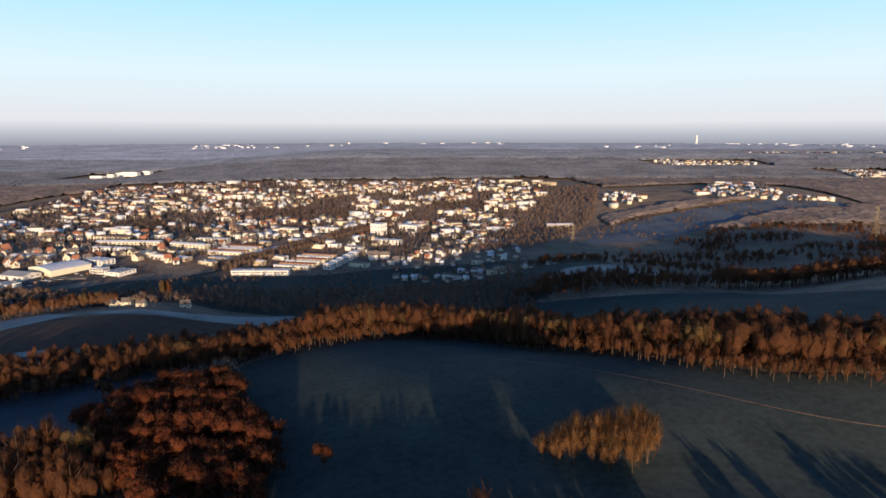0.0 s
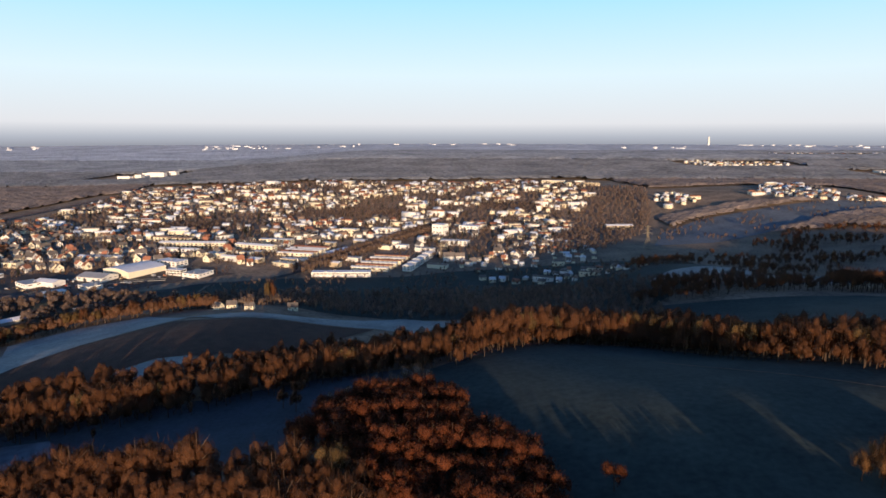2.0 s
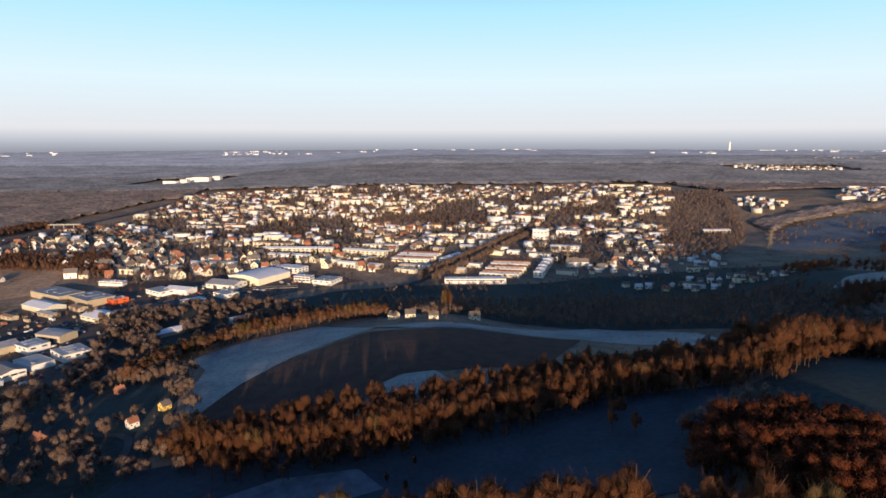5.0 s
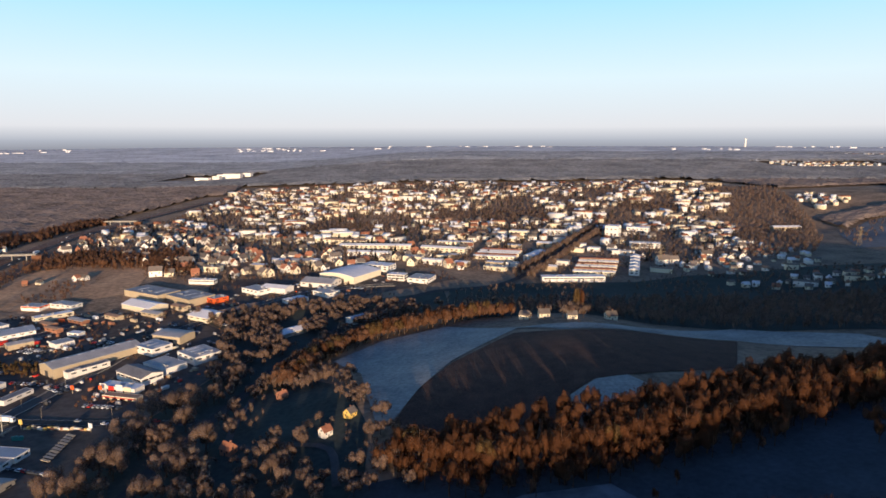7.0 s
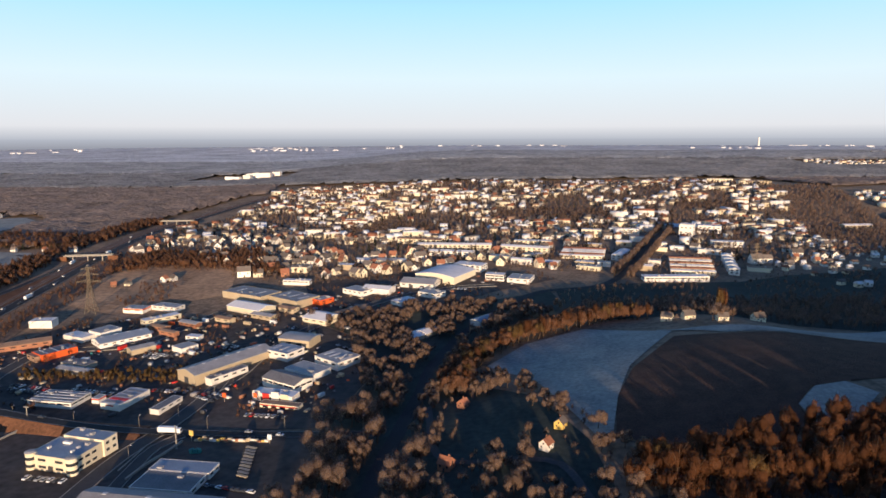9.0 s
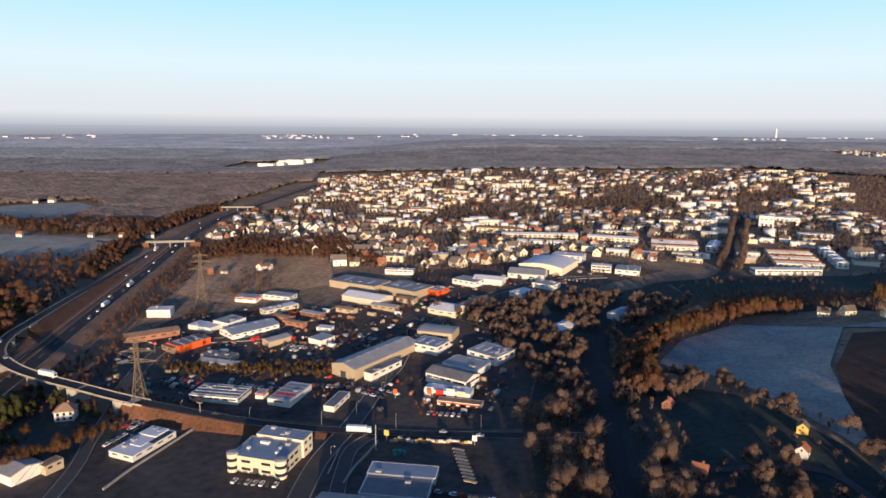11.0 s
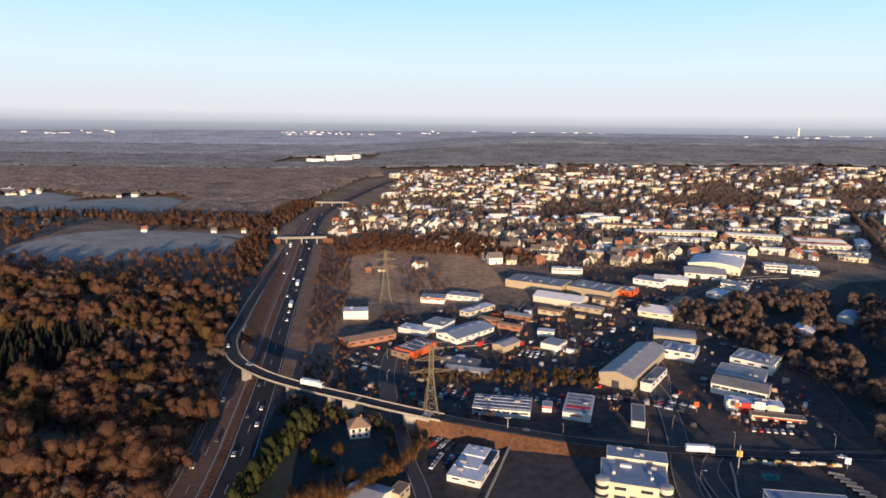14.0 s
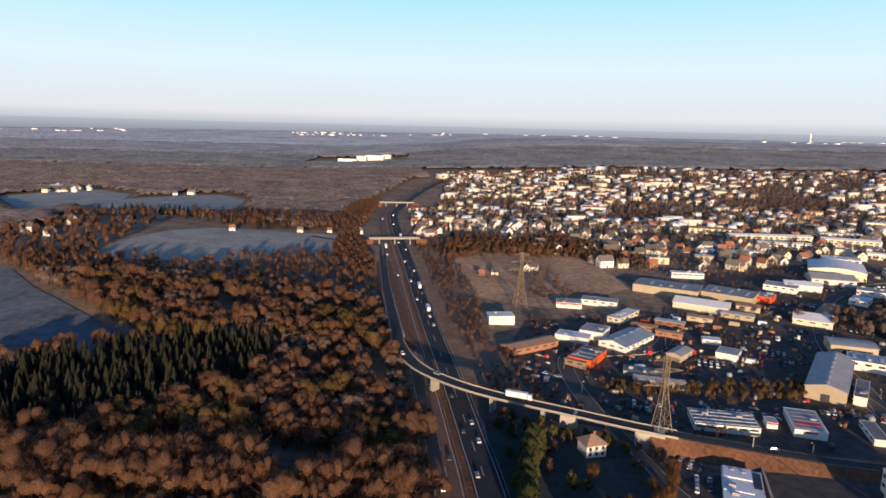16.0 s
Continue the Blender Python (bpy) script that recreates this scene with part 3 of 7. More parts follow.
# overbridges farther along the motorway
for x, y, rot, label in ((-637, 612, 10, "slim concrete road bridge over the motorway"), (-650, 832, 5, "distant concrete bridge over the motorway")):
    ob = thing("road_bridge", x, y, gz(x, y), rot, label, "bridge")
    part("deck", Shape().box(0, 0, 4.2, 38, 4, 0.7), M["concrete"], ob)
    for a in (-2.4, 2.4):
        part("parapet", Shape().box(0, a * 0.8, 4.9, 38, 0.2, 0.5), M["concrete"], ob)
    for a in (-11.5, 0, 11.5):
        part("pier", Shape().box(a, 0, 0, 0.8, 4, 4.2), M["concrete"], ob)
    for a in (-20, 20):
        part("abutment", Shape().box(a, 0, -1, 8, 6, 5.4), M["earth"], ob)


# ---- lattice pylons ----
def pylon(x, y, h, rot, label):
    ob = thing("electricity_pylon", x, y, gz(x, y), rot, label, "pylon", "pylons of the power line")
    b, t = h * 0.105, h * 0.022
    wid = lambda z: b + (t - b) * min(1, (z / (h * 0.62)) ** 0.8) if z < h * 0.62 else t
    lv = [0, h * 0.12, h * 0.24, h * 0.35, h * 0.45, h * 0.54, h * 0.62, h * 0.7, h * 0.78, h * 0.86, h * 0.94]
    s, legs = Shape(), [(-1, -1), (1, -1), (1, 1), (-1, 1)]
    r = h * 0.0034
    for i, (z0, z1) in enumerate(zip(lv, lv[1:])):
        a, c = wid(z0), wid(z1)
        for k, (u, v) in enumerate(legs):
            u2, v2 = legs[(k + 1) % 4]
            s.beam((u * a, v * a, z0), (u2 * c, v2 * c, z1), r * 0.6)
            s.beam((u2 * a, v2 * a, z0), (u * c, v * c, z1), r * 0.6)
            s.beam((u * c, v * c, z1), (u2 * c, v2 * c, z1), r * 0.6)
    part("bracing", s, M["lattice"], ob)
    for u, v in legs:
        g = Shape().tube([(u * wid(z), v * wid(z), z) for z in lv], r * 1.3)
        part("leg", g, M["lattice"], ob)
    part("peak", Shape().beam((0, 0, h * 0.93), (0, 0, h), r * 1.6, r * 0.4), M["lattice"], ob)
    for z, half in ((h * 0.64, h * 0.24), (h * 0.78, h * 0.19), (h * 0.9, h * 0.14)):
        rise = h * 0.045
        for d in (-1, 1):
            tip = (d * half, 0, z + 0.2)
            arm = part("crossarm", Shape().tube([(0, -t, z), tip, (0, t, z), (0, t, z + rise), tip, (0, -t, z + rise), (0, -t, z)], r * 0.85), M["lattice"], ob)
            for f in (0.25, 0.5, 0.75):
                part("strut", Shape().beam((d * half * f, -t * (1 - f), z), (d * half * f, t * (1 - f), z + rise * (1 - f)), r * 0.5), M["lattice"], arm)
            part("insulator", Shape().beam((d * half * 0.95, 0, z + 0.15), (d * half * 0.95, 0, z - 1.3), 0.1, 0.1, 6), M["dark"], arm)
    return ob


for x, y in ((-532, 326), (-560, 470)):
    pylon(x, y, 31, 10, "tall lattice steel electricity pylon beside the ramp")
for x, y, h in ((135, 668, 26), (440, 655, 36), (-75, 608, 22)):
    pylon(x, y, h, 20, "lattice steel electricity pylon in the valley")


def cable(a, b, sag):
    s = Shape()
    P = [Vector(a).lerp(Vector(b), i / 12) - Vector((0, 0, sag * 4 * (i / 12) * (1 - i / 12))) for i in range(13)]
    return s.tube(P, 0.045, 3)


line = tagged(new("power_line"), "thin overhead cables between the pylons", "power line")
c10, s10 = math.cos(radians(10)), math.sin(radians(10))
ends = [(-500, 170, 31), (-532, 326, 31), (-560, 470, 31), (-596, 650, 31)]
for (ax, ay, h), (bx, by, _) in zip(ends, ends[1:]):
    for f, half in ((0.64, 0.24), (0.78, 0.19), (0.9, 0.14)):
        for d in (-0.95, 0.95):
            o = d * half * h
            part("cable", cable((ax + o * c10, ay + o * s10, gz(ax, ay) + f * h - 1.3), (bx + o * c10, by + o * s10, gz(bx, by) + f * h - 1.3), 3.5), M["dark"], line)

# ---- trees ----
def ball_base():
    """Directions and faces of a small rounded lump."""
    g = (1 + 5 ** 0.5) / 2
    V = [Vector(v).normalized() for v in ((-1, g, 0), (1, g, 0), (-1, -g, 0), (1, -g, 0), (0, -1, g), (0, 1, g), (0, -1, -g), (0, 1, -g), (g, 0, -1), (g, 0, 1), (-g, 0, -1), (-g, 0, 1))]
    F = [(0, 11, 5), (0, 5, 1), (0, 1, 7), (0, 7, 10), (0, 10, 11), (1, 5, 9), (5, 11, 4), (11, 10, 2), (10, 7, 6), (7, 1, 8), (3, 9, 4), (3, 4, 2), (3, 2, 6), (3, 6, 8), (3, 8, 9), (4, 9, 5), (2, 4, 11), (6, 2, 10), (8, 6, 7), (9, 8, 1)]
    return np.array(V), np.array(F)


LUMP = ball_base()


def blades(rng, n, cz, r, hz, length, width, up=0.8, puffs=12, tuft=0.46, core=0.55):
    """A rounded, uneven crown: dense lumps of fine twigs, and thin sprays in tufts that reach outward and up from them.
    Gives corners, faces and shading directions bent outward, so that the crown shades like a dome."""
    d = rng.normal(size=(puffs, 3))
    d[:, 2] = np.abs(d[:, 2]) * 1.1 - 0.45
    d /= np.linalg.norm(d, axis=1)[:, None]
    c = d * (0.42 + 0.26 * rng.random(puffs))[:, None]
    c[0] = (0, 0, 0.1)
    size = tuft * (0.75 + 0.5 * rng.random(puffs))
    k = rng.integers(0, puffs, n)
    e = rng.normal(size=(n, 3))
    e[:, 2] += 0.35
    e /= np.linalg.norm(e, axis=1)[:, None]
    p0 = c[k] + e * (size[k] * (0.5 + 0.55 * rng.random(n)))[:, None]
    box = np.array([r, r, hz])
    p = p0 * box + np.array([0, 0, cz])
    w = e * 0.9 + np.array([0, 0, up]) + rng.normal(size=(n, 3)) * 0.35
    w /= np.linalg.norm(w, axis=1)[:, None]
    s = np.cross(w, e + rng.normal(size=(n, 3)) * 0.5)
    s /= np.linalg.norm(s, axis=1)[:, None]
    L = length * (0.5 + rng.random(n))[:, None]
    W = width * (0.5 + rng.random(n))[:, None]
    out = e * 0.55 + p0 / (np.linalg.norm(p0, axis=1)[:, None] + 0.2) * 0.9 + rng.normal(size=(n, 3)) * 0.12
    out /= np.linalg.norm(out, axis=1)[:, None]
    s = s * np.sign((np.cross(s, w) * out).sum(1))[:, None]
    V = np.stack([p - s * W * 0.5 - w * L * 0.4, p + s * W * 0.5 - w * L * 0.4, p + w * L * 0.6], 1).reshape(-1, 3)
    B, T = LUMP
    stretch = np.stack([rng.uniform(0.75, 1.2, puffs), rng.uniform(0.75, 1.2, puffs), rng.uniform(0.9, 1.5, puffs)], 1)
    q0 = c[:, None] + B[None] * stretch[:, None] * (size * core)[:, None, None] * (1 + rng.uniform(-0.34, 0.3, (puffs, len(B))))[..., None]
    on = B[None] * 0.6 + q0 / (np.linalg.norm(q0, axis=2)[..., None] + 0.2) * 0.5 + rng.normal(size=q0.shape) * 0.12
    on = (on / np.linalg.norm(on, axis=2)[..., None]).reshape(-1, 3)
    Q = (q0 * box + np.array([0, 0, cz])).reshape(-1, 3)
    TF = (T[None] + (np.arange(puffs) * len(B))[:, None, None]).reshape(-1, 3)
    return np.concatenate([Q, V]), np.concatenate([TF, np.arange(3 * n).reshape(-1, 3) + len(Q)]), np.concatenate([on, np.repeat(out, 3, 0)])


def tri(shape):
    F = []
    for f in shape.f:
        F += [(f[0], f[i], f[i + 1]) for i in range(1, len(f) - 1)]
    V, F = np.array(shape.v, float), np.array(F)
    N = V * np.array([1, 1, 0])
    return V, F, N / (np.linalg.norm(N, axis=1)[:, None] + 1e-6)


def trunk_shape(rng, h, r, limbs=6, th=0.62):
    s = Shape()
    lean = rng.normal(size=2) * 0.02 * h
    s.beam((0, 0, -0.3), (lean[0], lean[1], h * 0.35), h * 0.022, h * 0.016, 5)
    s.beam((lean[0], lean[1], h * 0.35), (lean[0] * 1.5, lean[1] * 1.5, h * th), h * 0.016, h * 0.008, 5)
    s.beam((lean[0] * 1.5, lean[1] * 1.5, h * th), (lean[0] * 2, lean[1] * 2, h * 0.93), h * 0.008, h * 0.002, 4)
    for i in range(limbs):
        a = 2.4 * i + rng.random()
        z = h * (0.26 + 0.4 * i / limbs)
        e = r * (0.6 + 0.3 * rng.random())
        m = (math.cos(a) * e * 0.5, math.sin(a) * e * 0.5, z + h * 0.12)
        s.beam((lean[0], lean[1], z), m, h * 0.009, h * 0.006, 4)
        s.beam(m, (math.cos(a) * e, math.sin(a) * e, z + h * (0.25 + 0.1 * rng.random())), h * 0.006, h * 0.0015, 4)
    return s


def spruce_parts(rng, h, r, levels=9, per=9):
    V, F = [], []
    for i in range(levels):
        z = h * (0.1 + 0.86 * i / levels)
        rr = r * (1 - i / levels) ** 0.85 + 0.15
        for k in range(per):
            a = 2 * math.pi * (k + rng.random() * 0.7) / per
            w = rr * 0.42
            c, s = math.cos(a), math.sin(a)
            e = rr * (0.8 + 0.35 * rng.random())
            b = len(V)
            V += [(0, 0, z + h * 0.13), (c * e - s * w, s * e + c * w, z - h * 0.02 * rng.random()), (c * e * 1.12, s * e * 1.12, z - h * 0.05), (c * e + s * w, s * e - c * w, z - h * 0.02 * rng.random())]
            F += [(b, b + 1, b + 2), (b, b + 2, b + 3)]
    V, F = np.array(V), np.array(F)
    N = V * np.array([1, 1, 0]) + np.array([0, 0, 0.5 * r])
    return V, F, N / (np.linalg.norm(N, axis=1)[:, None] + 1e-6)


def scatter(template, P, S, rng):
    """Copies of a template (V, F), at places P with sizes S, as one pair of arrays."""
    V, F, N = template
    n, k = len(P), len(V)
    a = rng.random(n) * 6.283
    c, s = np.cos(a), np.sin(a)
    S = np.asarray(S)
    W = (0.85 + 0.3 * rng.random(n)) * S
    X = (V[None, :, 0] * c[:, None] - V[None, :, 1] * s[:, None]) * W[:, None] + P[:, 0, None]
    Y = (V[None, :, 0] * s[:, None] + V[None, :, 1] * c[:, None]) * W[:, None] + P[:, 1, None]
    Z = V[None, :, 2] * S[:, None] + P[:, 2, None]
    NX, NY = N[None, :, 0] * c[:, None] - N[None, :, 1] * s[:, None], N[None, :, 0] * s[:, None] + N[None, :, 1] * c[:, None]
    NN = np.stack([NX, NY, np.broadcast_to(N[None, :, 2], NX.shape)], -1).reshape(-1, 3)
    return np.stack([X, Y, Z], -1).reshape(-1, 3), (F[None] + (np.arange(n) * k)[:, None, None]).reshape(-1, 3), NN


def merge(pairs):
    V, F, N, k = [], [], [], 0
    for v, f, m in pairs:
        V.append(v)
        F.append(f + k)
        N.append(m)
        k += len(v)
    return np.concatenate(V), np.concatenate(F), np.concatenate(N)


def soft(me, N):
    me.polygons.foreach_set("use_smooth", np.ones(len(me.polygons), bool))
    me.normals_split_custom_set_from_vertices(N.tolist())


TR = np.random.default_rng(7)


def spread(poly, gap, rng, holes=()):
    """Places in a polygon, about gap metres apart, unevenly."""
    xs, ys = [p[0] for p in poly], [p[1] for p in poly]
    X, Y = np.meshgrid(np.arange(min(xs), max(xs), gap), np.arange(min(ys), max(ys), gap))
    X, Y = X.ravel() + rng.uniform(-0.48, 0.48, X.size) * gap, Y.ravel() + rng.uniform(-0.48, 0.48, X.size) * gap
    ok = inside(poly, X, Y)
    for hole in holes:
        ok &= ~inside(hole, X, Y)
    X, Y = X[ok], Y[ok]
    return np.stack([X, Y, ground_z(X, Y)], 1)


def clear_of_roads(P, gap=3.0):
    ok = np.ones(len(P), bool)
    d = np.sqrt(((P[:, None, :2] - MW[None, ::2, :2]) ** 2).sum(-1)).min(1)
    ok &= d > 11.5 + gap * 0.4
    d = np.sqrt(((P[:, None, :2] - RP[None, ::2, :2]) ** 2).sum(-1)).min(1)
    ok &= d > 4 + gap
    for _, pts, half, _ in ROADS:
        d = np.sqrt(((P[:, None, :2] - smooth_line(pts, 6)[None, :, :2]) ** 2).sum(-1)).min(1)
        ok &= d > half + gap
    return P[ok]


def level(N, own=0.4, sun_tilt=(0, -0.4, 0.85)):
    """Bends surface directions toward the sun side, so that crowns look more evenly lit."""
    N = N * own + np.array(sun_tilt)
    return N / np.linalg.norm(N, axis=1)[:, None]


# kinds of single tree: trunk shape, crown arrays, crown material, height
def tree_kind(seed, h, r, n, mat, length, width, up=0.5, cz=0.62, hz=0.38, puffs=14, tuft=0.46, core=0.74):
    rng = np.random.default_rng(seed)
    t = trunk_shape(rng, h, r)
    V, F, N = blades(rng, n, h * cz, r, h * hz, length, width, up, puffs, tuft, core)
    tm = t.mesh("trunk", M["bark"])
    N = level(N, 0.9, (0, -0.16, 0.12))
    cm = bpy.data.meshes.new("crown")
    cm.from_pydata(V.tolist(), [], F.tolist())
    cm.materials.append(mat)
    soft(cm, N)
    return tm, cm


def plant(name, kind, x, y, size, label, group):
    ob = thing(name, x, y, gz(x, y), TR.uniform(-40, 40), label, "tree", group)
    ob.scale = (size * TR.uniform(0.85, 1.15), size * TR.uniform(0.85, 1.15), size)
    part("trunk", kind[0], None, ob)
    part("crown", kind[1], None, ob)
    return ob


BARE = [tree_kind(11 + i, 12, 3.2 + 0.3 * i, 700, M[m], 1.35, 0.15, 1.3, 0.56, 0.44, 12, 0.46, 0.6) for i, m in enumerate(("twig", "twig", "twig2", "twig"))]
GREY = [tree_kind(21 + i, 12, 5.2 + 0.4 * i, 700, M["twigw"], 1.0, 0.17, 0.8, 0.52, 0.50, 11, 0.47, 0.58) for i in range(3)]
GREYT = [tree_kind(26 + i, 12, 5.4 + 0.4 * i, 700, M["twigt"], 1.0, 0.17, 0.8, 0.52, 0.50, 11, 0.47, 0.58) for i in range(3)]
OAK = [tree_kind(31 + i, 11, 5.0, 750, M["russet"], 0.65, 0.34, 0.4, 0.58, 0.44, 12, 0.46, 0.55) for i in range(3)]
GOLD = [tree_kind(41 + i, 11, 3.6, 1100, M["gold"], 2.0, 0.13, 2.4, 0.52, 0.50, 9, 0.4, 0.45) for i in range(2)]
HOAR = [tree_kind(51 + i, 9, 3.4, 520, M["frosted"], 0.8, 0.14, 0.7, 0.56, 0.46, 9, 0.44, 0.5) for i in range(2)]
rng0 = np.random.default_rng(3)
SPRUCE = []
for i in range(2):
    V, F, N = spruce_parts(rng0, 12, 2.3, 11, 10)
    cm = bpy.data.meshes.new("crown")
    cm.from_pydata(V.tolist(), [], F.tolist())
    cm.materials.append(M["needle"])
    SPRUCE.append((Shape().beam((0, 0, -0.3), (0, 0, 11), 0.22, 0.03, 6).mesh("trunk", M["bark"]), cm))

# cheaper trees that fill the woods
def filler(seed, h, r, n, length, width, tufts=8, tuft=0.48, core=0.55):
    rng = np.random.default_rng(seed)
    return tri(Shape().beam((0, 0, -0.3), (0, 0, h * 0.7), h * 0.02, h * 0.008, 4)), blades(rng, n, h * 0.52, r, h * 0.5, length, width, 0.8, tufts, tuft, core=core)


FILL = [filler(71 + i, 12, 4.1, 145, 1.3, 0.26, 6, 0.52, 0.72) for i in range(4)]
SMALL = [filler(76 + i, 12, 4.8, 50, 1.7, 0.7, 2, 0.65, 0.45) for i in range(4)]
FILLS = [spruce_parts(np.random.default_rng(81 + i), 12, 2.2, 8, 7) for i in range(2)]
BROAD = [filler(171 + i, 12, 5.6, 190, 1.4, 0.26, 12, 0.42, 0.72) for i in range(4)]
TINY = [filler(176 + i, 12, 4.8, 14, 2.4, 1.2, 1, 0.9) for i in range(4)]


def woodland(name, P, lo, hi, label, crown="twig", seed=1, kinds=None):
    """A wood of many trees: one mesh for its trunks and crowns."""
    if not len(P):
        return None
    rng = np.random.default_rng(seed)
    kinds = kinds or FILL
    lift = np.array([0.5 + 0.9 * noise.noise((x / 26, y / 26, seed)) for x, y, _ in P]) * 0.6 + rng.random(len(P)) * 0.4
    S = (lo + (hi - lo) * np.clip(lift, 0, 1.1)) / 12
    pick = rng.integers(0, 4, len(P))
    tr = [scatter(kinds[i][0], P[pick == i], S[pick == i], np.random.default_rng(seed + i)) for i in range(4) if (pick == i).any()]
    cr = [scatter(kinds[i][1], P[pick == i], S[pick == i], np.random.default_rng(seed + i)) for i in range(4) if (pick == i).any()]
    t1, t2 = merge(tr), merge(cr)
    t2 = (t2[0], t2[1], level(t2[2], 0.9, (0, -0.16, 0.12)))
    V, F, N = merge([t1, t2])
    idx = np.concatenate([np.zeros(len(t1[1])), np.ones(len(t2[1]))])
    return soup(name, V, F, [M["bark"], M[crown]], label, "woodland", idx=idx, normals=N)


WOOD_A = [(-282, 257), (-268, 243), (-237, 240), (-200, 245), (-165, 252), (-125, 270), (-80, 264), (-58, 277), (-23, 306), (19, 317), (40, 288), (61, 256), (86, 231), (107, 211), (160, 198), (240, 182), (240, 200), (165, 218), (122, 240), (95, 258), (74, 288),
          (46, 335), (0, 345), (-40, 318), (-80, 300), (-125, 305), (-150, 290), (-190, 272), (-240, 264)]
A_EDGE = smooth_line([(-278, 254), (-266, 244), (-237, 241), (-200, 246), (-165, 253), (-125, 271), (-80, 266), (-58, 279), (-23, 308), (19, 318), (40, 290), (61, 257), (86, 232), (107, 212), (160, 199)], 5.2)
for x, y, *_ in A_EDGE:
    plant("tree", BARE[TR.integers(0, 4)], x + TR.uniform(-1.5, 1.5), y + TR.uniform(-1, 2), TR.uniform(0.9, 1.25) if x < -60 else TR.uniform(1.15, 1.5), "tall bare deciduous tree with brown twigs at the wood's edge", "trees at the edge of the wood")
under = np.concatenate([A_EDGE[:, :2] + sides(A_EDGE) * o for o in (2.5, 0.5, -2)])
under = under + TR.normal(size=under.shape) * 1.2
within = np.concatenate([A_EDGE[:, :2] + sides(A_EDGE) * o for o in (4.5, 6.5, 9)])
within = within + TR.normal(size=within.shape) * 1.4
woodland("wood_edge", np.stack([within[:, 0], within[:, 1], ground_z(within[:, 0], within[:, 1])], 1), 8, 12.5, "bare brown crowns closing the wood's edge", seed=59, kinds=SMALL)
woodland("scrub", np.stack([under[:, 0], under[:, 1], ground_z(under[:, 0], under[:, 1])], 1), 4, 8, "dark brown undergrowth at the foot of the wood", seed=25, kinds=SMALL)
wa = clear_of_roads(spread(WOOD_A, 5.2, TR))
woodland("woodland", wa[wa[:, 0] >= -60], 13, 19, "tall bare brown wood on the pasture's far side", seed=52)
woodland("woodland", wa[wa[:, 0] < -190], 10, 13.5, "bare brown wood beside the ploughed field", seed=54)
woodland("woodland", wa[(wa[:, 0] < -60) & (wa[:, 0] >= -190)], 10, 14.5, "bare brown deciduous wood along the pasture", seed=2)
WOOD_B = [(-262, 150), (-245, 196), (-200, 196), (-172, 192), (-142, 182), (-120, 178), (-96, 168), (-82, 120), (-140, 90), (-262, 90)]
B_TREES = spread(WOOD_B, 5.0, TR)
b_on = (B_TREES[:, 1] > 180) | ((B_TREES[:, 0] > -125) & (B_TREES[:, 1] > 152))
for x, y, z in B_TREES[b_on][::3][:70]:
    plant("tree", BARE[TR.integers(0, 4)], x, y, TR.uniform(1.2, 1.6), "bare deciduous tree with brown twigs in low sun", "trees of the lower wood")
woodland("woodland", np.concatenate([B_TREES[b_on][1::3], B_TREES[b_on][2::3], B_TREES[b_on] + np.array([2.4, 1.6, 0])]), 12, 17, "bare brown trees filling the lower wood", seed=36)
woodland("woodland", np.concatenate([B_TREES[b_on] + np.array([-1.3, 1.8, 0]), B_TREES[b_on] + np.array([1.2, -2.0, 0])]), 9, 14, "low crowns closing the lower wood", seed=60, kinds=SMALL)
b_off = ~b_on
woodland("woodland", B_TREES[b_off & (B_TREES[:, 1] > 162)], 10, 14, "bare brown deciduous wood on the slope", seed=3)
# back rows out of view, added to keep sun streaks off the meadow
woodland("woodland", B_TREES[b_off & (B_TREES[:, 1] <= 162)], 8, 11, "unseen back of the lower wood, added to shade the meadow", seed=47, kinds=SMALL)
GROVE = [(-120, 202), (-112, 222), (-96, 233), (-80, 228), (-68, 208), (-54, 190), (-44, 172), (-46, 148), (-78, 148), (-100, 174)]
for x, y, z in spread(GROVE, 6.4, TR):
    plant("oak_tree", OAK[TR.integers(0, 3)], x, y, TR.uniform(0.85, 1.15), "oak tree keeping its russet winter leaves", "oaks of the grove")
woodland("oak_thicket", spread(GROVE, 3.9, TR), 6.5, 9.5, "russet oak crowns closing the gaps of the grove", seed=58, crown="russet", kinds=SMALL)
for x, y in ((-108, 231), (-103, 234), (-98, 237), (-93, 239), (-88, 240), (-84, 238), (-80, 235), (-113, 228)):
    plant("tree", HOAR[TR.integers(0, 2)], x, y, TR.uniform(0.9, 1.15), "pale bare tree at the back of the oak grove", "pale trees behind the oaks")
for x, y, k in ((26, 159, 0.8), (29, 156, 0.9), (31, 160, 1.0), (34, 157, 1.05), (36, 161, 1.15), (39, 156, 1.1), (41, 161, 1.2), (44, 157, 1.2), (46, 162, 1.3), (49, 157, 1.3), (51, 162, 1.35), (53, 157, 1.25), (54, 161, 1.2), (42, 153, 1.0), (48, 153, 1.05)):
    plant("tree", GOLD[TR.integers(0, 2)], x, y, k, "bare tree with golden upright twigs on the pasture", "golden trees on the pasture")
plant("bush", OAK[0], -32, 163, 0.8, "small russet bush on the pasture", "bushes")
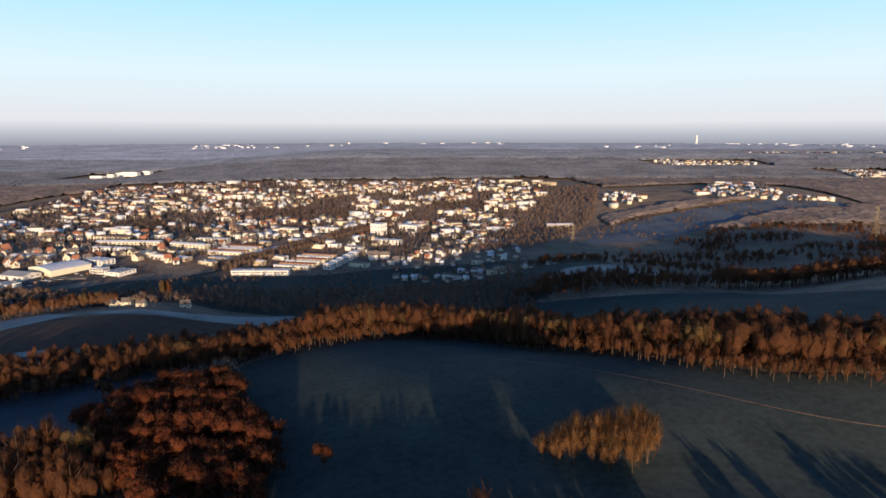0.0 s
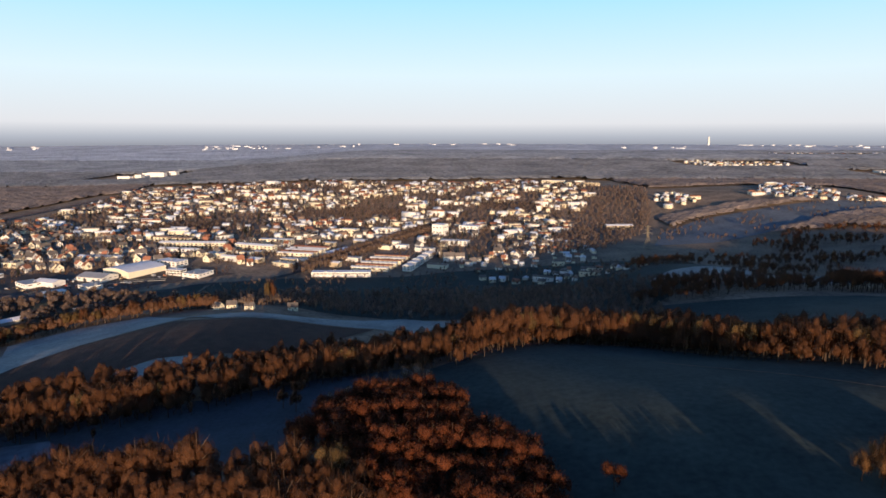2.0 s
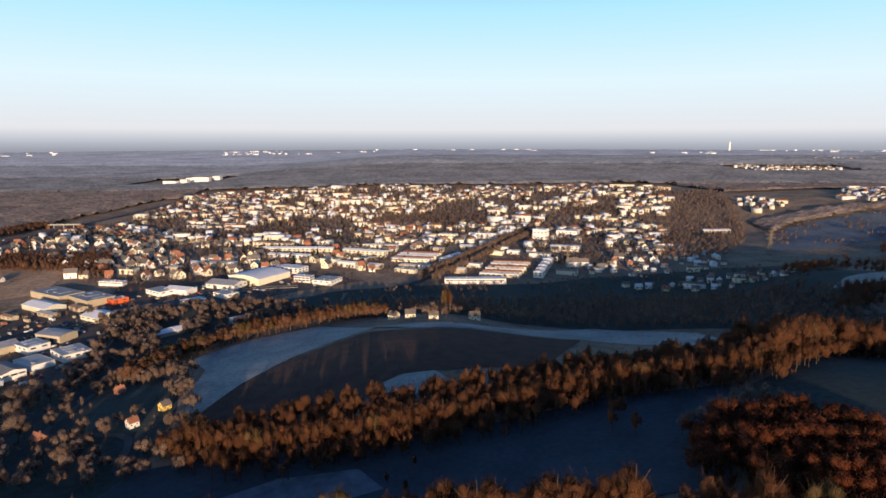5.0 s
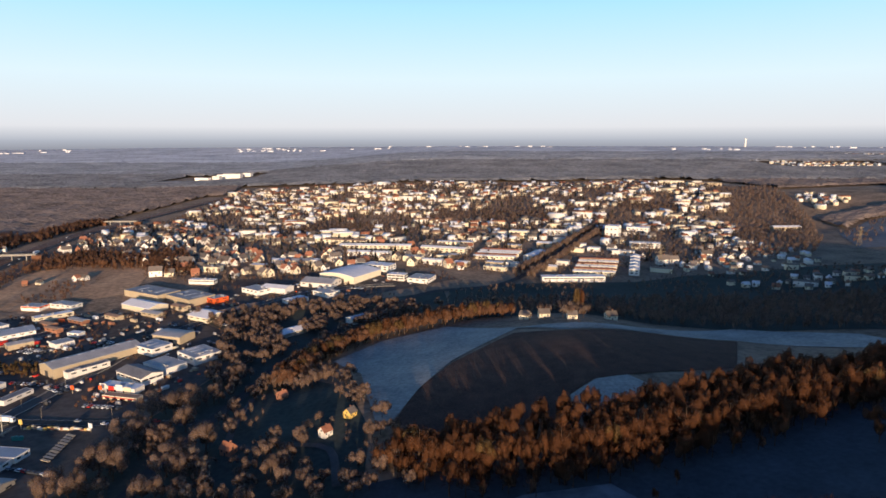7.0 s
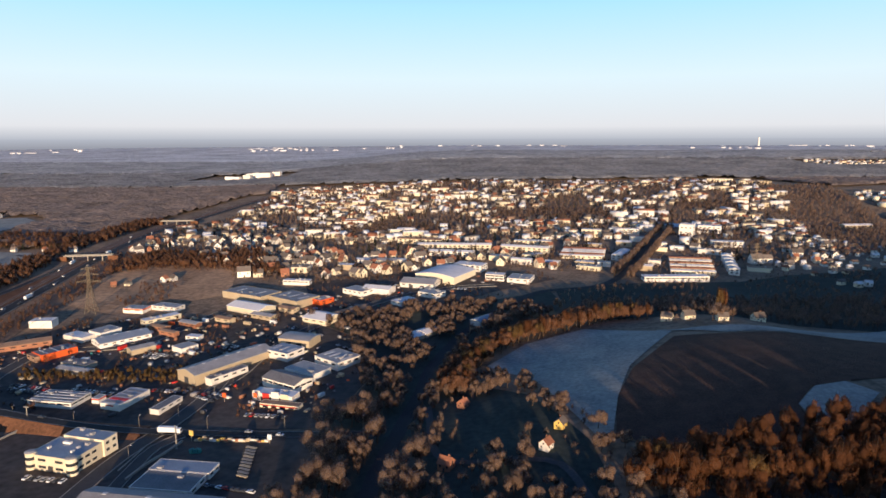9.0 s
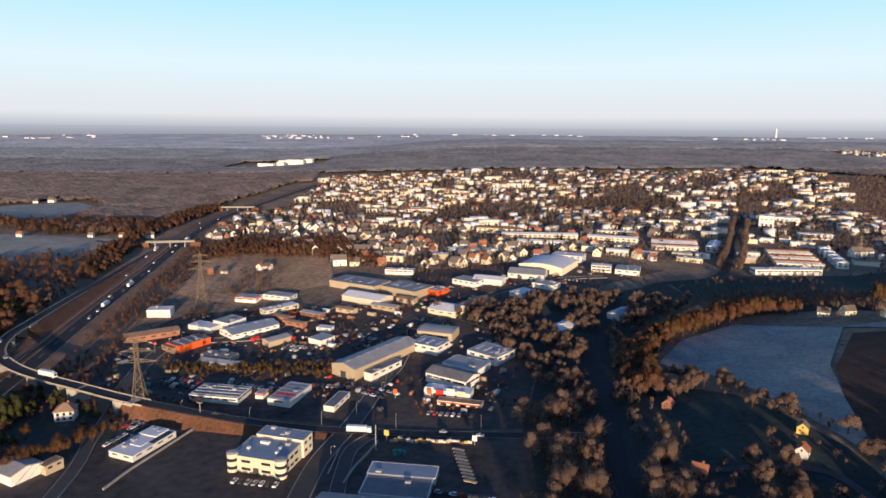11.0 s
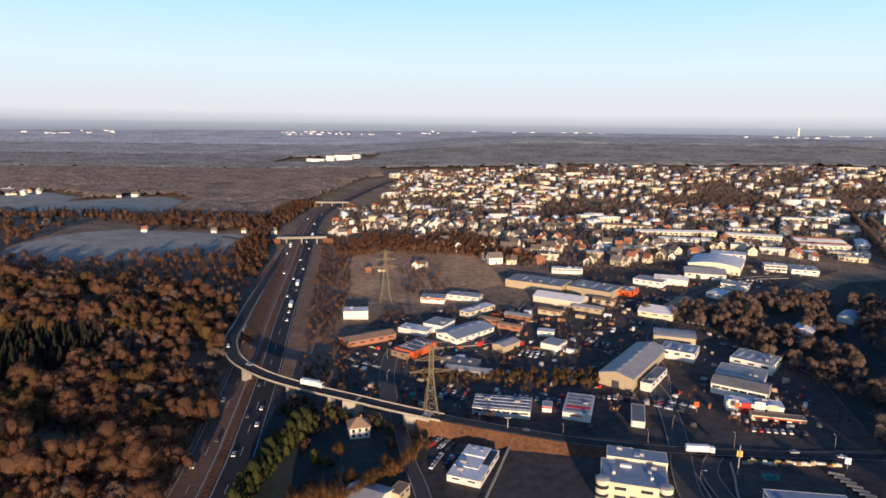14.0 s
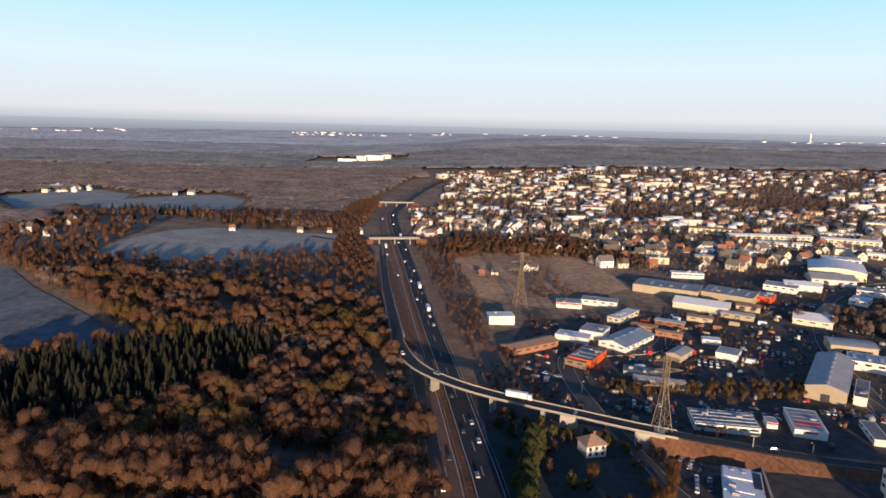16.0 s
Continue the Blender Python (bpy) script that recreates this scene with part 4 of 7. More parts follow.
# unseen woods behind and beside the way, added to shade the pasture and the valley
woodland("woodland", spread([(-66, 78), (-66, 114), (-46, 118), (8, 116), (8, 78)], 4.0, TR), 11.8, 12.9, "bare wood at the foot of the pasture", seed=4, kinds=SMALL)
woodland("woodland", spread([(8, 78), (8, 116), (22, 118), (22, 78)], 4.0, TR), 16, 18, "taller unseen wood added to shade the pasture", seed=48, kinds=SMALL)
woodland("woodland", spread([(-92, 90), (-92, 124), (-66, 124), (-66, 90)], 4.4, TR), 8, 10, "low unseen wood added for shade below the oak grove", seed=49, kinds=SMALL)
woodland("woodland", np.concatenate([spread([(24, 80), (24, 116), (54, 118), (54, 80)], 5, TR), spread([(70, 84), (70, 102), (84, 104), (84, 84)], 6, TR), spread([(98, 84), (98, 104), (118, 104), (118, 84)], 6, TR), spread([(150, 86), (150, 100), (215, 104), (215, 90)], 7, TR)]), 9, 12, "unseen bare trees added to cast shadow bands on the pasture", seed=5, kinds=SMALL)
woodland("woodland", spread([(-376, 40), (-376, 200), (-300, 210), (-266, 205), (-266, 170), (-300, 40)], 6.6, TR), 10, 12.5, "unseen bare wood added to shade the valley", seed=6, crown="twigw", kinds=TINY)

# west woods
FIELD_7 = [(-835, 475), (-797, 441), (-761, 411), (-738, 392), (-712, 380), (-735, 358), (-751, 348), (-790, 326), (-905, 326), (-905, 475)]
CONIF = [(-760, 322), (-745, 345), (-715, 366), (-697, 377), (-677, 384), (-664, 366), (-668, 346), (-690, 318), (-725, 300), (-770, 296)]
WOOD_L = [(-900, 60), (-905, 330), (-900, 470), (-880, 490), (-800, 488), (-744, 495), (-724, 514), (-694, 546), (-664, 573), (-656, 545), (-642, 480), (-626, 400), (-614, 350), (-604, 280), (-590, 100)]
lw = clear_of_roads(spread(WOOD_L, 7.0, TR, (FIELD_7, CONIF)), 0.5)
hollow = np.array([noise.noise((x / 34, y / 22, 6)) + 0.5 * noise.noise((x / 13, y / 9, 2)) for x, y, _ in lw])
lw = lw[hollow > -0.42]
near = (lw[:, 1] > 272) & (lw[:, 1] < 345) & (lw[:, 0] > -730)
picked = lw[near][:60]
for x, y, z in picked:
    plant("tree", GREY[TR.integers(0, 3)], x, y, TR.uniform(0.8, 1.2), "bare deciduous tree with brown twigs beside the motorway", "trees of the motorway wood")
rest = np.concatenate([lw[~near], lw[near][60:]])
woodland("woodland", lw[near] + np.array([3.1, 2.8, 0]), 7, 11, "smaller brown trees filling the motorway wood", seed=43, crown="twigw", kinds=BROAD)
woodland("woodland", rest[rest[:, 1] > 455], 6, 11, "low bare brown wood in front of a frosted meadow", seed=20, crown="twigw", kinds=SMALL)
woodland("woodland", rest[rest[:, 1] <= 255][::2], 7, 11, "bare brown wood south of the spruces", seed=21, crown="twigw", kinds=TINY)
mid = rest[(rest[:, 1] > 255) & (rest[:, 1] <= 455)]
stand = np.array([noise.noise((x / 30, y / 20, 12)) for x, y, _ in mid]) + TR.uniform(-0.22, 0.22, len(mid))
woodland("woodland", mid[(stand > -0.16) & (stand < 0.25)], 9, 14.5, "dense bare brown wood beside the motorway", seed=8, crown="twigw", kinds=BROAD)
woodland("woodland", mid[stand <= -0.16], 8, 12, "pale grey bare trees in the motorway wood", seed=61, crown="twigt", kinds=BROAD)
woodland("woodland", mid[stand >= 0.25], 9, 14, "olive-brown bare trees in the motorway wood", seed=62, crown="twig2", kinds=BROAD)
woodland("woodland", clear_of_roads(np.concatenate([spread([(-850, 492), (-800, 444), (-762, 414), (-740, 396), (-715, 385), (-700, 420), (-740, 452), (-800, 500)], 6, TR), spread([(-900, 500), (-905, 600), (-850, 600), (-808, 600), (-806, 540), (-800, 500), (-850, 490)], 9, TR)]), 1), 5.5, 9.5, "bare brown wood between two frosted fields", seed=51, crown="twigw")
low = clear_of_roads(spread([(-800, 265), (-800, 330), (-740, 345), (-700, 380), (-660, 385), (-660, 560), (-626, 400), (-613, 350), (-602, 265)], 4.2, TR, (FIELD_7, CONIF)), 0.5)
low = low[np.array([noise.noise((x / 34, y / 22, 6)) for x, y, _ in low]) > -0.12]
woodland("scrub", low, 2, 4.5, "brown undergrowth between the trees of the motorway wood", seed=22, crown="twigw", kinds=TINY)
for x, y, z in spread(CONIF, 4.9, TR):
    plant("spruce", SPRUCE[TR.integers(0, 2)], x, y, TR.uniform(0.65, 0.95), "dark green spruce in a dense stand", "spruces of the stand")
sp = spread(CONIF, 4.4, TR)
V, F, N = merge([scatter(FILLS[i], sp[i::2], TR.uniform(0.6, 0.9, len(sp[i::2])), TR) for i in (0, 1)])
soup("conifer_stand", V, F, M["needle"], "dark spruces filling the dense stand", "woodland")
woodland("woodland", spread(CONIF, 17, TR), 6, 8.5, "brown trees standing among the spruces", seed=44, crown="twigw", kinds=BROAD)
HEDGE = [tree_kind(61 + i, 9, 3.2, 420, M["hedge"], 0.6, 0.28, 0.5, 0.46, 0.5, 12, 0.44, 0.8) for i in range(2)]
for i, (x, y, *_) in enumerate(smooth_line([(-581, 268), (-580.5, 284), (-578, 300), (-573, 318)], 2.2)):
    plant("hedge_bush", HEDGE[i % 2], x + TR.uniform(-0.6, 0.6), y, TR.uniform(0.9, 1.2), "olive-green evergreen bush in a dense garden hedge", "bushes of the hedge")
for x, y, s in ((-571, 322, 0.6), (-566, 327, 0.55), (-576, 315, 0.6), (-562, 326, 0.5), (-574, 332, 0.5), (-566, 296, 0.75), (-580, 325, 0.6), (-569, 334, 0.5)):
    plant("evergreen_bush", HEDGE[TR.integers(0, 2)], x, y, s, "rounded olive-green evergreen in a garden by the motorway", "garden evergreens")
for x, y in ((-563, 272), (-559, 273), (-555, 275), (-551, 277), (-547, 284), (-544, 288), (-541, 291), (-539, 296), (-566, 271), (-545, 293), (-560, 300), (-554, 284), (-549, 281), (-546, 286), (-542, 289), (-537, 300), (-536, 305), (-557, 274), (-568, 270)):
    plant("hedge_tree", GOLD[TR.integers(0, 2)], x, y, TR.uniform(0.55, 0.8), "small reddish-brown bare tree in a hedge row", "hedge trees")
DARKROW = [(-880, 640), (-850, 655), (-800, 655), (-790, 672), (-830, 668), (-880, 656)]
sp = spread(DARKROW, 4.2, TR)
woodland("hedgerow", clear_of_roads(spread([(-676, 575), (-680, 640), (-696, 760), (-690, 850), (-668, 850), (-668, 640), (-650, 560), (-640, 500), (-652, 500)], 4.6, TR), 0), 6, 9.5, "row of tall brown trees along the motorway", seed=45, crown="twigw")
V, F, N = merge([scatter(FILLS[i], sp[i::2], TR.uniform(0.5, 0.85, len(sp[i::2])), TR) for i in (0, 1)])
soup("conifer_row", V, F, M["needle"], "dark conifers in rows beside fields and motorway", "woodland")

for x, y in ((-186, 420), (-182, 422), (-185, 424)):
    plant("poplar", BARE[TR.integers(0, 4)], x, y, 1.0, "tall slim bare poplar beside the farm", "poplars").scale = (0.6, 0.6, 1.45)
for x, y, s in ((-578, 290, 0.5), (-580, 300, 0.55), (-577, 306, 0.6), (-582, 312, 0.5), (-578, 338, 0.45), (-584, 330, 0.5), (-556, 326, 0.45), (-550, 322, 0.5), (-545, 318, 0.45), (-562, 296, 0.5)):
    plant("evergreen_bush", HEDGE[TR.integers(0, 2)], x, y, s, "rounded olive-green evergreen in a garden by the motorway", "garden evergreens")

# scrub along the motorway, valley trees, field hedges, wooded slopes
scrub = clear_of_roads(spread([(-584, 352), (-592, 400), (-602, 470), (-614, 560), (-626, 640), (-600, 640), (-594, 560), (-581, 490), (-582, 440), (-580, 415), (-566, 382), (-556, 352), (-535, 336), (-500, 326), (-535, 330), (-565, 341)], 4.0, TR), 0.8)
woodland("garden_thicket", clear_of_roads(spread([(-350, 235), (-348, 330), (-328, 352), (-305, 335), (-290, 295), (-272, 262), (-268, 240), (-290, 228)], 7.4, TR, ([(-338, 274), (-332, 312), (-317, 326), (-301, 317), (-303, 280), (-318, 268)], [(-346, 248), (-326, 246), (-326, 272), (-346, 272)], [(-312, 252), (-290, 252), (-286, 296), (-306, 296)], [(-342, 300), (-320, 300), (-320, 322), (-342, 322)])), 1.0), 6, 10, "bare grey-brown trees crowding the gardens", seed=33, crown="twigt", kinds=BROAD)
# this tall wood is added to throw shade on the slope to its north
woodland("woodland", spread([(-300, 110), (-296, 200), (-250, 205), (-235, 190), (-245, 110)], 5.5, TR), 12, 15, "tall bare wood added to shade the slope", seed=34, kinds=SMALL)
woodland("hedge", clear_of_roads(spread([(-545, 358), (-540, 364), (-490, 360), (-462, 362), (-450, 368), (-462, 374), (-500, 372), (-540, 372)], 3.0, TR), 0.5), 2.5, 5.5, "golden-brown hedge of bare bushes between yards", seed=35, crown="twig2")
vh = spread(VALE, 8, TR)
vh = vh[np.array([noise.noise((x / 45, y / 22, 6)) for x, y, _ in vh]) > 0.16]
woodland("hedges", vh, 5, 9, "bare trees and hedges among valley meadows", seed=38, crown="twigt", kinds=SMALL)
woodland("hedgerow", clear_of_roads(spread([(-602, 562), (-594, 640), (-500, 650), (-462, 566), (-482, 560), (-520, 588), (-570, 590)], 4.4, TR), 0.5), 5.5, 9.5, "band of bare brown trees behind the dry meadow", seed=31, crown="twigw")
woodland("garden_shrubs", clear_of_roads(spread([(-568, 262), (-572, 300), (-586, 338), (-558, 330), (-535, 318), (-532, 306), (-550, 300), (-556, 286)], 3.8, TR, ([(-571, 282), (-546, 296), (-546, 322), (-566, 322), (-572, 300)],)), 0.8), 2.5, 6.5, "bare brown shrubs in gardens below the bridge", seed=32, crown="twigw")
scrub = scrub[np.array([noise.noise((x / 11, y / 11, 5)) > -0.3 for x, y, _ in scrub])]
woodland("scrub", scrub, 2.5, 6.2, "low reddish-brown scrub along the motorway bank", seed=9, crown="twigw", kinds=SMALL)
VALLEY = [(-395, 240), (-392, 300), (-375, 330), (-378, 375), (-395, 430), (-440, 452), (-380, 470), (-330, 490), (-290, 480), (-262, 470), (-300, 430), (-322, 400), (-330, 360), (-345, 320), (-345, 260), (-330, 230)]
for x, y, s in ((-128, 246, 0.8), (-132, 238, 0.7), (-126, 232, 0.75), (-200, 236, 0.5), (-196, 228, 0.45), (-204, 222, 0.4), (-198, 214, 0.5), (-190, 240, 0.5)):
    plant("tree", BARE[TR.integers(0, 4)], x, y, s, "bare tree standing in the frosted meadow", "trees of the meadow")
vt = clear_of_roads(spread(VALLEY, 7.6, TR), 2.5)
vt = vt[np.array([noise.noise((x / 19, y / 19, 1)) > -0.25 for x, y, _ in vt])]
for x, y, z in vt[(vt[:, 1] < 330)][:40]:
    k = HOAR if TR.random() < 0.3 else GREYT
    plant("tree", k[TR.integers(0, len(k))], x, y, TR.uniform(0.7, 1.1), "bare frost-dusted tree in the valley scrub", "trees of the valley")
woodland("woodland", np.concatenate([vt[vt[:, 1] >= 330], vt[vt[:, 1] < 330][40:]]), 6, 10.5, "loose bare trees along the valley lane", seed=10, crown="twigt", kinds=BROAD)
for x, y, *_ in smooth_line([(-332, 330), (-327, 355), (-318, 377), (-299, 400), (-272, 416), (-243, 434), (-222, 430)], 5.5):
    plant("tree", BARE[2 if TR.random() < 0.5 else 0], x + TR.uniform(-2, 2), y + TR.uniform(-2, 2), TR.uniform(0.8, 1.1), "bare olive-brown tree in the row along the meadow", "trees of the meadow row")
mr = smooth_line([(-333, 328), (-328, 355), (-319, 377), (-300, 401), (-273, 418), (-244, 435), (-222, 431)], 3.2)[:, :2]
mr = np.concatenate([mr + TR.normal(size=mr.shape) * 1.2, mr + np.array([-5, 4]) + TR.normal(size=mr.shape) * 1.5])
woodland("hedgerow", np.stack([mr[:, 0], mr[:, 1], ground_z(mr[:, 0], mr[:, 1])], 1), 8.5, 12, "dense golden-brown trees in the row along the meadow", seed=37, crown="twigw", kinds=BROAD)
for x, y, s in ((-322, 345, 0.6), (-317, 338, 0.5), (-312, 330, 0.6), (-307, 325, 0.55), (-303, 318, 0.5), (-305, 305, 0.5), (-300, 300, 0.4), (-297, 294, 0.4), (-290, 285, 0.35), (-283, 272, 0.4), (-312, 275, 0.5), (-322, 268, 0.5),
                (-340, 300, 0.7), (-341, 290, 0.6), (-342, 282, 0.6), (-330, 262, 0.45), (-318, 262, 0.4), (-304, 279, 0.45), (-309, 283, 0.4), (-325, 325, 0.6), (-197, 402, 0.9), (-193, 404, 0.8), (-185, 405, 0.6), (-215, 405, 0.6)):
    plant("garden_tree", (GREYT + HOAR)[TR.integers(0, 5)], x, y, s, "bare garden tree near the houses", "garden trees")
VW = [(-255, 440), (-215, 436), (-180, 425), (-120, 415), (-60, 385), (0, 360), (48, 350), (60, 410), (80, 450), (50, 480), (-40, 492), (-120, 492), (-200, 490), (-250, 480)]
woodland("woodland", clear_of_roads(spread(VW, 5.4, TR), 2), 6, 9.5, "shaded bare wood in the valley bottom", seed=12, crown="twigt", kinds=SMALL)
woodland("woodland", spread([(40, 408), (110, 412), (185, 425), (185, 452), (140, 446), (75, 448)], 5, TR), 8, 12, "bare wood below a frosted strip of grass", seed=23, kinds=SMALL)
woodland("woodland", spread([(180, 425), (240, 410), (340, 395), (460, 380), (470, 430), (330, 450), (200, 465)], 5.6, TR), 12, 17, "bare brown wood on the far slope", seed=13, kinds=SMALL)
vc = spread([(60, 480), (200, 520), (330, 560), (460, 560), (460, 700), (330, 720), (200, 640), (90, 560)], 6.5, TR)
vc = vc[np.array([noise.noise((x / 60, y / 26, 2)) for x, y, _ in vc]) > 0.06]
woodland("woodland", vc, 7, 12, "loose bare trees and hedges in the valley", seed=14, crown="twig", kinds=SMALL)
woodland("edge_trees", spread([(20, 640), (60, 760), (130, 945), (178, 1080), (262, 1090), (212, 900), (160, 770), (90, 660)], 6.8, TR, (VALE,)), 4.5, 8.5, "bare trees at the town's edge", seed=42, crown="twigt", kinds=TINY)


def canopy(polys, step, mat, lift, label, holes=(), crown=9.0):
    """The closed, lumpy crown layer of a far forest; crown: width of its lumps."""
    V, F, N, k = [], [], [], 0
    for poly in polys:
        xs, ys = [p[0] for p in poly], [p[1] for p in poly]
        X, Y = np.meshgrid(np.arange(min(xs), max(xs) + step, step), np.arange(min(ys), max(ys) + step, step))
        X, Y = X + TR.uniform(-0.3, 0.3, X.shape) * step, Y + TR.uniform(-0.3, 0.3, X.shape) * step
        ok = inside(poly, X, Y) & (np.hypot(X + 300, Y - 60) < 4430)
        for hole in holes:
            ok &= ~inside(hole, X, Y)
        bump = np.array([noise.noise((x / crown, y / crown, 3)) + 0.8 * noise.noise((x / crown / 4, y / crown / 4, 7)) if g else 0 for x, y, g in zip(X.ravel(), Y.ravel(), ok.ravel())]).reshape(X.shape)
        H = lift * (1 + (0.42 if crown < 10 else 0.24) * bump)
        edge = ok.copy()
        edge[1:] &= ok[:-1]
        edge[:-1] &= ok[1:]
        edge[:, 1:] &= ok[:, :-1]
        edge[:, :-1] &= ok[:, 1:]
        Z = ground_z(X, Y) + np.where(edge, H, H * 0.5)
        dy, dx = np.gradient(Z, step)
        nj, ni = X.shape
        q = (np.arange(nj - 1)[:, None] * ni + np.arange(ni - 1)[None])
        full = ok[:-1, :-1] & ok[1:, :-1] & ok[:-1, 1:] & ok[1:, 1:]
        q = q[full]
        V.append(np.stack([X, Y, Z], -1).reshape(-1, 3))
        N.append(np.stack([-dx, -dy, np.ones_like(dx)], -1).reshape(-1, 3))
        F.append(np.concatenate([np.stack([q, q + 1, q + ni + 1], 1), np.stack([q, q + ni + 1, q + ni], 1)]) + k)
        k += X.size
    V, F = np.concatenate(V), np.concatenate(F)
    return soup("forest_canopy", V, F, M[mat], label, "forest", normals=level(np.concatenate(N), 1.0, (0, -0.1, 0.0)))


CLEAR = (VALE, [(-1095, 845), (-1030, 935), (-945, 870), (-920, 775), (-950, 670)], [(-882, 655), (-912, 700), (-962, 790), (-912, 845), (-850, 877), (-808, 832), (-780, 690), (-820, 645)], [(200, 880), (330, 900), (560, 840), (560, 1070), (200, 1070)], [(-690, 600), (-690, 800), (-640, 1100), (-600, 1100), (-600, 600)])
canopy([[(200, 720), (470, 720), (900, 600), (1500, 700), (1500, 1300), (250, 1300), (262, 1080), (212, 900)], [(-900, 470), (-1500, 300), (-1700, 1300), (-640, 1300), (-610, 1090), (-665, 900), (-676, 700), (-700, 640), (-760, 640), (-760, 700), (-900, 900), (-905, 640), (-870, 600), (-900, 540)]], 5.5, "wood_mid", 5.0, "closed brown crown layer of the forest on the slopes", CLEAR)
FAR_HOLES = ([(500, 1530), (780, 1530), (780, 1660), (500, 1660)], [(820, 1290), (980, 1290), (980, 1460), (820, 1460)], [(-880, 1450), (-680, 1450), (-680, 1640), (-880, 1640)], [(880, 1890), (1370, 1890), (1370, 2090), (880, 2090)])
canopy([[(-2100, 1270), (-640, 1270), (-400, 1230), (180, 1300), (250, 1270), (1700, 1270), (1900, 1700), (-2300, 1700)]], 9.5, "wood_far", 7.0, "closed crown layer of the wide forest, greyed to stand for haze", FAR_HOLES, 13)
canopy([[(-2300, 1660), (1900, 1660), (2500, 2400), (-2800, 2400)]], 15, "wood_pale", 8.0, "closed crown layer of the wide forest, greyed to stand for haze", FAR_HOLES, 22)
canopy([[(-2800, 2330), (2500, 2330), (4400, 4700), (-4400, 4700)]], 34, "wood_dist", 8.5, "closed crown layer of the far woods, paled to stand for haze", (), 60)

# ---- halls and large buildings ----
def roof_outline(kind, d, h, rise):
    o = 0.35
    if kind == "gable":
        return [(-d / 2 - o, h), (0, h + rise), (d / 2 + o, h), (d / 2 + o, h + 0.25), (0, h + rise + 0.28), (-d / 2 - o, h + 0.25)]
    k = 10
    low = [(-d / 2 - o + (d + 2 * o) * i / k, h + rise * math.sin(math.pi * i / k)) for i in range(k + 1)]
    return low + [(p, z + 0.25) for p, z in low[::-1]]


URN = np.random.default_rng(12)


def hall(x, y, w, d, rot, h, roof, wall, top, label, windows="band", front=None, gate=0, name="warehouse", lights=0, sink=0.4):
    """A flat, gabled or arched hall; w along its front, d back from it; ridge along the longer side. front: material of the front panels."""
    z = min(gz(x + a, y + b) for a in (-w / 3, w / 3) for b in (-d / 3, d / 3))
    ob = thing(name, x, y, z, rot, label, "warehouse" if name == "warehouse" else name.replace("_", " "), "halls of the trading estate" if name == "warehouse" else "")
    turn = d > w
    W, D = (d, w) if turn else (w, d)
    rise = D * (0.13 if roof == "gable" else 0.06)
    body = Shape().box(0, 0, -sink, w, d, h + sink)
    if roof != "flat":
        g = Shape().prism([(-D / 2, h), (D / 2, h), (0, h + rise)] if roof == "gable" else [(-D / 2 + D * i / 10, h + rise * math.sin(math.pi * i / 10)) for i in range(11)][::-1], -W / 2, W / 2)
        if turn:
            g.v = [(-b, a, c) for a, b, c in g.v]
        body.add(g.v, g.f)
    part("wall", body, wall, ob)
    if roof == "flat":
        part("roof", Shape().box(0, 0, h, w + 0.1, d + 0.1, 0.12), top, ob)
        for a, b, c, e in ((0, -d / 2, w + 0.3, 0.3), (0, d / 2, w + 0.3, 0.3), (-w / 2, 0, 0.3, d - 0.3), (w / 2, 0, 0.3, d - 0.3)):
            part("parapet", Shape().box(a, b, h + 0.003, c, e, 0.14), wall, ob)
    else:
        r = Shape().prism(roof_outline(roof, D, h, rise), -W / 2 - 0.35, W / 2 + 0.35)
        if turn:
            r.v = [(-b, a, c) for a, b, c in r.v]
        part("roof", r, top, ob)
    for i in range(lights):
        u = ((i + 0.5) / lights - 0.5) * W
        s = Shape().box(0, 0, 0, 1.6 if W > D else 1.2, D * 0.5 if roof == "flat" else 1.4, 0.16, 0, 0.9)
        k = part("skylight", s, M["skylight"], ob, "pale skylight")
        zz = h + (0.12 if roof == "flat" else rise * (0.98 if roof == "arch" else 1.0) + 0.15)
        k.location = (0, u, zz) if turn else (u, 0, zz)
        if turn:
            k.rotation_euler = (0, 0, math.pi / 2)
    for i in range(int(URN.integers(1, 4)) if w * d > 90 and roof == "flat" else 0):
        part("roof_unit", Shape().box(URN.uniform(-0.35, 0.35) * w, URN.uniform(-0.35, 0.35) * d, h + 0.1, URN.uniform(0.8, 2.2), URN.uniform(0.8, 1.6), URN.uniform(0.5, 1.0)), M["metalroof"], ob, "small grey roof unit")
    # front, right and left sides
    for side, (length, off, ang) in enumerate(((w, d / 2, 0), (d, w / 2, 90), (d, w / 2, -90))):
        c, s = math.cos(radians(ang)), math.sin(radians(ang))
        at = lambda u, v: (u * c + (off + v) * s, u * s - (off + v) * c)
        if windows and length > 5:
            rows = [h * 0.62] if h < 4.6 else [h * 0.30, h * 0.70]
            n = max(2, int(length / (3.2 if windows == "band" else 4.5)))
            for zr in rows:
                me = Shape().box(0, 0, 0, length / n * (0.82 if windows == "band" else 0.45), 0.1, min(1.0, h * 0.2)).mesh("window", M["glass"])
                for i in range(n):
                    if gate and side == 0 and zr == rows[0] and abs((i + 0.5) / n - 0.5) < 0.2:
                        continue
                    px, py = at(((i + 0.5) / n - 0.5) * length * 0.96, 0.02)
                    q2 = part("window", me, None, ob)
                    q2.location, q2.rotation_euler = (px, py, zr), (0, 0, radians(ang))
        if front and side < 2:
            px, py = at(0, 0.06)
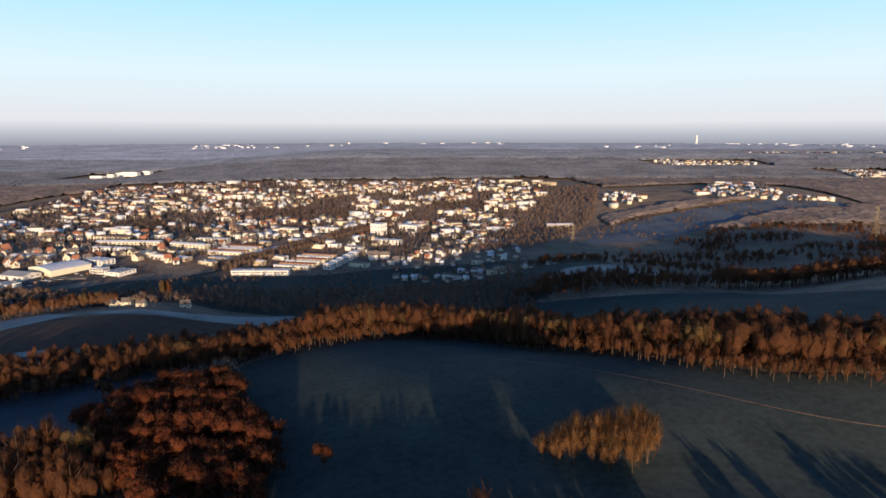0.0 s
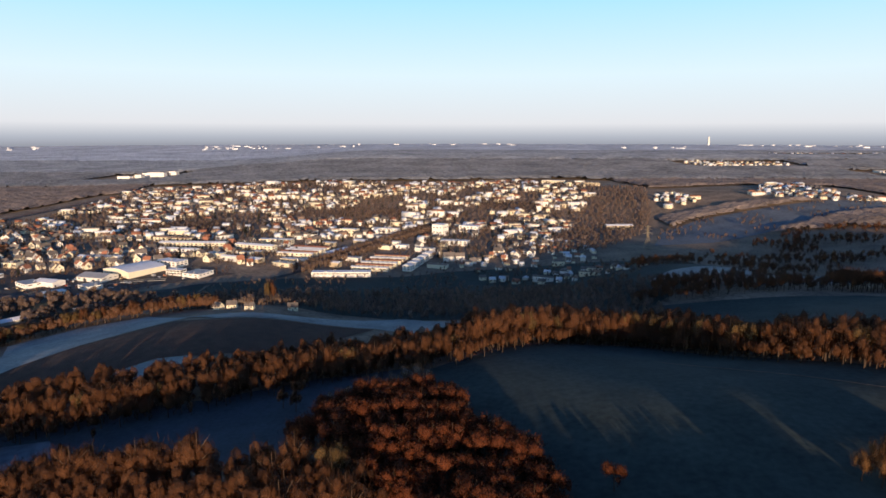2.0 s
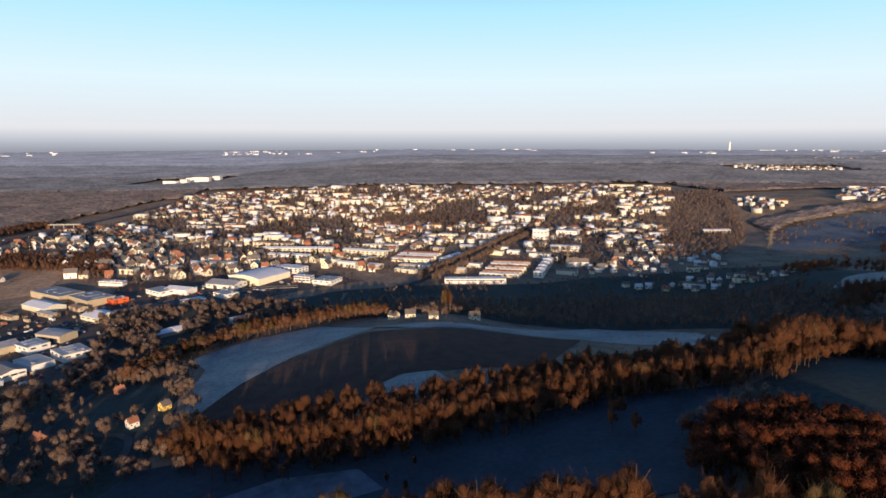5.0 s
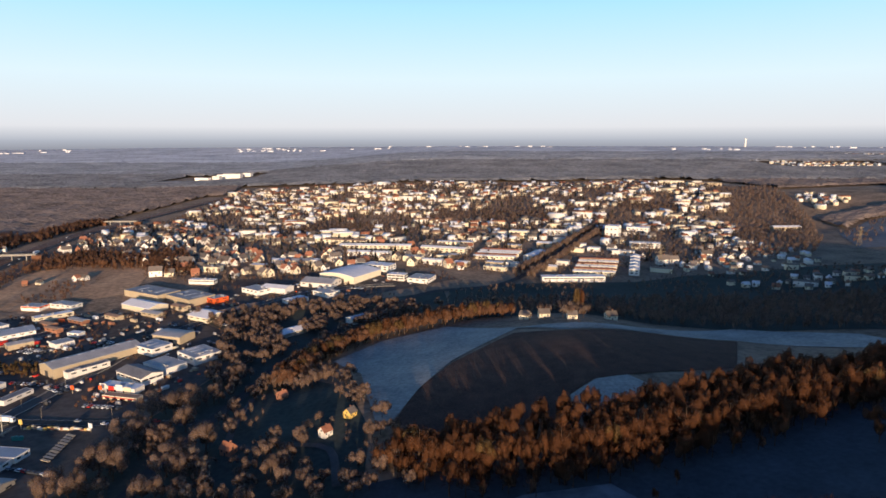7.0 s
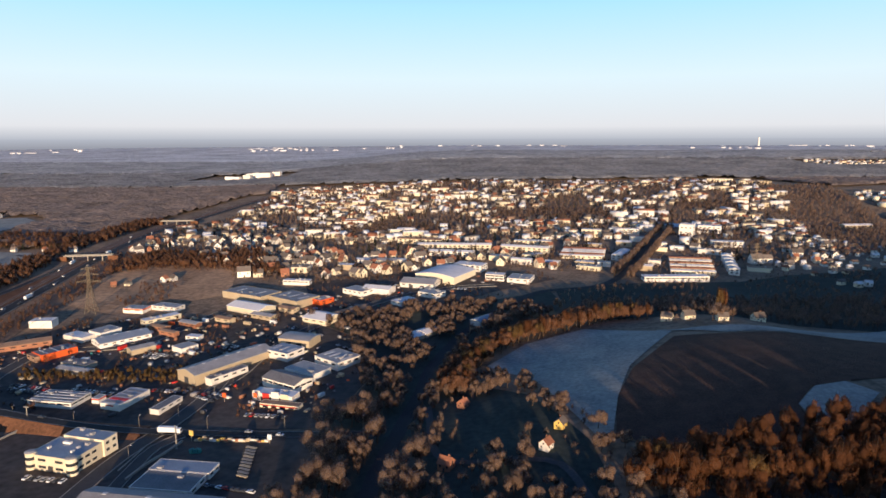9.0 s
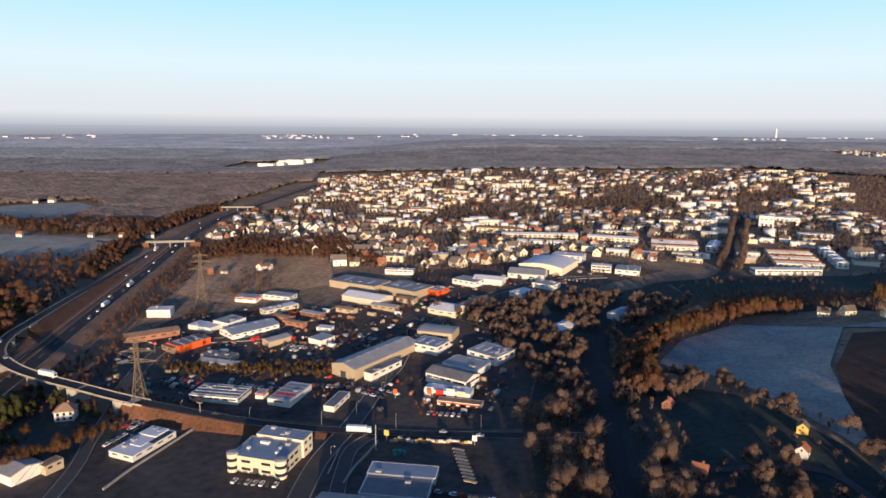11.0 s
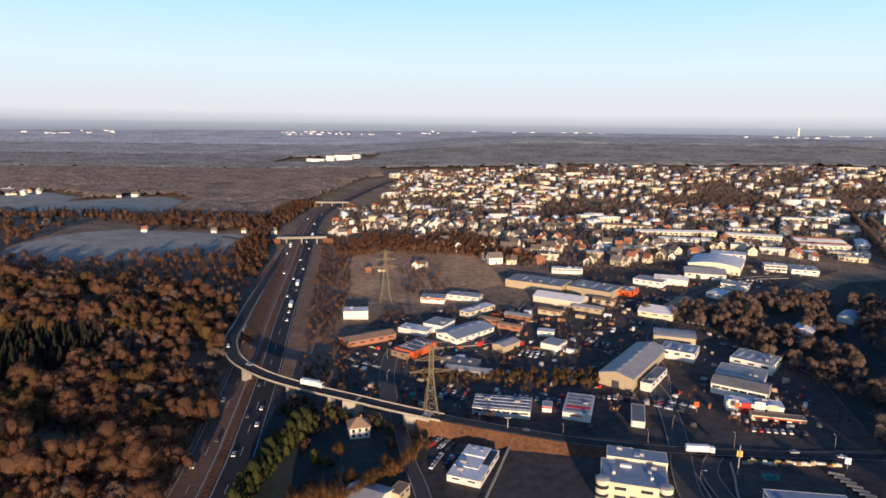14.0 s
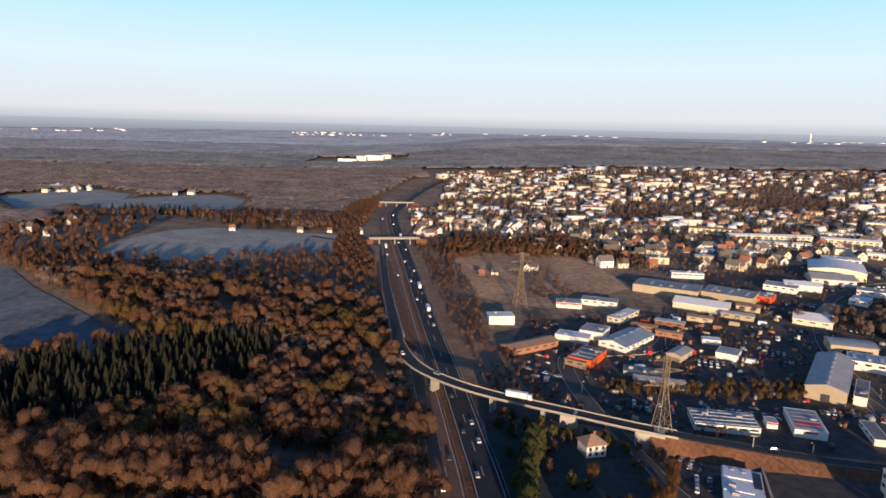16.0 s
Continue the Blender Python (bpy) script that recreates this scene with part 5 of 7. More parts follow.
            part("fascia", Shape().box(px, py, h * 0.74, length * 0.98, 0.08, h * 0.24, ang), front, ob, "coloured front panels")
    for i in range(gate):
        u = ((i + 1) / (gate + 1) - 0.5) * w
        part("gate", Shape().box(u, -d / 2 - 0.05, 0.05, min(3.0, w / (gate + 1) * 0.8), 0.12, min(3.0, h * 0.62)), M["dark"], ob, "dark roller gate")
    return ob


big = hall(-445.3, 380.0, 13.8, 46.2, -35, 5, "gable", M["tan"], M["metalroof"], "long tan warehouse with a low grey ridged roof", "", gate=1, lights=7)
hall(-441.3, 366.5, 4.4, 21, -35, 3.6, "flat", M["white"], M["darkroof"], "white annex along a tan warehouse", "spaced", name="annex")
hall(-420.6, 395.4, 14.9, 12.8, -30, 4.3, "flat", M["white"], M["blueroof"], "white hall with a flat blue-grey roof", "spaced", lights=3)
hall(-416.8, 413.4, 18.7, 12.6, -18, 4.3, "arch", M["tan"], M["metalroof"], "tan hall with a curved sheet roof", "", gate=2)
hall(-391.5, 383.9, 17.2, 15.1, -40, 4.3, "flat", M["white"], M["metalroof"], "white hall with a flat grey roof", "spaced", lights=4)
hall(-403.7, 370.1, 18.1, 12.5, -33, 3.6, "flat", M["white"], M["metalroof"], "low white hall with a flat grey roof", "")
hall(-410.3, 356.4, 20.2, 11.6, -33, 4.3, "gable", M["white"], M["darkroof"], "white workshop with a dark roof and window strip", "band")
show = hall(-412, 342, 19.5, 6.5, -16, 3.4, "flat", M["white"], M["paleroof"], "white showroom with red panels", "")
for x, w, hh, m in ((-7.5, 3.6, 4.6, "white"), (-3.0, 3.2, 3.8, "red"), (1.5, 3.6, 4.8, "white"), (6.0, 3.6, 4.2, "cream")):
    part("facade_panel", Shape().box(x, -3.4, 0, w, 0.3, hh), M[m], show, "tall " + ("red" if m == "red" else "pale") + " facade panel")
for x in (-5.2, -0.7, 3.8):
    part("window", Shape().box(x, -3.3, 0.2, 1.6, 0.14, 2.0), M["glass"], show)
kiosk = hall(-407.5, 333, 18, 4.0, -14, 2.0, "flat", M["cream"], M["brownroof"], "low cream sales pavilion in front of a showroom", "", name="pavilion")
part("awning", Shape().box(0, -2.3, 1.5, 17, 0.8, 0.2), M["red"], kiosk, "narrow red awning")
for x in (-6.5, -2.5, 1.5, 5.5):
    part("window", Shape().box(x, -2.05, 0.3, 2.4, 0.1, 1.0), M["glass"], kiosk)
office = hall(-472.7, 287.3, 18.4, 13.5, -15, 5.8, "flat", M["cream"], M["blueroof"], "cream two-storey office block with rounded corner bays", "", name="office_building")
for u in (-1, 1):
    bay = part("corner_bay", Shape().beam((u * 8.6, -6.2, -0.3), (u * 8.6, -6.2, 6.5), 1.9, 1.9, 14), M["cream"], office, "round glazed corner bay")
    for zz in (1.3, 3.9):
        part("window", Shape().beam((u * 8.6, -6.2, zz), (u * 8.6, -6.2, zz + 1.1), 1.95, 1.95, 14), M["glass"], bay)
    part("cap", Shape().beam((u * 8.6, -6.2, 6.5), (u * 8.6, -6.2, 6.9), 2.1, 1.2, 14), M["metalroof"], bay)
    for zz in (1.2, 3.8):
        part("window", Shape().box(u * 3.6, -6.78, zz, 3.2, 0.1, 0.9), M["glass"], office)
        for v in (-3, 0, 3):
            part("window", Shape().box(u * 9.22, v, zz, 0.1, 2.0, 0.9), M["glass"], office)
part("entrance", Shape().box(0, -6.9, 0, 1.8, 0.5, 2.4), M["dark"], office, "dark glazed entrance")
for x, y, w in ((-2.2, 3.2, 3.2), (4.5, 1.0, 0.9), (5.0, -2.0, 0.8), (-5.5, -1.5, 0.8)):
    part("roof_unit", Shape().box(x, y, 5.9, w, 1.2, 0.7), M["white"], office, "white roof housing")
hall(-469.0, 297.0, 17.5, 6.6, -15, 6.6, "flat", M["cream"], M["blueroof"], "taller rear wing of a cream office block", "spaced", name="office_wing", lights=1)
shop = hall(-518.3, 298, 10.4, 19.5, -21, 2.4, "flat", M["white"], M["paleroof"], "white workshop with a pale stepped roof", "spaced")
for y, zz in ((-0.6, 0.35), (6.2, 0.75)):
    part("roof_step", Shape().box(-1.2, y, 2.4, 7.6, 6.4, zz), M["paleroof"], shop, "raised pale roof section")
for k in range(5):
    part("solar_panel", Shape().box(3.9, 0.4 + k * 1.85, 2.6 + 0.02 * k, 2.3, 1.65, 0.12), M["glass"], shop, "dark blue solar panel")
for x, y in ((-2.5, 7.5), (0.5, 6.8)):
    part("roof_unit", Shape().box(x, y, 3.14, 1.0, 0.8, 0.35), M["metalroof"], shop)
hall(-548.6, 277.1, 10.5, 9.9, -26, 3.6, "gable", M["white"], M["metalroof"], "small cream shed with a ridged metal roof", "")
hall(-540.0, 280.8, 3.6, 6, -26, 3.4, "flat", M["tan"], M["brownroof"], "small tan lean-to shed", "spaced", name="shed")
sales = hall(-505.7, 340.4, 20.9, 12.3, -10, 2.9, "flat", M["white"], M["darkroof"], "low glazed sales hall with a striped roof", "band")
for i in range(4):
    part("roof_stripe", Shape().box(0, -4.6 + i * 2.9, 3.02, 20.2, 0.9, 0.14), M["skylight"], sales, "pale band of roof lights")
shop = hall(-477.3, 340.8, 10.0, 18.1, -17, 2.9, "flat", M["white"], M["skylight"], "low white shop with a panelled roof and red edge", "", name="shop")
for i in range(5):
    part("roof_panel", Shape().box(0, -6.6 + i * 3.2, 3.02, 8.6, 2.3, 0.1), M["red" if i == 1 else "greyroof"], shop, "red roof panel" if i == 1 else "dark grey roof panel")
part("sign_band", Shape().box(0, -9.1, 1.9, 4.0, 0.1, 0.5), M["red"], shop, "plain red sign band")
hall(-457.1, 334.9, 4.6, 15.0, -16, 2.4, "flat", M["white"], M["darkroof"], "narrow low pavilion with a dark roof", "spaced", name="pavilion")
hall(-489, 341, 3.4, 4.9, -12, 2.4, "flat", M["white"], M["metalroof"], "small white kiosk with red trim", "spaced", front=M["red"], name="kiosk")
hall(-427, 277.6, 21.5, 7.2, -8, 3.3, "flat", M["white"], M["blueroof"], "low hall with a flat blue-grey roof", "spaced")
hall(-428.5, 268, 20.5, 11, -8, 3.1, "flat", M["white"], M["darkroof"], "low hall with a flat dark roof and pale edge", "spaced")
hall(-429, 255, 44, 10.5, -9, 3.3, "gable", M["concrete"], M["greyroof"], "long hall with a dark grey roof", "spaced", lights=3)
hall(-573.0, 441.5, 12.6, 8.0, 6, 4.3, "flat", M["white"], M["paleroof"], "bright white cube-shaped warehouse", "")
hall(-563, 407, 25.5, 8.9, 33, 2.9, "gable", M["brickwall"], M["brownroof"], "long low shed with a rusty brown roof", "spaced")
depot = hall(-539.9, 396.1, 10.1, 17.8, -35, 3.6, "flat", M["orange"], M["darkroof"], "bright orange hall with a dark striped roof", "")
part("front_cladding", Shape().box(-1.6, -8.97, 0.1, 6.6, 0.1, 3.0), M["brownroof"], depot, "brown glazed shop front")
for i in range(3):
    part("roof_stripe", Shape().box(0, -5.5 + i * 5.0, 3.72, 9.4, 0.8, 0.12), M["skylight"], depot, "pale band of roof lights")
hall(-546.2, 388.5, 9, 3, -35, 3.0, "flat", M["brownroof"], M["brownroof"], "brown lean-to beside an orange hall", "spaced", name="shed")
hall(-541, 421, 15.3, 8.2, -25, 2.9, "flat", M["white"], M["paleroof"], "low white workshop with a pale roof", "")
hall(-529.6, 427.2, 11.0, 12.7, -29, 4.0, "flat", M["white"], M["metalroof"], "white hall with a pale roof edge", "")
hall(-516.6, 419.2, 13.5, 27.1, -44, 2.9, "gable", M["white"], M["blueroof"], "white trade hall with a blue-grey roof", "spaced", lights=4)
hall(-533.0, 473.5, 13.4, 9.0, -9, 2.9, "flat", M["white"], M["metalroof"], "low white building with orange front panels", "spaced", front=M["orange"])
hall(-515, 478, 19.0, 9, -20, 2.9, "flat", M["white"], M["metalroof"], "low white building with a bright roof edge", "spaced")
hall(-509.0, 452.9, 6.7, 21.9, -42, 3.4, "flat", M["cream"], M["paleroof"], "long yellowish workshop with many windows", "spaced")
hall(-468.8, 504.5, 36.1, 18.9, -30, 4.6, "flat", M["tan"], M["greyroof"], "wide tan warehouse with a grey roof", "", lights=2)
hall(-437.1, 492.3, 27.2, 20.0, -36, 4.6, "flat", M["tan"], M["greyroof"], "wide grey warehouse with roof lights", "", lights=3)
hall(-418, 490, 9, 12, -38, 3.6, "flat", M["orange"], M["metalroof"], "small bright orange trade hall", "spaced")
hall(-460.5, 473.9, 27.7, 14.8, -30, 3.4, "gable", M["cream"], M["paleroof"], "cream hall with a pale ridged roof", "")
hall(-336, 560, 33, 36, -29, 5, "arch", M["cream"], M["paleroof"], "large sports hall with a pale arched roof", "", gate=2)
hall(-316, 588, 24, 14, -25, 5, "flat", M["white"], M["paleroof"], "white hall behind a sports hall", "spaced")
hall(-298.5, 553.8, 14.1, 8.3, -16, 5, "flat", M["white"], M["paleroof"], "white two-storey office cube", "band")
hall(-279.5, 551.9, 16.8, 18.5, -20, 3.6, "flat", M["white"], M["metalroof"], "low white workshop with a grey roof", "spaced")
hall(-397.0, 513.0, 18.0, 13.0, -36, 3.6, "flat", M["white"], M["metalroof"], "white trade building with a flat roof", "spaced")
hall(-383, 516, 20, 11.4, -20, 3.6, "gable", M["white"], M["paleroof"], "white shed with a pale roof", "")
hall(-354.8, 534.5, 25.1, 17.8, -17, 3.6, "gable", M["white"], M["metalroof"], "white trade hall with a grey roof", "spaced", gate=2)
hall(-364, 489, 9.5, 15, -42, 2.9, "flat", M["white"], M["paleroof"], "low white workshop near the estate's edge", "spaced")
hall(-346.1, 506.8, 15.3, 11.5, -35, 3.4, "flat", M["white"], M["metalroof"], "white warehouse with rounded front", "spaced")
hall(-314, 444, 7.7, 17, -43, 3.2, "gable", M["white"], M["blueroof"], "shaded shed with a pale blue roof", "")
for k in range(2):
    hall(-356 + k * 9, 417 + k * 9, 9, 13, -40, 2.6, "gable", M["concrete"], M["paleroof"], "pale ridged greenhouse in the valley", "", name="greenhouse")
hall(-411.3, 453.6, 17.8, 16.7, -30, 2.9, "gable", M["cream"], M["paleroof"], "low cream shed with pale roof edges", "spaced")
hall(-396, 466, 9, 26, -40, 2.9, "gable", M["cream"], M["brownroof"], "long shed with a brown roof", "")
hall(-445, 538, 20.0, 6.1, -8, 3.4, "flat", M["white"], M["paleroof"], "long white two-storey building", "band")
hall(-475.9, 404.6, 8.8, 9.9, -35, 2.9, "flat", M["white"], M["metalroof"], "white shed beside parked vans", "")
hall(-498.3, 402.7, 6.5, 12.7, -43, 2.9, "gable", M["tan"], M["metalroof"], "old grey shed with a red container beside it", "")
hall(-477, 421, 8.0, 5, -14, 2.4, "flat", M["white"], M["paleroof"], "small flat white hut", "spaced", name="shed")
hall(-517, 373, 19, 5, -18, 2.4, "gable", M["concrete"], M["metalroof"], "low long shelter with a grey roof", "")
hall(-520, 382, 16, 7, -18, 2.4, "flat", M["concrete"], M["darkroof"], "low dark roofed shelter", "")
for x, y, w, d in ((-503, 437, 12, 5), (-488, 444, 14, 5), (-470, 452, 12, 5), (-494, 428, 12, 4), (-448, 458, 16, 6), (-436, 472, 12, 6)):
    hall(x, y, w, d, -28, 2.6, "gable", M["brickwall"] if x < -480 else M["tan"], M["brownroof"] if w < 14 else M["metalroof"], "low brick garage row in the trading estate", "spaced", name="garage_row")
hall(-76, 762, 14, 14, -30, 13, "flat", M["white"], M["paleroof"], "white high-rise block of flats", "spaced", name="apartment_tower")
hall(-160, 560, 50, 9, 1, 4.3, "flat", M["white"], M["paleroof"], "long white flat-roofed commercial building", "band", name="commercial_building")
hall(-327, 670, 68, 9, -3, 5.6, "gable", M["cream"], M["paleroof"], "long cream block of flats", "spaced", name="apartment_block")
hall(-262, 664, 44, 9, -20, 5.4, "gable", M["cream"], M["paleroof"], "long cream block of flats with a frosted roof", "spaced", name="apartment_block")
hall(-330, 640, 40, 8, -12, 4.6, "gable", M["white"], M["paleroof"], "white block of flats", "spaced", name="apartment_block")
hall(-360, 700, 44, 8, -16, 5, "gable", M["cream"], M["brownroof"], "cream block of flats", "spaced", name="apartment_block")
hall(-250, 700, 36, 9, -8, 5, "flat", M["cream"], M["paleroof"], "cream block of flats with a flat roof", "spaced", name="apartment_block")
hall(-180, 755, 20, 10, -20, 8, "flat", M["cream"], M["paleroof"], "tall cream apartment house", "spaced", name="apartment_block")
hall(-140, 775, 32, 9, -14, 6, "flat", M["white"], M["paleroof"], "white block of flats", "spaced", name="apartment_block")
hall(-40, 790, 24, 14, -25, 8, "flat", M["white"], M["paleroof"], "white stepped apartment building", "spaced", name="apartment_block")
hall(-60, 700, 30, 10, -15, 5, "flat", M["white"], M["paleroof"], "white commercial block with a flat roof", "spaced", name="commercial_building")
hall(-178, 648, 9, 34, -28, 4.6, "gable", M["white"], M["paleroof"], "narrow white hall beside the avenue", "spaced", name="commercial_building")
hall(120, 1150, 40, 12, -10, 7, "flat", M["cream"], M["paleroof"], "cream school building on the hilltop", "spaced", name="school_building")
hall(175, 1135, 44, 10, -14, 5, "flat", M["tan"], M["brownroof"], "long brown school building on the hilltop", "spaced", name="school_building")
hall(150, 832, 34, 10, 4, 5, "gable", M["tan"], M["paleroof"], "long tan building on the valley edge", "spaced", name="apartment_block")
for x, y, w, h in ((-792, 1500, 30, 8), (-765, 1512, 16, 10), (-745, 1560, 40, 11), (-775, 1580, 22, 9), (-812, 1530, 14, 7), (-722, 1600, 18, 9)):
    hall(x, y, w, 16, -5, h, "flat", M["white"], M["paleroof"], "distant white factory hall", "", name="factory")
# terraced rows with red roofs
for i in range(6):
    hall(-138 + i * 3.2, 582 + i * 10, 34, 5, -12, 3.2, "gable", M["cream"], M["tile" if i % 2 else "paleroof"], ("red-roofed" if i % 2 else "frost-roofed") + " terrace of cream houses", "spaced", name="terrace")
for i in range(5):
    hall(-216 + i * 2.5, 636 + i * 8, 38, 4.6, -14, 3.8, "gable", M["cream"], M["tile" if i in (1, 4) else "paleroof"], "cream terrace with a " + ("red tiled" if i in (1, 4) else "frosted") + " roof", "spaced", name="terrace")
for i in range(5):
    hall(-104 + i * 4, 584 + i * 13, 8, 9, -20, 5, "gable", M["white"], M["paleroof"], "white gabled town house in a row", "spaced", name="town_house")

# ---- houses ----
def house_kind(w, d, h, wall, top, seed):
    """Parts of a gabled house as shared meshes: (name, mesh, place, turn, mother)."""
    rise = d * 0.46
    o = 0.3
    wall_me = Shape().box(0, 0, -0.5, w, d, h + 0.5)
    g = Shape().prism([(-d / 2, h), (d / 2, h), (0, h + rise)], -w / 2, w / 2)
    wall_me.add(g.v, g.f)
    k = rise / (d / 2)
    out = [(-d / 2 - o, h - o * k), (0, h + rise), (d / 2 + o, h - o * k), (d / 2 + o, h - o * k + 0.22), (0, h + rise + 0.25), (-d / 2 - o, h - o * k + 0.22)]
    roof_me = Shape().prism(out, -w / 2 - o, w / 2 + o)
    ch = Shape().box(w * 0.18, d * 0.12, h + rise * 0.6, 0.6, 0.6, rise * 0.4 + 0.8)
    win = Shape().box(0, 0, 0, 0.75, 0.08, 0.9)
    door = Shape().box(0, 0, 0, 0.8, 0.1, 1.5)
    P = [("wall", wall_me.mesh("wall", wall), None, 0), ("roof", roof_me.mesh("roof", top), None, 0), ("chimney", ch.mesh("chimney", M["brickwall"]), None, 0)]
    wm, dm = win.mesh("window", M["glass"]), door.mesh("door", M["dark"])
    for u in (-0.28, 0.28):
        P.append(("window", wm, (u * w, -d / 2 - 0.02, h * 0.52), 0))
    P.append(("door", dm, (0.02 * w, -d / 2 - 0.03, 0.0), 0))
    for sd in (-1, 1):
        P.append(("window", wm, (sd * (w / 2 + 0.02), 0, h * 0.95), 90))
        P.append(("window", wm, (sd * (w / 2 + 0.02), 0.22 * d, h * 0.42), 90))
    return P


KINDS = [
    (house_kind(6.2, 5.2, 3.2, M["white"], M["slate"], 1), "white gabled house with a dark tiled roof"),
    (house_kind(5.4, 5.0, 3.4, M["white"], M["tile"], 2), "white gabled house with a red tiled roof"),
    (house_kind(7.2, 5.6, 3.2, M["cream"], M["slate"], 3), "cream gabled house with a dark tiled roof"),
    (house_kind(5.0, 6.0, 3.6, M["cream"], M["tile"], 4), "cream gabled house with a red tiled roof"),
    (house_kind(9.0, 6.2, 4.2, M["white"], M["slate"], 5), "larger white house with a dark roof"),
    (house_kind(5.2, 4.8, 2.8, M["brickwall"], M["tile"], 6), "small brick house with a red roof"),
    (house_kind(5.6, 5.0, 3.2, M["yellow"], M["slate"], 7), "yellow gabled house with a dark roof"),
]


def house(kind, x, y, rot, size=1.0, label="", name="house", group="houses of the town"):
    P, text = KINDS[kind]
    ob = thing(name, x, y, gz(x, y), rot, label or text, "house", group)
    ob.scale = (size, size, size)
    roof_ob = None
    for nm, me, at, ang in P:
        k = part(nm, me, None, roof_ob if nm == "chimney" else ob)
        if nm == "roof":
            roof_ob = k
        if at:
            k.location, k.rotation_euler = at, (0, 0, radians(ang))
    return ob


TOWN = [(-622, 650), (-640, 800), (-600, 850), (-600, 1010), (-600, 1150), (-500, 1190), (-300, 1170), (-100, 1200), (60, 1200), (180, 1180), (178, 1080), (130, 945), (60, 760), (20, 640), (-60, 600), (-100, 660), (-95, 810), (-190, 700), (-247, 594), (-297, 600), (-367, 576), (-431, 545), (-500, 560), (-560, 640)]
HR = np.random.default_rng(21)
PARKS = ([(-445, 758), (-350, 772), (-325, 835), (-420, 828)], [(-290, 868), (-125, 868), (-105, 925), (-265, 918)], [(-20, 930), (60, 920), (70, 975), (-10, 985)])


def footprints():
    """Middle, half sizes and turn of each building that stands so far."""
    W = [(o, next(c for c in o.children if c.name.startswith("wall"))) for o in scene.objects if o.parent is None and o.type == "EMPTY" and any(c.name.startswith("wall") and c.type == "MESH" for c in o.children)]
    return np.array([(o.matrix_basis.translation.x, o.matrix_basis.translation.y, max(abs(v.co.x) for v in w.data.vertices), max(abs(v.co.y) for v in w.data.vertices), o.matrix_basis.to_euler().z) for o, w in W])


def clear_of_walls(P, gap):
    B = footprints()
    dx, dy = P[:, None, 0] - B[None, :, 0], P[:, None, 1] - B[None, :, 1]
    c, s = np.cos(B[:, 4]), np.sin(B[:, 4])
    return P[((abs(dx * c + dy * s) > B[:, 2] + gap) | (abs(-dx * s + dy * c) > B[:, 3] + gap)).all(1)]


# low commercial blocks between the terraces
BR = np.random.default_rng(61)
cb = clear_of_walls(clear_of_roads(spread([(-300, 600), (-255, 598), (-185, 585), (-110, 575), (-60, 600), (-95, 690), (-120, 740), (-190, 705), (-240, 680), (-300, 640)], 26, BR), 7), 11)
cb = np.concatenate([cb, clear_of_walls(clear_of_roads(spread([(-470, 572), (-430, 556), (-370, 588), (-312, 612), (-320, 650), (-400, 628), (-470, 606)], 27, BR), 7), 11)])
for x, y, z in cb:
    m, r = [("white", "paleroof"), ("cream", "metalroof"), ("white", "metalroof"), ("cream", "brownroof"), ("tan", "paleroof")][int(BR.integers(0, 5))]
    hall(x, y, BR.uniform(9, 20), BR.uniform(6, 9), -18 + BR.uniform(-10, 10), BR.uniform(2.8, 4.6), "flat" if BR.random() < 0.6 else "gable", M[m], M[r], m + " low commercial block between town streets", "", name="commercial_building")
hp = spread(TOWN, 13.6, HR, PARKS)
hp = clear_of_roads(clear_of_walls(hp, 6), 4)
hp = hp[(hp[:, 0] < -95) | (hp[:, 1] > 745) | (HR.random(len(hp)) < 0.4)]
patch = np.array([noise.noise((x / 70, y / 70, 9)) for x, y, _ in hp])
hp = hp[((patch > -0.08) & (HR.random(len(hp)) < 0.88)) | (HR.random(len(hp)) < 0.1)]
order = np.argsort(hp[:, 1])
hp = hp[order]
near_h, far_h = hp[:150], hp[150:]
for x, y, z in near_h:
    house(int(HR.choice(6, p=[0.28, 0.13, 0.28, 0.15, 0.1, 0.06])), x, y, 15 * round(noise.noise((x / 120, y / 120, 2)) * 8) + HR.choice((0, 0, 90)) + HR.uniform(-8, 8), HR.uniform(0.82, 1.2))


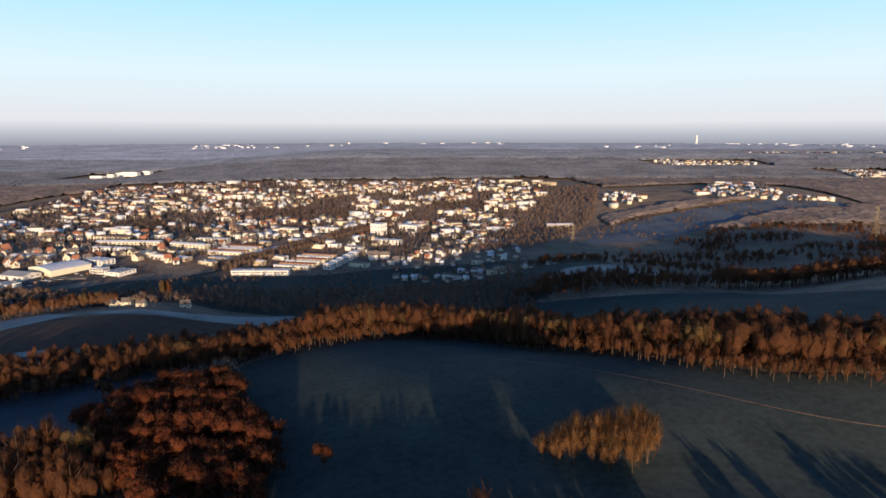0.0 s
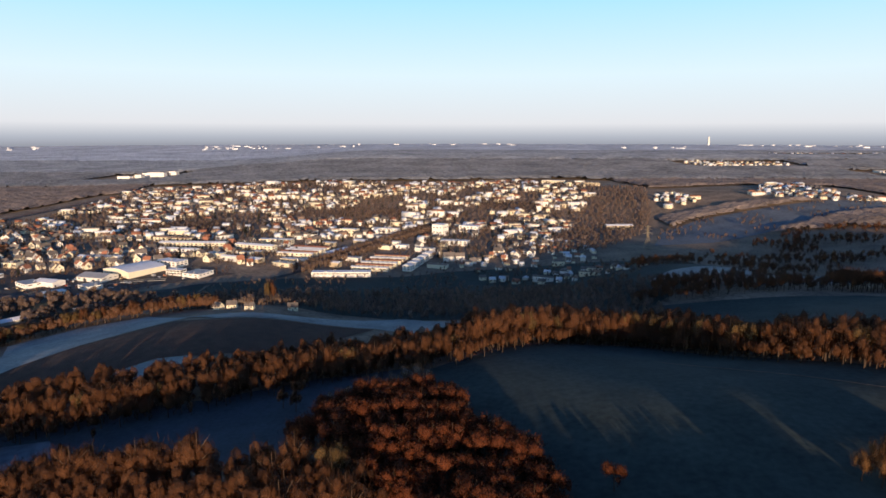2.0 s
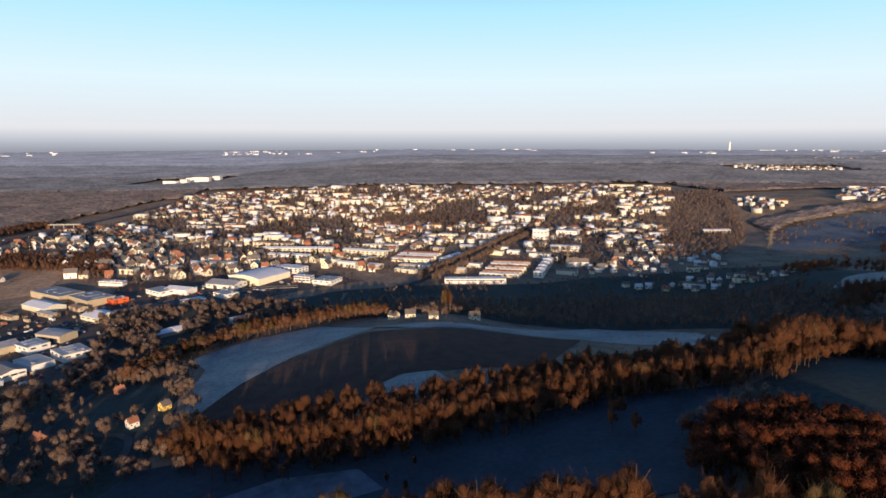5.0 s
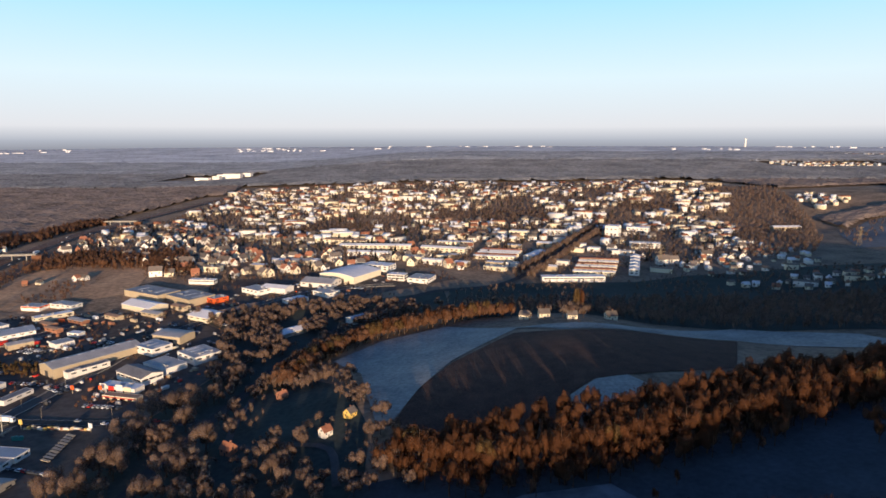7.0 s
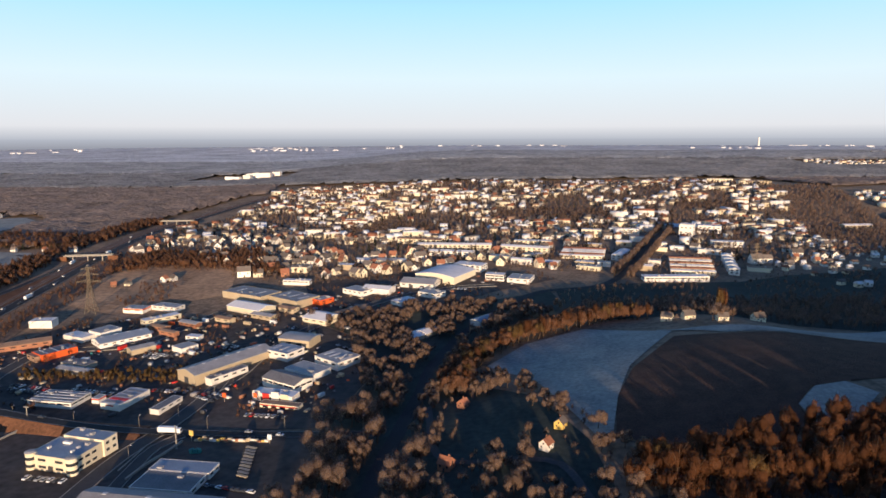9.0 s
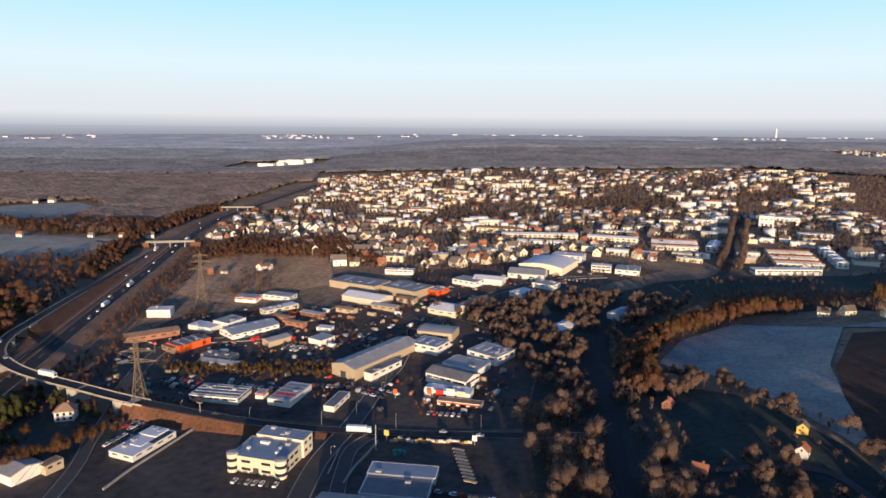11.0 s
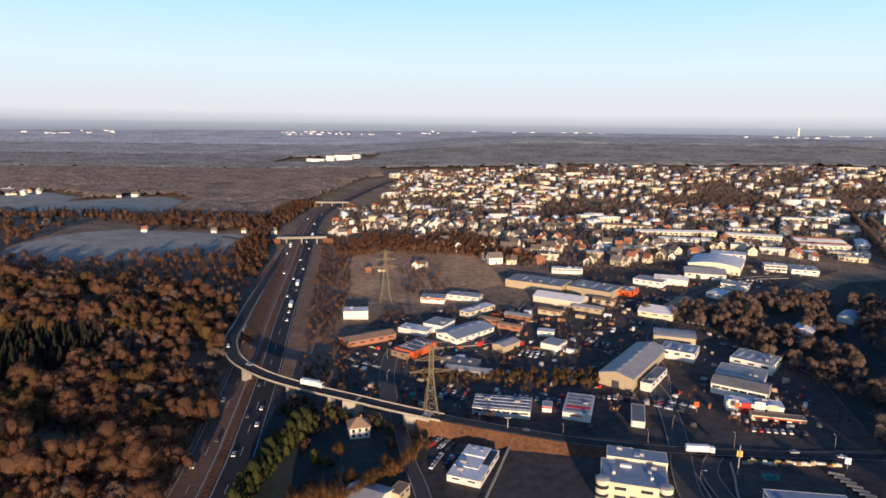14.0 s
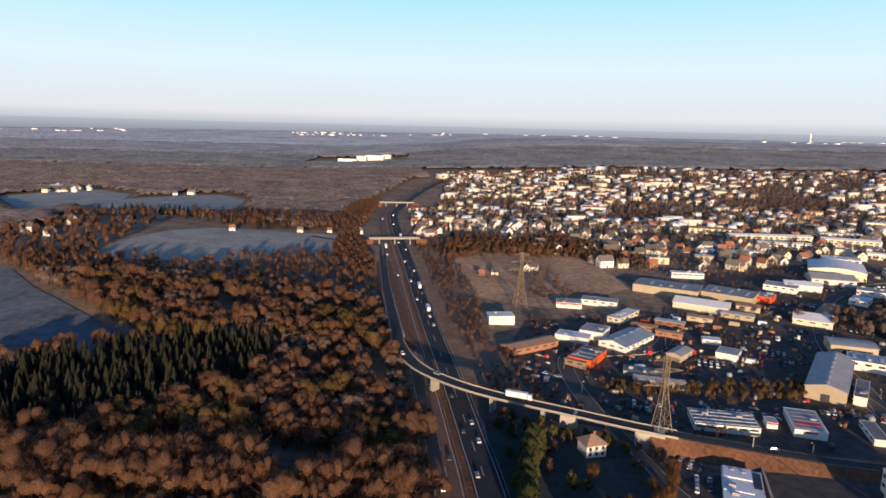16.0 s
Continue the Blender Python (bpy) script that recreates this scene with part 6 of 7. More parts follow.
def estate(name, P, label, rng, size=1.0):
    """Many far houses as one mesh of walls, roofs and windows."""
    V, F, I, k = [], [], [], 0
    mats = [M["white"], M["cream"], M["slate"], M["tile"], M["glass"], M["brownroof"], M["paleroof"]]
    for x, y, z in P:
        w, d, h = rng.uniform(4.6, 8.5) * size, rng.uniform(4.6, 6.4) * size, rng.uniform(2.8, 4.6) * size
        rise = d * rng.uniform(0.3, 0.5)
        if rng.random() < 0.17:
            w, d, h, rise = w * rng.uniform(1.7, 3.0), d * 1.15, h * rng.uniform(1.1, 1.7), d * rng.uniform(0.05, 0.25)
        s = Shape().box(0, 0, -1, w, d, h + 1)
        g = Shape().prism([(-d / 2, h), (d / 2, h), (0, h + rise)], -w / 2, w / 2)
        s.add(g.v, g.f)
        n1 = len(s.f)
        kk = rise / (d / 2)
        r = Shape().prism([(-d / 2 - 0.3, h - 0.3 * kk), (0, h + rise), (d / 2 + 0.3, h - 0.3 * kk), (d / 2 + 0.3, h - 0.3 * kk + 0.22), (0, h + rise + 0.25), (-d / 2 - 0.3, h - 0.3 * kk + 0.22)], -w / 2 - 0.3, w / 2 + 0.3)
        s.add(r.v, r.f)
        n2 = len(s.f)
        for u in (-0.3, 0.3):
            s.box(u * w, -d / 2 - 0.02, h * 0.5, 0.8, 0.08, 0.9)
        a = radians(HR.choice((0, 0, 90)) + 15 * round(noise.noise((x / 120, y / 120, 2)) * 8) + rng.uniform(-8, 8))
        c, sn = math.cos(a), math.sin(a)
        vv = np.array(s.v)
        V.append(np.stack([vv[:, 0] * c - vv[:, 1] * sn + x, vv[:, 0] * sn + vv[:, 1] * c + y, vv[:, 2] + z], 1))
        wi, ri = (0 if rng.random() < 0.5 else 1), int(rng.choice((2, 3, 5, 6), p=(0.36, 0.2, 0.16, 0.28)))
        for j, f in enumerate(s.f):
            m = wi if j < n1 else ri if j < n2 else 4
            for t in range(1, len(f) - 1):
                F.append((f[0] + k, f[t] + k, f[t + 1] + k))
                I.append(m)
        k += len(s.v)
    return soup(name, np.concatenate(V), np.array(F), mats, label, "houses", idx=np.array(I))


estate("town_houses", far_h, "dense far quarter of white and cream gabled houses", HR, 1.12)
vill = np.concatenate([spread(p, g2, HR) for p, g2 in (([(239, 995), (278, 1014), (301, 947), (238, 907)], 14), ([(365, 943), (449, 1045), (491, 1057), (476, 900), (540, 867), (411, 864)], 13), ([(520, 1640), (557, 1554), (760, 1560), (760, 1620), (620, 1650)], 15), ([(880, 1450), (960, 1430), (900, 1310), (840, 1320)], 13),
                                                       ([(-50, 545), (60, 575), (115, 575), (60, 505), (10, 515)], 14), ([(-60, 570), (-50, 640), (20, 720), (90, 740), (90, 660), (60, 600)], 15), ([(-1110, 930), (-1030, 960), (-1010, 880), (-1060, 870)], 17), ([(900, 2000), (1300, 1900), (1350, 2000), (950, 2080)], 28))])
dim = (vill[:, 0] > -70) & (vill[:, 0] < 130) & (vill[:, 1] < 760)
estate("village_houses", vill[~dim], "scattered white village houses on far slopes", HR, 1.0)
estate("valley_houses", vill[dim], "small shaded houses in the valley", HR, 0.7)
for x, y, k, s in ((-756, 607, 1, 1.1), (-711, 630, 0, 1.0), (-690, 640, 1, 1.0), (-668, 645, 4, 1.0), (-834, 612, 3, 1.0), (-868, 595, 2, 1.6), (-856, 550, 0, 1.4), (-884, 868, 4, 1.2), (-900, 862, 0, 1.2), (-870, 520, 5, 1.2), (-880, 565, 4, 1.2)):
    house(k, x, y, HR.uniform(-20, 20), s * 0.7, "solitary white farmhouse beside a frosted field", group="houses of the hamlet")
hw = clear_of_walls(clear_of_roads(spread([(-885, 606), (-830, 632), (-790, 636), (-758, 618), (-700, 640), (-676, 650), (-690, 705), (-760, 690), (-800, 646), (-840, 648), (-885, 632)], 6.5, HR), 1), 1.5)
woodland("hamlet_trees", hw, 7.5, 13, "brown trees behind the hamlet", seed=40, kinds=SMALL, crown="twigw")
hc = hw[::6] + np.array([2.5, -1.5, 0])
V, F, N = merge([scatter(FILLS[i], hc[i::2], HR.uniform(0.4, 0.7, len(hc[i::2])), HR) for i in (0, 1)])
soup("hamlet_conifers", V, F, M["needle"], "dark evergreens among the hamlet's trees", "trees")
# single houses and farm near the way
house(6, -298, 285, -32 + 90, 0.68, "small yellow gabled house at a field's edge", group="houses among gardens")
house(1, -305, 272, 50, 0.7, "small white gabled house in a shaded garden", group="houses among gardens")
house(5, -338, 267, -28, 0.85, "house with a sunlit orange tiled roof", group="houses among gardens")
house(5, -331, 315, 52, 0.72, "low brick house with an orange tiled roof", group="houses among gardens")
villa = thing("villa", -556, 317.6, gz(-556, 317.6), 16, "white villa with a brown pyramid roof by the lane", "house", "houses among gardens")
part("wall", Shape().box(0, 0, -0.6, 6.6, 5.8, 4.6), M["white"], villa)
roof_sh = Shape()
roof_sh.v = [(-3.75, -3.35, 3.9), (3.75, -3.35, 3.9), (3.75, 3.35, 3.9), (-3.75, 3.35, 3.9), (-3.75, -3.35, 4.1), (3.75, -3.35, 4.1), (3.75, 3.35, 4.1), (-3.75, 3.35, 4.1), (-0.6, 0, 6.4), (0.6, 0, 6.4)]
roof_sh.f = [(3, 2, 1, 0), (0, 1, 5, 4), (1, 2, 6, 5), (2, 3, 7, 6), (3, 0, 4, 7), (4, 5, 9, 8), (5, 6, 9), (6, 7, 8, 9), (7, 4, 8)]
hip = part("roof", roof_sh, M["brownroof"], villa, "brown tiled pyramid roof")
part("chimney", Shape().box(0.9, 0.7, 5.2, 0.7, 0.6, 1.7), M["brickwall"], hip)
for zz in (0.7, 2.5):
    for u in (-2.1, 0, 2.1):
        part("window", Shape().box(u, -2.92, zz, 0.9, 0.08, 1.0), M["glass"], villa)
    for v in (-1.5, 1.5):
        part("window", Shape().box(3.32, v, zz, 0.08, 0.9, 1.0), M["glass"], villa)
house(2, -206, 412, 5, 0.85, "low cream farm building with a dark roof", name="farm_building", group="farm buildings")
house(2, -216, 416, -30, 0.8, "low cream farm building with a dark roof", name="farm_building", group="farm buildings")
house(2, -192, 402, 0, 0.75, "cream farm cottage beside bare trees", name="farm_building", group="farm buildings")
house(2, -168, 412, 10, 0.85, "white farmhouse with a dark roof", name="farm_building", group="farm buildings")

for x, y, k, r, z in ((-577, 533, 5, 20, 0.7), (-568, 536, 2, -4, 0.62), (-546, 547, 1, 75, 0.85), (-541, 550, 0, -20, 0.8)):
    house(k, x, y, r, z, "small house beyond the dry meadow", group="houses among gardens")
mb = clear_of_walls(np.concatenate([spread([(-604, 570), (-606, 612), (-560, 632), (-520, 628), (-515, 575), (-560, 584)], 4.6, HR), spread([(-560, 540), (-532, 542), (-526, 500), (-548, 506)], 4.8, HR), spread([(-560, 500), (-548, 482), (-530, 486), (-520, 500), (-540, 498)], 4.4, HR)]), 1.6)
woodland("meadow_bushes", mb[HR.random(len(mb)) < 0.8], 2.5, 6, "reddish-brown bushes scattered over the dry meadow", seed=55, crown="twigw", kinds=SMALL)

# garden trees between the houses
gt = clear_of_roads(spread(TOWN, 8.0, HR), 1.5)
gp = np.array([noise.noise((x / 70, y / 70, 9)) for x, y, _ in gt])
gt = gt[(gp < 0.0) | (HR.random(len(gt)) < 0.75)]
gt = clear_of_walls(gt, 1.6)
okh = np.array([((hp[:, 0] - x) ** 2 + (hp[:, 1] - y) ** 2).min() > 27 for x, y, _ in gt])
gs = gt[okh]
woodland("garden_trees", gs[gs[:, 1] < 760], 4, 8.5, "bare brown garden trees between the houses", seed=17, kinds=SMALL, crown="twigt")
woodland("garden_trees", gs[gs[:, 1] >= 760], 4, 8.5, "bare brown trees among far houses", seed=19, kinds=TINY, crown="twigt")
ev = gs[::9]
V, F, N = merge([scatter(FILLS[i], ev[i::2] + np.array([3.0, 2.0, 0]), HR.uniform(0.4, 0.75, len(ev[i::2])), HR) for i in (0, 1)])
soup("garden_conifers", V, F, M["needle"], "dark evergreen trees between the houses", "trees")
av = smooth_line([(-198, 568), (-175, 612), (-152, 660), (-112, 744), (-72, 824)], 5)
av = np.concatenate([av[:, :2] + sides(av) * o for o in (-7, 6)])
av = clear_of_walls(np.stack([av[:, 0], av[:, 1], ground_z(av[:, 0], av[:, 1])], 1), 1.0)
woodland("avenue_trees", av, 8.5, 11, "double row of bare avenue trees", seed=18, crown="twigt")
woodland("park_trees", np.concatenate([spread(p, 7, HR) for p in PARKS]), 6, 10, "brown bare trees of a wooded patch in the town", seed=53, crown="twigt", kinds=SMALL)

# skyline: pale far blocks and a chimney
sk = np.random.default_rng(5)
V, F, k = [], [], 0
s = Shape()
for a0, a1, dist, cnt, hh in ((17, 9, 4050, 26, 5), (37, 29, 4150, 12, 5), (-27, -36, 4250, 16, 5), (2, -10, 4200, 8, 4), (8, 4, 4100, 6, 8), (44, 38, 4000, 10, 5), (-36, -42, 4000, 7, 4), (-20, -26, 3300, 7, 4)):
    for i in range(cnt):
        a, r = radians(sk.uniform(min(a0, a1), max(a0, a1))), dist - sk.uniform(0, 600)
        x, yy = -300 - r * math.sin(a), 60 + r * math.cos(a)
        s.box(x, yy, gz(x, yy) - 2, sk.uniform(5, 30) * (1 if sk.random() < 0.85 else 2.2), 14, 12.5 + sk.random() * hh * 0.8)
V, F, _ = tri(s)
soup("far_city", V, F, M["paleroof"], "far pale city blocks on the skyline", "city")
cx, cy = -300 + 4150 * math.sin(radians(25.2)), 60 + 4150 * math.cos(radians(25.2))
tagged(part("far_chimney", Shape().beam((cx, cy, gz(cx, cy)), (cx, cy, gz(cx, cy) + 56), 6, 4.5, 10), M["white"]), "tall pale chimney on the skyline", "chimney")
# the last distance, far behind all the rest: a glowing strip with the haze painted on
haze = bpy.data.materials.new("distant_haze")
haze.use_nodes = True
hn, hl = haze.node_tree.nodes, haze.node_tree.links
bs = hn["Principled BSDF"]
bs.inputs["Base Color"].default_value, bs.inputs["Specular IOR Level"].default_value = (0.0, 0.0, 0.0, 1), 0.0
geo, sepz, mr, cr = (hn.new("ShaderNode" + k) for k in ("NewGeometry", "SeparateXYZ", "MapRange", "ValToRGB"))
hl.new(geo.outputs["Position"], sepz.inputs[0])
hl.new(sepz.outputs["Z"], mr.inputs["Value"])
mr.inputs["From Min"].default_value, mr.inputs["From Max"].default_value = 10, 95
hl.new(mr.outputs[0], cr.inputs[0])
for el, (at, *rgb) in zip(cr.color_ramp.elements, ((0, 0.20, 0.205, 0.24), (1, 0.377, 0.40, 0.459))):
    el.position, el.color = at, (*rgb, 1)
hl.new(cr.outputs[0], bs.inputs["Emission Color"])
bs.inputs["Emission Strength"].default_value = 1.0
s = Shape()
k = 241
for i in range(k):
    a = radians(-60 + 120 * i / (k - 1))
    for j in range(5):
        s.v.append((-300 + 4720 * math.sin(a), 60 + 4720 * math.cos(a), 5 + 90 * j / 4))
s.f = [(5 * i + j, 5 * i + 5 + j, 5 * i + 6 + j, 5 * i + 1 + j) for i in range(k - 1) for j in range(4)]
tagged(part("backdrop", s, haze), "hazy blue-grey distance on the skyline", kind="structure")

# rough brush growing between yards and sheds
ys = np.concatenate([spread([(-600, 345), (-560, 340), (-470, 322), (-385, 322), (-372, 370), (-385, 420), (-440, 470), (-560, 450), (-575, 400)], 4.6, HR), spread([(-600, 430), (-560, 450), (-440, 470), (-420, 480), (-440, 545), (-330, 600), (-240, 570), (-300, 500), (-380, 440), (-440, 455)], 4.6, HR)])
ys = clear_of_walls(ys, 2.0)
nz = np.array([noise.noise((x / 17, y / 17, 4)) for x, y, _ in ys])
woodland("scrub", clear_of_roads(ys[nz > 0.12], 1.2), 1.5, 4.2, "low brown brush between yards and sheds", seed=30, crown="twigw", kinds=SMALL)

vl = clear_of_walls(clear_of_roads(spread([(-265, 470), (-200, 488), (-120, 490), (-40, 490), (50, 478), (120, 520), (150, 600), (60, 600), (-60, 578), (-110, 556), (-200, 545), (-255, 525)], 7.0, HR), 1), 1.5)
nz = np.array([noise.noise((x / 30, y / 30, 3)) for x, y, _ in vl])
woodland("valley_scrub", vl[nz > -0.2], 3, 6, "shaded bare trees between valley houses", seed=46, crown="twigt", kinds=SMALL)
gap = clear_of_walls(clear_of_roads(spread([(-500, 545), (-430, 530), (-360, 565), (-300, 592), (-240, 580), (-140, 556), (-60, 570), (-60, 610), (-95, 690), (-190, 700), (-260, 660), (-330, 650), (-430, 600), (-500, 575)], 6.2, HR), 1), 1.8)
nz = np.array([noise.noise((x / 24, y / 24, 7)) for x, y, _ in gap])
woodland("scrub", gap[nz > -0.02], 2.5, 6.5, "bare brown trees and brush between trade buildings and town", seed=41, crown="twigt", kinds=SMALL)

ve = clear_of_walls(clear_of_roads(spread(VALLEY, 5.4, HR), 2.0), 1.5)
ve = ve[np.array([noise.noise((x / 19, y / 19, 1)) + 0.5 * noise.noise((x / 8, y / 8, 3)) > -0.12 for x, y, _ in ve])]
woodland("valley_bushes", ve, 4, 8.5, "grey-brown bushes and small trees crowding the valley", seed=56, crown="twigt", kinds=SMALL)
gv = clear_of_walls(clear_of_roads(spread([(-350, 235), (-348, 330), (-328, 352), (-305, 335), (-290, 295), (-278, 262), (-290, 230)], 6.0, HR, ([(-336, 276), (-330, 309), (-317, 323), (-305, 315), (-307, 282), (-318, 272)],)), 1.2), 2.0)
gv = gv[np.array([noise.noise((x / 12, y / 12, 2)) > 0.0 for x, y, _ in gv])]
woodland("garden_bushes", gv, 2.5, 5.5, "brown bushes in the shaded gardens", seed=57, crown="twigt", kinds=SMALL)

# loose stuff lying about the yards
CL = np.random.default_rng(44)
yc = np.concatenate([spread(p, 6.6, CL) for p in ([(-560, 345), (-470, 325), (-390, 325), (-380, 370), (-392, 420), (-440, 465), (-550, 440), (-570, 400)], [(-560, 450), (-440, 470), (-420, 480), (-400, 530), (-330, 590), (-260, 560), (-310, 520), (-380, 460)])])
yc = clear_of_roads(clear_of_walls(yc, 1.8), 2.2)
yn = np.array([noise.noise((x / 15, y / 15, 8)) for x, y, _ in yc])
yc = yc[(yn > 0.0) | (CL.random(len(yc)) < 0.25)]
mats = [M[k] for k in ("white", "metalroof", "tan", "brickwall", "dark", "red", "blueroof", "teal", "cream", "orange")]
s = Shape()
mi = []
for x, y, z in yc:
    rot, m = -28 + 90 * CL.integers(0, 2) + CL.uniform(-12, 12), int(CL.choice(10, p=[0.1, 0.2, 0.16, 0.14, 0.24, 0.04, 0.06, 0.02, 0.03, 0.01]))
    w, d, h = CL.uniform(0.8, 3.8), CL.uniform(0.7, 2.0), CL.uniform(0.4, 1.7)
    s.box(x, y, z + 0.1, w, d, h, rot, CL.uniform(0.8, 1.0))
    s.box(x + CL.uniform(-2, 2), y + CL.uniform(-2, 2), z + 0.1, w * 0.5, d * 0.6, h * 0.6, rot + 20, 0.9)
    mi += [m] * 12 + [int(CL.integers(1, 5))] * 12
V, F, N = tri(s)
soup("yard_stock", V, F, mats, "pallets, crates and small sheds stored in the yards", "goods", idx=np.array(mi))

# ---- vehicles ----
def wheel_mesh(r, w):
    s = Shape()
    s.beam((0, -w / 2, 0), (0, w / 2, 0), r, r, 10)
    return s.mesh("wheel", M["rubber"])


CARW, LORW = wheel_mesh(0.22, 0.16), wheel_mesh(0.34, 0.25)
BODY, CABIN = {}, {}
for key in ("carwhite", "cardark", "carred", "carsilver"):
    s = Shape().prism([(-0.62, 0.2), (0.62, 0.2), (0.64, 0.5), (0.58, 0.62), (-0.58, 0.62), (-0.64, 0.5)], -1.45, 1.45)
    s.v = [(x * (0.97 if z > 0.55 else 1), y, z) for x, y, z in s.v]
    BODY[key] = s.mesh("body", M[key])
    s = Shape()
    s.v = [(-1.15, -0.55, 0.62), (0.75, -0.55, 0.62), (0.75, 0.55, 0.62), (-1.15, 0.55, 0.62), (-0.85, -0.45, 0.98), (0.3, -0.45, 0.98), (0.3, 0.45, 0.98), (-0.85, 0.45, 0.98)]
    s.f = [(4, 5, 6, 7), (0, 1, 5, 4), (1, 2, 6, 5), (2, 3, 7, 6), (3, 0, 4, 7)]
    CABIN[key] = s.mesh("cabin", M["glass"])
ROOFM = {key: Shape().box(-0.27, 0, 0.98, 1.1, 0.86, 0.05).mesh("car_roof", M[key]) for key in BODY}
NAMES = {"carwhite": "white", "cardark": "dark", "carred": "red", "carsilver": "silver"}


def car(x, y, z, rot, key, where, group):
    ob = thing("car", x, y, z, rot, NAMES[key] + " car " + where, "car", group)
    part("body", BODY[key], None, ob)
    part("cabin", CABIN[key], None, ob, "dark window glass")
    part("car_roof", ROOFM[key], None, ob)
    for u in (-0.9, 0.9):
        for v in (-0.58, 0.58):
            part("wheel", CARW, None, ob).location = (u, v, 0.22)
    return ob


TRAILER = Shape().box(-1.0, 0, 0.75, 7.4, 1.65, 1.95).mesh("trailer", M["carwhite"])
CAB = Shape().box(3.65, 0, 0.5, 1.4, 1.6, 1.75, 0, 0.93).mesh("cab", M["carwhite"])
SCREEN = Shape().box(4.36, 0, 1.25, 0.06, 1.35, 0.7).mesh("windscreen", M["glass"])
CHASSIS = Shape().box(-0.4, 0, 0.4, 8.6, 0.9, 0.3).mesh("chassis", M["dark"])


def lorry(x, y, z, rot, label):
    ob = thing("lorry", x, y, z, rot, label, "lorry", "lorries")
    part("trailer", TRAILER, None, ob)
    cab = part("cab", CAB, None, ob)
    part("windscreen", SCREEN, None, cab)
    part("chassis", CHASSIS, None, ob)
    for u in (-3.8, -2.9, -2.0, 1.9, 3.5):
        for v in (-0.68, 0.68):
            part("wheel", LORW, None, ob).location = (u, v, 0.34)
    return ob


CR = np.random.default_rng(33)
colours = ["carwhite", "carwhite", "carsilver", "carsilver", "carsilver", "cardark", "cardark", "cardark", "cardark", "carwhite", "carred"]


def on_motorway(y, off):
    i = int(np.argmin(abs(MW[:, 1] - y)))
    d = MW[i + 1] - MW[i - 1]
    nn = sides(MW)[i]
    x2, y2 = MW[i, 0] + nn[0] * off, MW[i, 1] + nn[1] * off
    return x2, y2, gz(x2, y2) + 0.46, math.degrees(math.atan2(d[1], d[0]))


for yy, off, key in ((300, 3.4, "carsilver"), (321, 7.4, "carwhite"), (326, 3.4, "cardark"), (331, 7.2, "carsilver"), (352, 3.5, "cardark"), (424, 7.2, "carsilver"), (442, 7.0, "carwhite"), (468, 3.4, "carwhite"), (480, 7.3, "cardark"), (505, 3.3, "carsilver"), (530, 7.2, "carwhite"), (555, 3.4, "carwhite"), (590, 7.2, "carsilver"), (618, 3.6, "carwhite"),
                     (338, -7.2, "carwhite"), (362, -3.4, "cardark"), (470, -7.2, "carsilver"), (520, -3.6, "carsilver"), (575, -7.2, "carwhite"), (310, -3.4, "cardark"), (288, -7.0, "carwhite"), (700, 4, "carwhite"), (730, -5, "carwhite"), (760, 5, "carsilver")):
    x, y, z, r = on_motorway(yy, off)
    car(x, y, z, r + (180 if off < 0 else 0), key, "driving on the motorway", "cars on the motorway")
for yy, off in ((492, 7.0), (452, 7.2), (640, 6.8), (600, -6.8)):
    x, y, z, r = on_motorway(yy, off)
    lorry(x, y, z, r + (180 if off < 0 else 0), "white box lorry on the motorway")


def on_ramp(x, off):
    i = int(np.argmin(abs(RP[:, 0] - x) + (RP[:, 1] > 420) * 99))
    d = RP[i + 1] - RP[i - 1]
    nn = RN[i]
    return RP[i, 0] + nn[0] * off, RP[i, 1] + nn[1] * off, RZ[i] + 0.08, math.degrees(math.atan2(d[1], d[0]))


for x, off in ((-575, -1.15), (-444, 1.15)):
    lorry(*on_ramp(x, off), "white lorry with a long trailer on the ramp road")
for x, off, key in ((-616, 1.15, "carwhite"), (-604, -1.15, "carsilver"), (-500, -1.15, "cardark"), (-400, 1.15, "carwhite"), (-380, -1.15, "carred"), (-415, -1.15, "carsilver")):
    car(*on_ramp(x, off), key, "on the ramp road", "cars on the ramp")
LOTS = [(-531, 298, 2, 4, 3.6, 2.4, -20), (-531, 312, 3, 2, 3.0, 3.6, -30), (-556, 376, 1, 7, 4.4, 2.5, 60), (-535, 352, 8, 2, 2.2, 4.4, -15), (-506, 352, 12, 1, 2.1, 4, -12), (-470, 352, 8, 1, 2.2, 4, -8), (-440, 340, 3, 3, 3, 4, 60), (-420, 325, 8, 1, 2.4, 4, -12),
        (-495, 395, 6, 2, 2.4, 4.2, -20), (-460, 408, 5, 2, 2.4, 4, -24), (-480, 276, 7, 1, 2.3, 4, -10), (-400, 262, 1, 9, 4, 2.4, 70), (-430, 440, 6, 1, 2.4, 4, -26), (-400, 440, 5, 1, 2.4, 4, -26), (-385, 400, 1, 6, 4, 2.6, 50), (-520, 412, 5, 1, 2.4, 4, -26), (-330, 525, 6, 1, 2.6, 4, -18)]
for x, y, a, b, dx, dy, rot in LOTS:
    c, s2 = math.cos(radians(rot)), math.sin(radians(rot))
    for i in range(a):
        for j in range(b):
            if CR.random() < 0.16:
                continue
            px, py = x + i * dx * c - j * dy * s2, y + i * dx * s2 + j * dy * c
            car(px, py, gz(px, py) + 0.3, rot + 90 + CR.uniform(-4, 4) + CR.choice((0, 180)), str(CR.choice(colours)), "parked in a trading estate yard", "parked cars")


